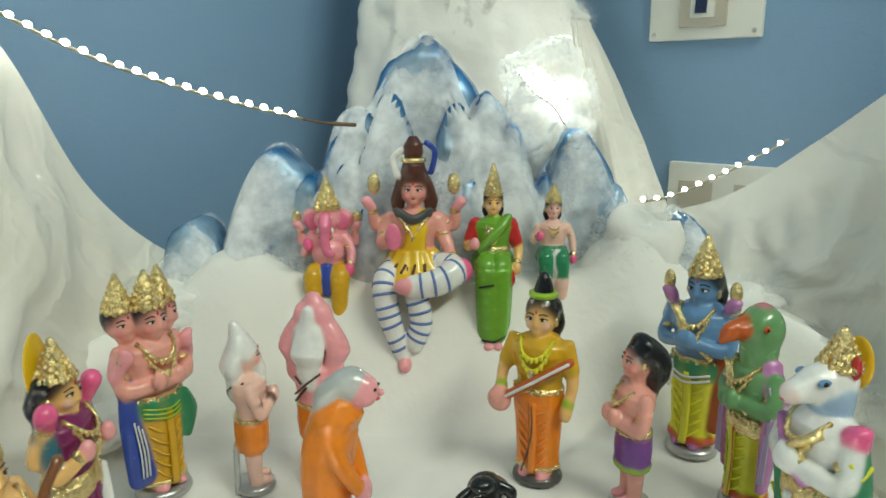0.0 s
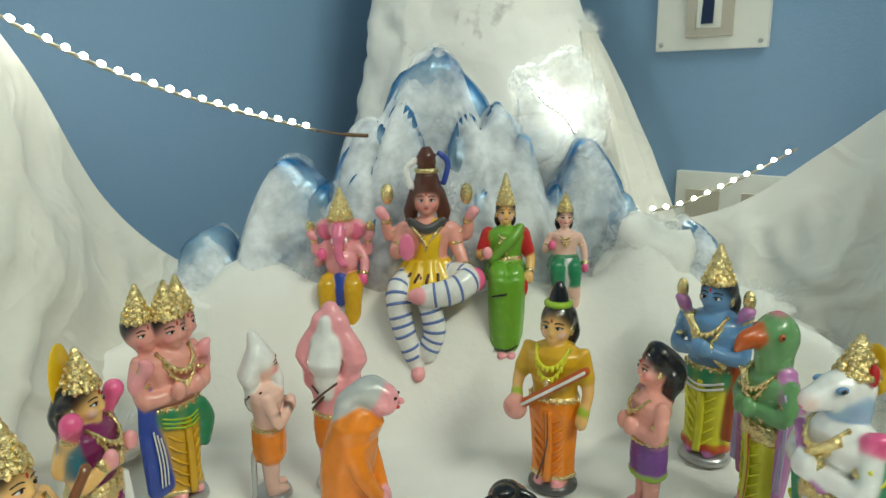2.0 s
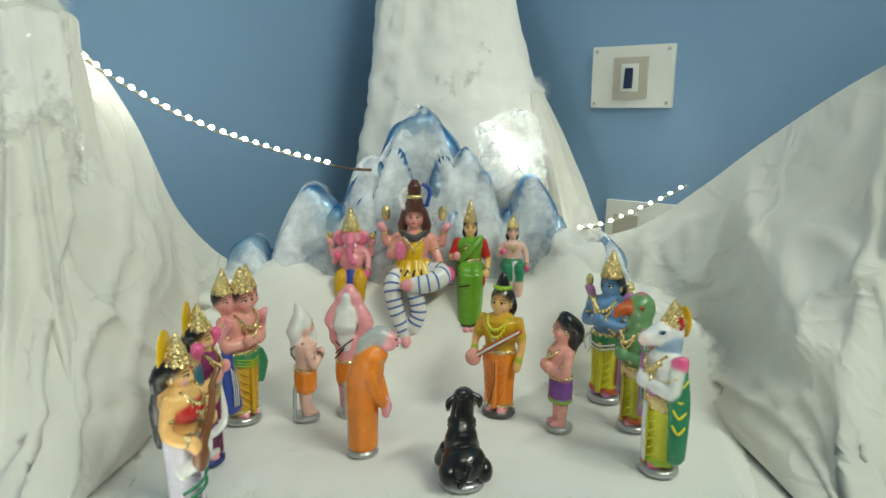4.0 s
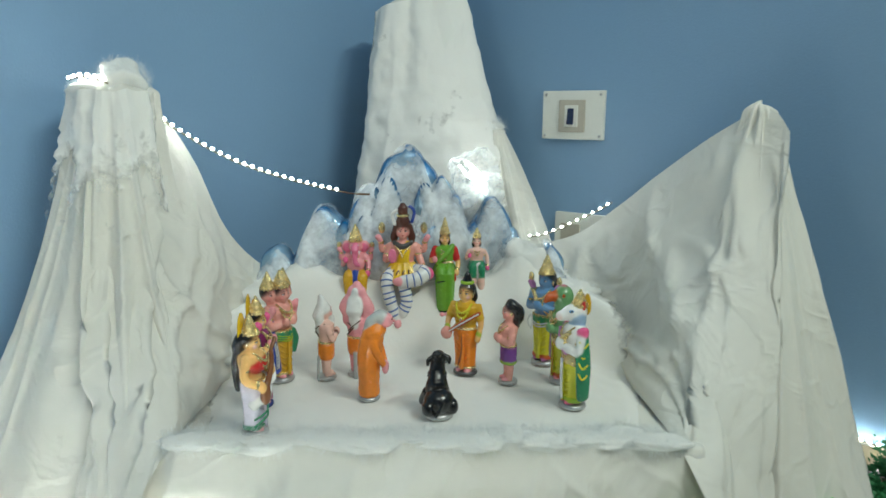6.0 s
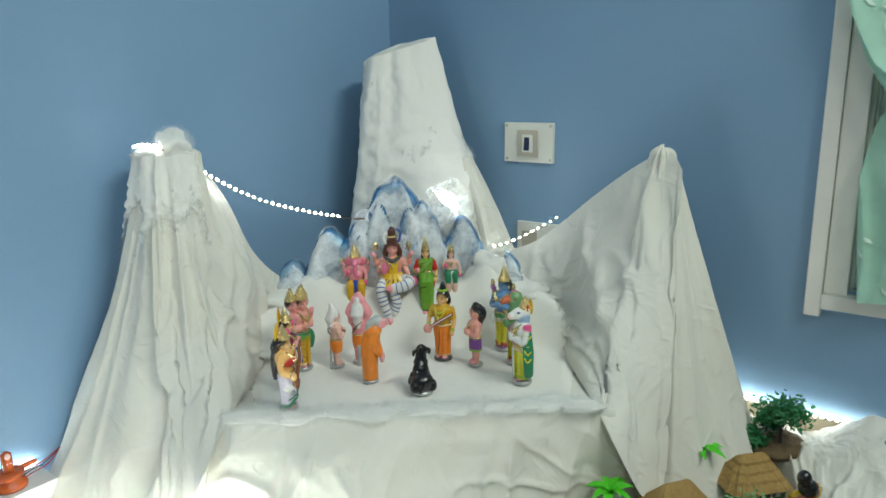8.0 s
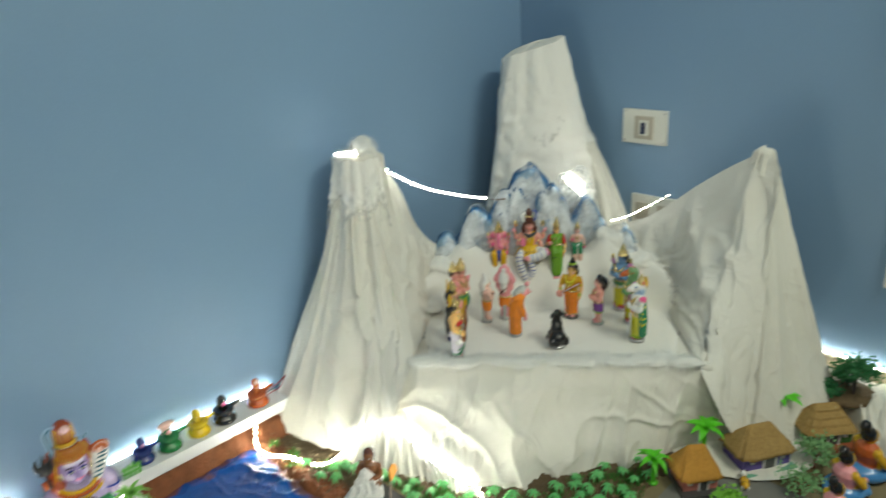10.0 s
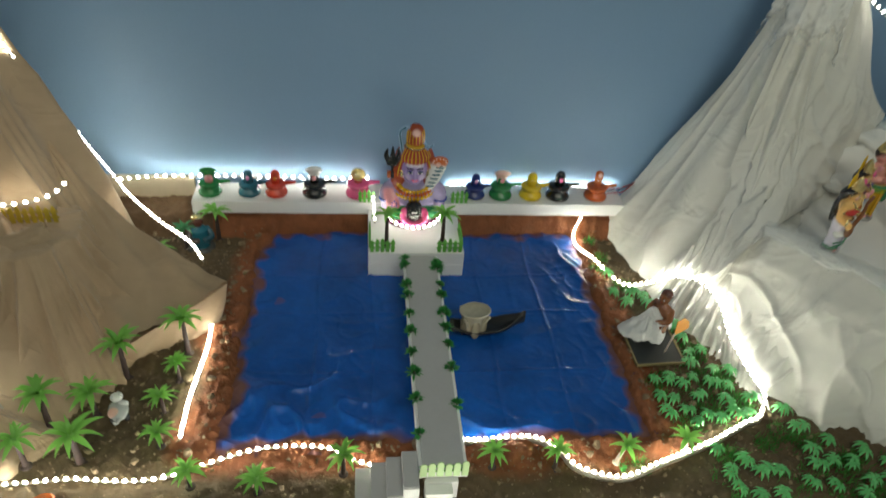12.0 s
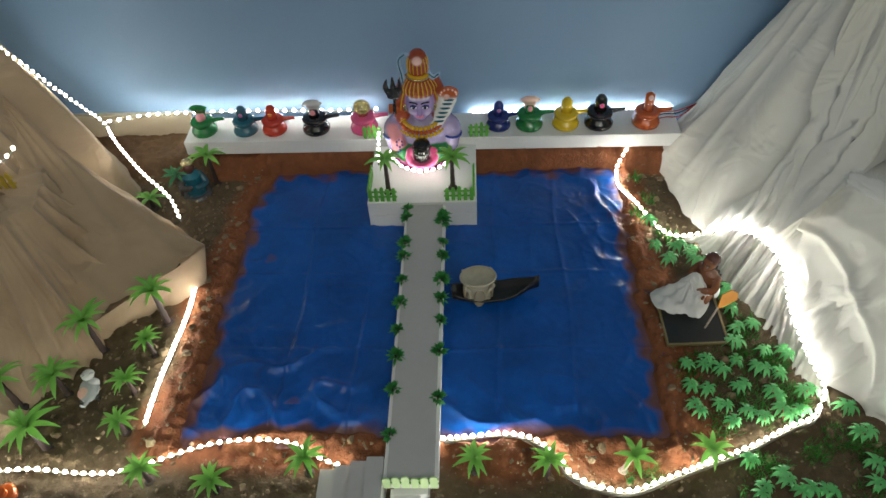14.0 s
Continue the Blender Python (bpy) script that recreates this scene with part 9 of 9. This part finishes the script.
def leafy_tree(m, h, r, n, trunk_mat, leaf_mat, label, seed, size=0.006, sparse=False):
    """A small model tree: tapered trunk with limbs and a crown of many small leaves."""
    rn_ = random.Random(seed)
    ob = thing("model_tree", m, label, "tree", "model trees")
    bt, bl_ = bmesh.new(), bmesh.new()
    tube(bt, smooth_path([(0, 0, -0.003), (0.003, 0.002, h * 0.4), (0, 0, h * 0.75)], 5), [0.005 - 0.0003 * i for i in range(11)], 8)
    for k_ in range(9):
        a, e = k_ * 2.4, rn_.uniform(0.2, 1.2)
        tip = Vector((math.cos(a) * math.cos(e) * r * 0.8, math.sin(a) * math.cos(e) * r * 0.8, h * 0.55 + r * math.sin(e) * 0.8))
        tube(bt, [(0, 0, h * (0.35 + 0.04 * k_)), tip * 0.5 + Vector((0, 0, h * 0.3)), tip], [0.0022, 0.0016, 0.0008], 5)
        for _ in range(n // 9):
            c = tip + Vector((rn_.gauss(0, 1), rn_.gauss(0, 1), rn_.gauss(0, 0.8))) * r * (0.33 if not sparse else 0.38)
            a1 = Vector((rn_.gauss(0, 1), rn_.gauss(0, 1), rn_.gauss(0, 1))).normalized()
            b1 = a1.orthogonal().normalized()
            bl_.faces.new([bl_.verts.new(c + a1 * size), bl_.verts.new(c + b1 * size * 0.5), bl_.verts.new(c - a1 * size), bl_.verts.new(c - b1 * size * 0.5)])
    part("trunk", bt, trunk_mat, ob)
    part("crown", bl_, leaf_mat, ob, smooth=False)
    return ob


PALEG = material("pale_green_leaf", (0.22, 0.46, 0.20), 0.6, vary=0.3, scale=80, trans=0.25)
PINEG = material("deep_green_leaf", (0.015, 0.17, 0.05), 0.6, vary=0.3, scale=80)
REDST = material("red_trunk", (0.28, 0.05, 0.03), 0.6, vary=0.2)
leafy_tree(pose(-0.475, -1.262, -0.009), 0.075, 0.036, 420, REDST, PALEG, "pale green model tree with a thin red trunk", 1, 0.006, True)
leafy_tree(pose(-0.60, -1.27, -0.009), 0.05, 0.036, 300, REDST, PALEG, "pale green model bush with red stems", 2, 0.006, True)
leafy_tree(pose(-0.76, -1.17, -0.009), 0.045, 0.030, 260, REDST, material("lime_leaf", (0.22, 0.55, 0.06), 0.6, vary=0.2, trans=0.2), "bright lime green model bush on the mat", 5, 0.007)
leafy_tree(pose(-0.190, -1.262, 0.045), 0.125, 0.044, 1000, TRUNK, PINEG, "dark green bushy model tree by the wall", 3, 0.006)
leafy_tree(pose(-0.215, -1.205, 0.030), 0.055, 0.026, 420, TRUNK, PINEG, "dark green bushy model shrub by the wall", 4, 0.006)
leafy_tree(pose(-0.135, -1.222, 0.035), 0.055, 0.026, 320, TRUNK, PINEG, "dark green bushy model shrub by the wall", 6, 0.006)

# white cloth terrace under the window
nu, nv = 130, 70
EDGE = smooth_path([(-0.10, -1.20, 0), (-0.25, -1.295, 0), (-0.315, -1.345, 0), (-0.365, -1.395, 0), (-0.40, -1.48, 0), (-0.40, -1.62, 0), (-0.46, -1.9, 0), (-0.5, -2.2, 0)], 20)
vs = []
for j in range(nv):
    t = j / (nv - 1)
    for i in range(nu):
        e = EDGE[int(i * (len(EDGE) - 1) / (nu - 1))]
        inner = Vector((-0.008, e.y + 0.10 * (1 - i / nu), 0))
        p = e.lerp(inner, t)
        w = nz(i * 0.06, t * 2, 3)
        deep = min(1, max(0, (-1.36 - e.y) / 0.10))
        rise = (0.030 + 0.045 * deep) * min(1, t / 0.42) ** 0.8 - 0.030 * (1 - deep) * max(0, t - 0.55) / 0.45
        fold = (1 - abs(math.sin(i * 0.16 + 4 * w))) ** 2.2 * 0.020 * min(1, t * 6) * max(0.15, 1 - t * 1.6)
        p.z = -0.009 + rise + 0.026 * (t > 0) * min(1, t * 8) + fold + 0.010 * nz(i * 0.12, t * 4, 5) * min(1, t * 5) + 0.004 * nz(i * 0.4, t * 12, 6)
        vs.append(p)
terrace = mesh_object("cloth_terrace", vs, grid_faces(nu, nv), CLOTH)
tagged(terrace, "low terrace draped with wrinkled white cotton cloth", "cloth")
bm = bmesh.new()
ball(bm, (-0.165, -1.245, 0.042), (0.075, 0.060, 0.018), 0, 20, 10)
for v in bm.verts:
    v.co += Vector((0.010 * nz(v.co.x * 30, v.co.y * 30, 1), 0.010 * nz(v.co.x * 30, v.co.y * 30, 2), 0.008 * nz(v.co.x * 40, v.co.y * 40, 3)))
tagged(part("earth_mound", bm, SOIL, None), "little dark earth mound holding the model trees", "mound")

# deity seated on a coiled blue serpent
P["serpent"] = paint((0.08, 0.36, 0.58))
d = Doll(0.014)
d.skin = "lilac"
rn = random.Random(7)
for lv in range(4):
    nn = 11 - 2 * lv
    for i in range(nn):
        a = 2 * math.pi * (i + 0.5 * lv) / nn
        q = 0.62 - 0.13 * lv
        d.ball((q * math.cos(a), q * 0.8 * math.sin(a), 0.07 + 0.105 * lv), (0.155, 0.13, 0.085), "serpent", 12, 8)
        d.ball((q * 1.11 * math.cos(a), q * 0.91 * math.sin(a), 0.078 + 0.105 * lv), (0.085, 0.08, 0.048), "white", 10, 7)
d.turn([(0.5, 0.0), (0.45, 0.3), (0.3, 0.46)], "serpent", sy=0.8, seg=24)
d.ball((0, -0.05, 0.49), (0.18, 0.15, 0.09), "rust", 16, 10)
d.turn([(0.14, 0.5), (0.12, 0.60), (0.15, 0.70), (0.06, 0.78)], "lilac", sy=0.8, seg=18)
d.ball((0, -0.03, 0.85), (0.085, 0.085, 0.095), "lilac", 14, 9)
d.face(0.85, -0.115, 1.1)
d.crown(0.91, 0.08, 0.20)
for s in (-1, 1):
    d.tube([(s * 0.16, 0, 0.70), (s * 0.26, -0.06, 0.62), (s * 0.22, -0.18, 0.68)], [0.05, 0.045, 0.035], "lilac", 10)
    d.ball((s * 0.28, -0.1, 0.78), 0.06, "mauve", 10, 7)
    d.tube([(s * 0.1, -0.1, 0.48), (s * 0.24, -0.28, 0.46), (s * 0.05, -0.34, 0.42)], [0.065, 0.06, 0.04], "yellow", 10)
d.done("serpent_deity", pose(-0.122, -1.572, 0.074, 0, 0, -75), 0.168, "deity doll seated on a coiled blue and white serpent", "doll", "", 1.0, 5.0)

bm = bmesh.new()
box(bm, (-1.375, -1.022, -0.001), (0.13, 0.010, 0.006), 0.001)
tagged(part("road_border", bm, material("yellow_card", (0.42, 0.30, 0.03), 0.7, vary=0.15), None, smooth=False), "yellow card strip along the model road edge", "border")
# ---------------------------------------------------------------- road edge in front of the garden
nu, nv = 70, 12
EDG = smooth_path([(-1.31, -1.004, 0), (-1.25, -1.003, 0), (-1.19, -0.998, 0), (-1.134, -0.984, 0), (-1.09, -0.991, 0), (-1.055, -1.025, 0), (-1.03, -1.10, 0), (-1.03, -1.25, 0)], 8)
light_string("lit white bead string along the road edge", [(-1.90, -1.022, 0.004), (-1.75, -1.010, 0.004), (-1.60, -0.999, 0.005), (-1.45, -0.997, 0.006), (-1.315, -0.998, 0.006)], step=0.012)
light_string("lit white bead string along the road bend", [(-1.295, -0.996, 0.008), (-1.245, -0.994, 0.008), (-1.19, -0.987, 0.008), (-1.134, -0.973, 0.008), (-1.095, -0.980, 0.008), (-1.065, -1.005, 0.008)], step=0.012)
kerb = thing("striped_kerb", pose(0, 0, 0), "black and white striped model road kerb", "kerb")
for i, (p, t) in enumerate(along(EDG, 0.0085)):
    bm = bmesh.new()
    box(bm, (p.x, p.y - 0.006, 0.001), (0.0080, 0.010, 0.020), 0.0, Matrix.Rotation(math.atan2(t.y, t.x), 3, "Z"))
    part("kerb_stone", bm, P["white"] if i % 2 else P["black"], kerb, smooth=False)
road = []
for j in range(10):
    for i in range(60):
        road.append((-2.6 + 2.0 * i / 59, -1.03 - 0.35 * j / 9, -0.0045 + 0.0005 * nz(i, j, 1)))
tagged(mesh_object("road", road, grid_faces(60, 10), material("grey_road_card", (0.17, 0.17, 0.155), 0.8, vary=0.1, scale=60)), "flat grey paper road in front of the garden", "road", kind="structure")
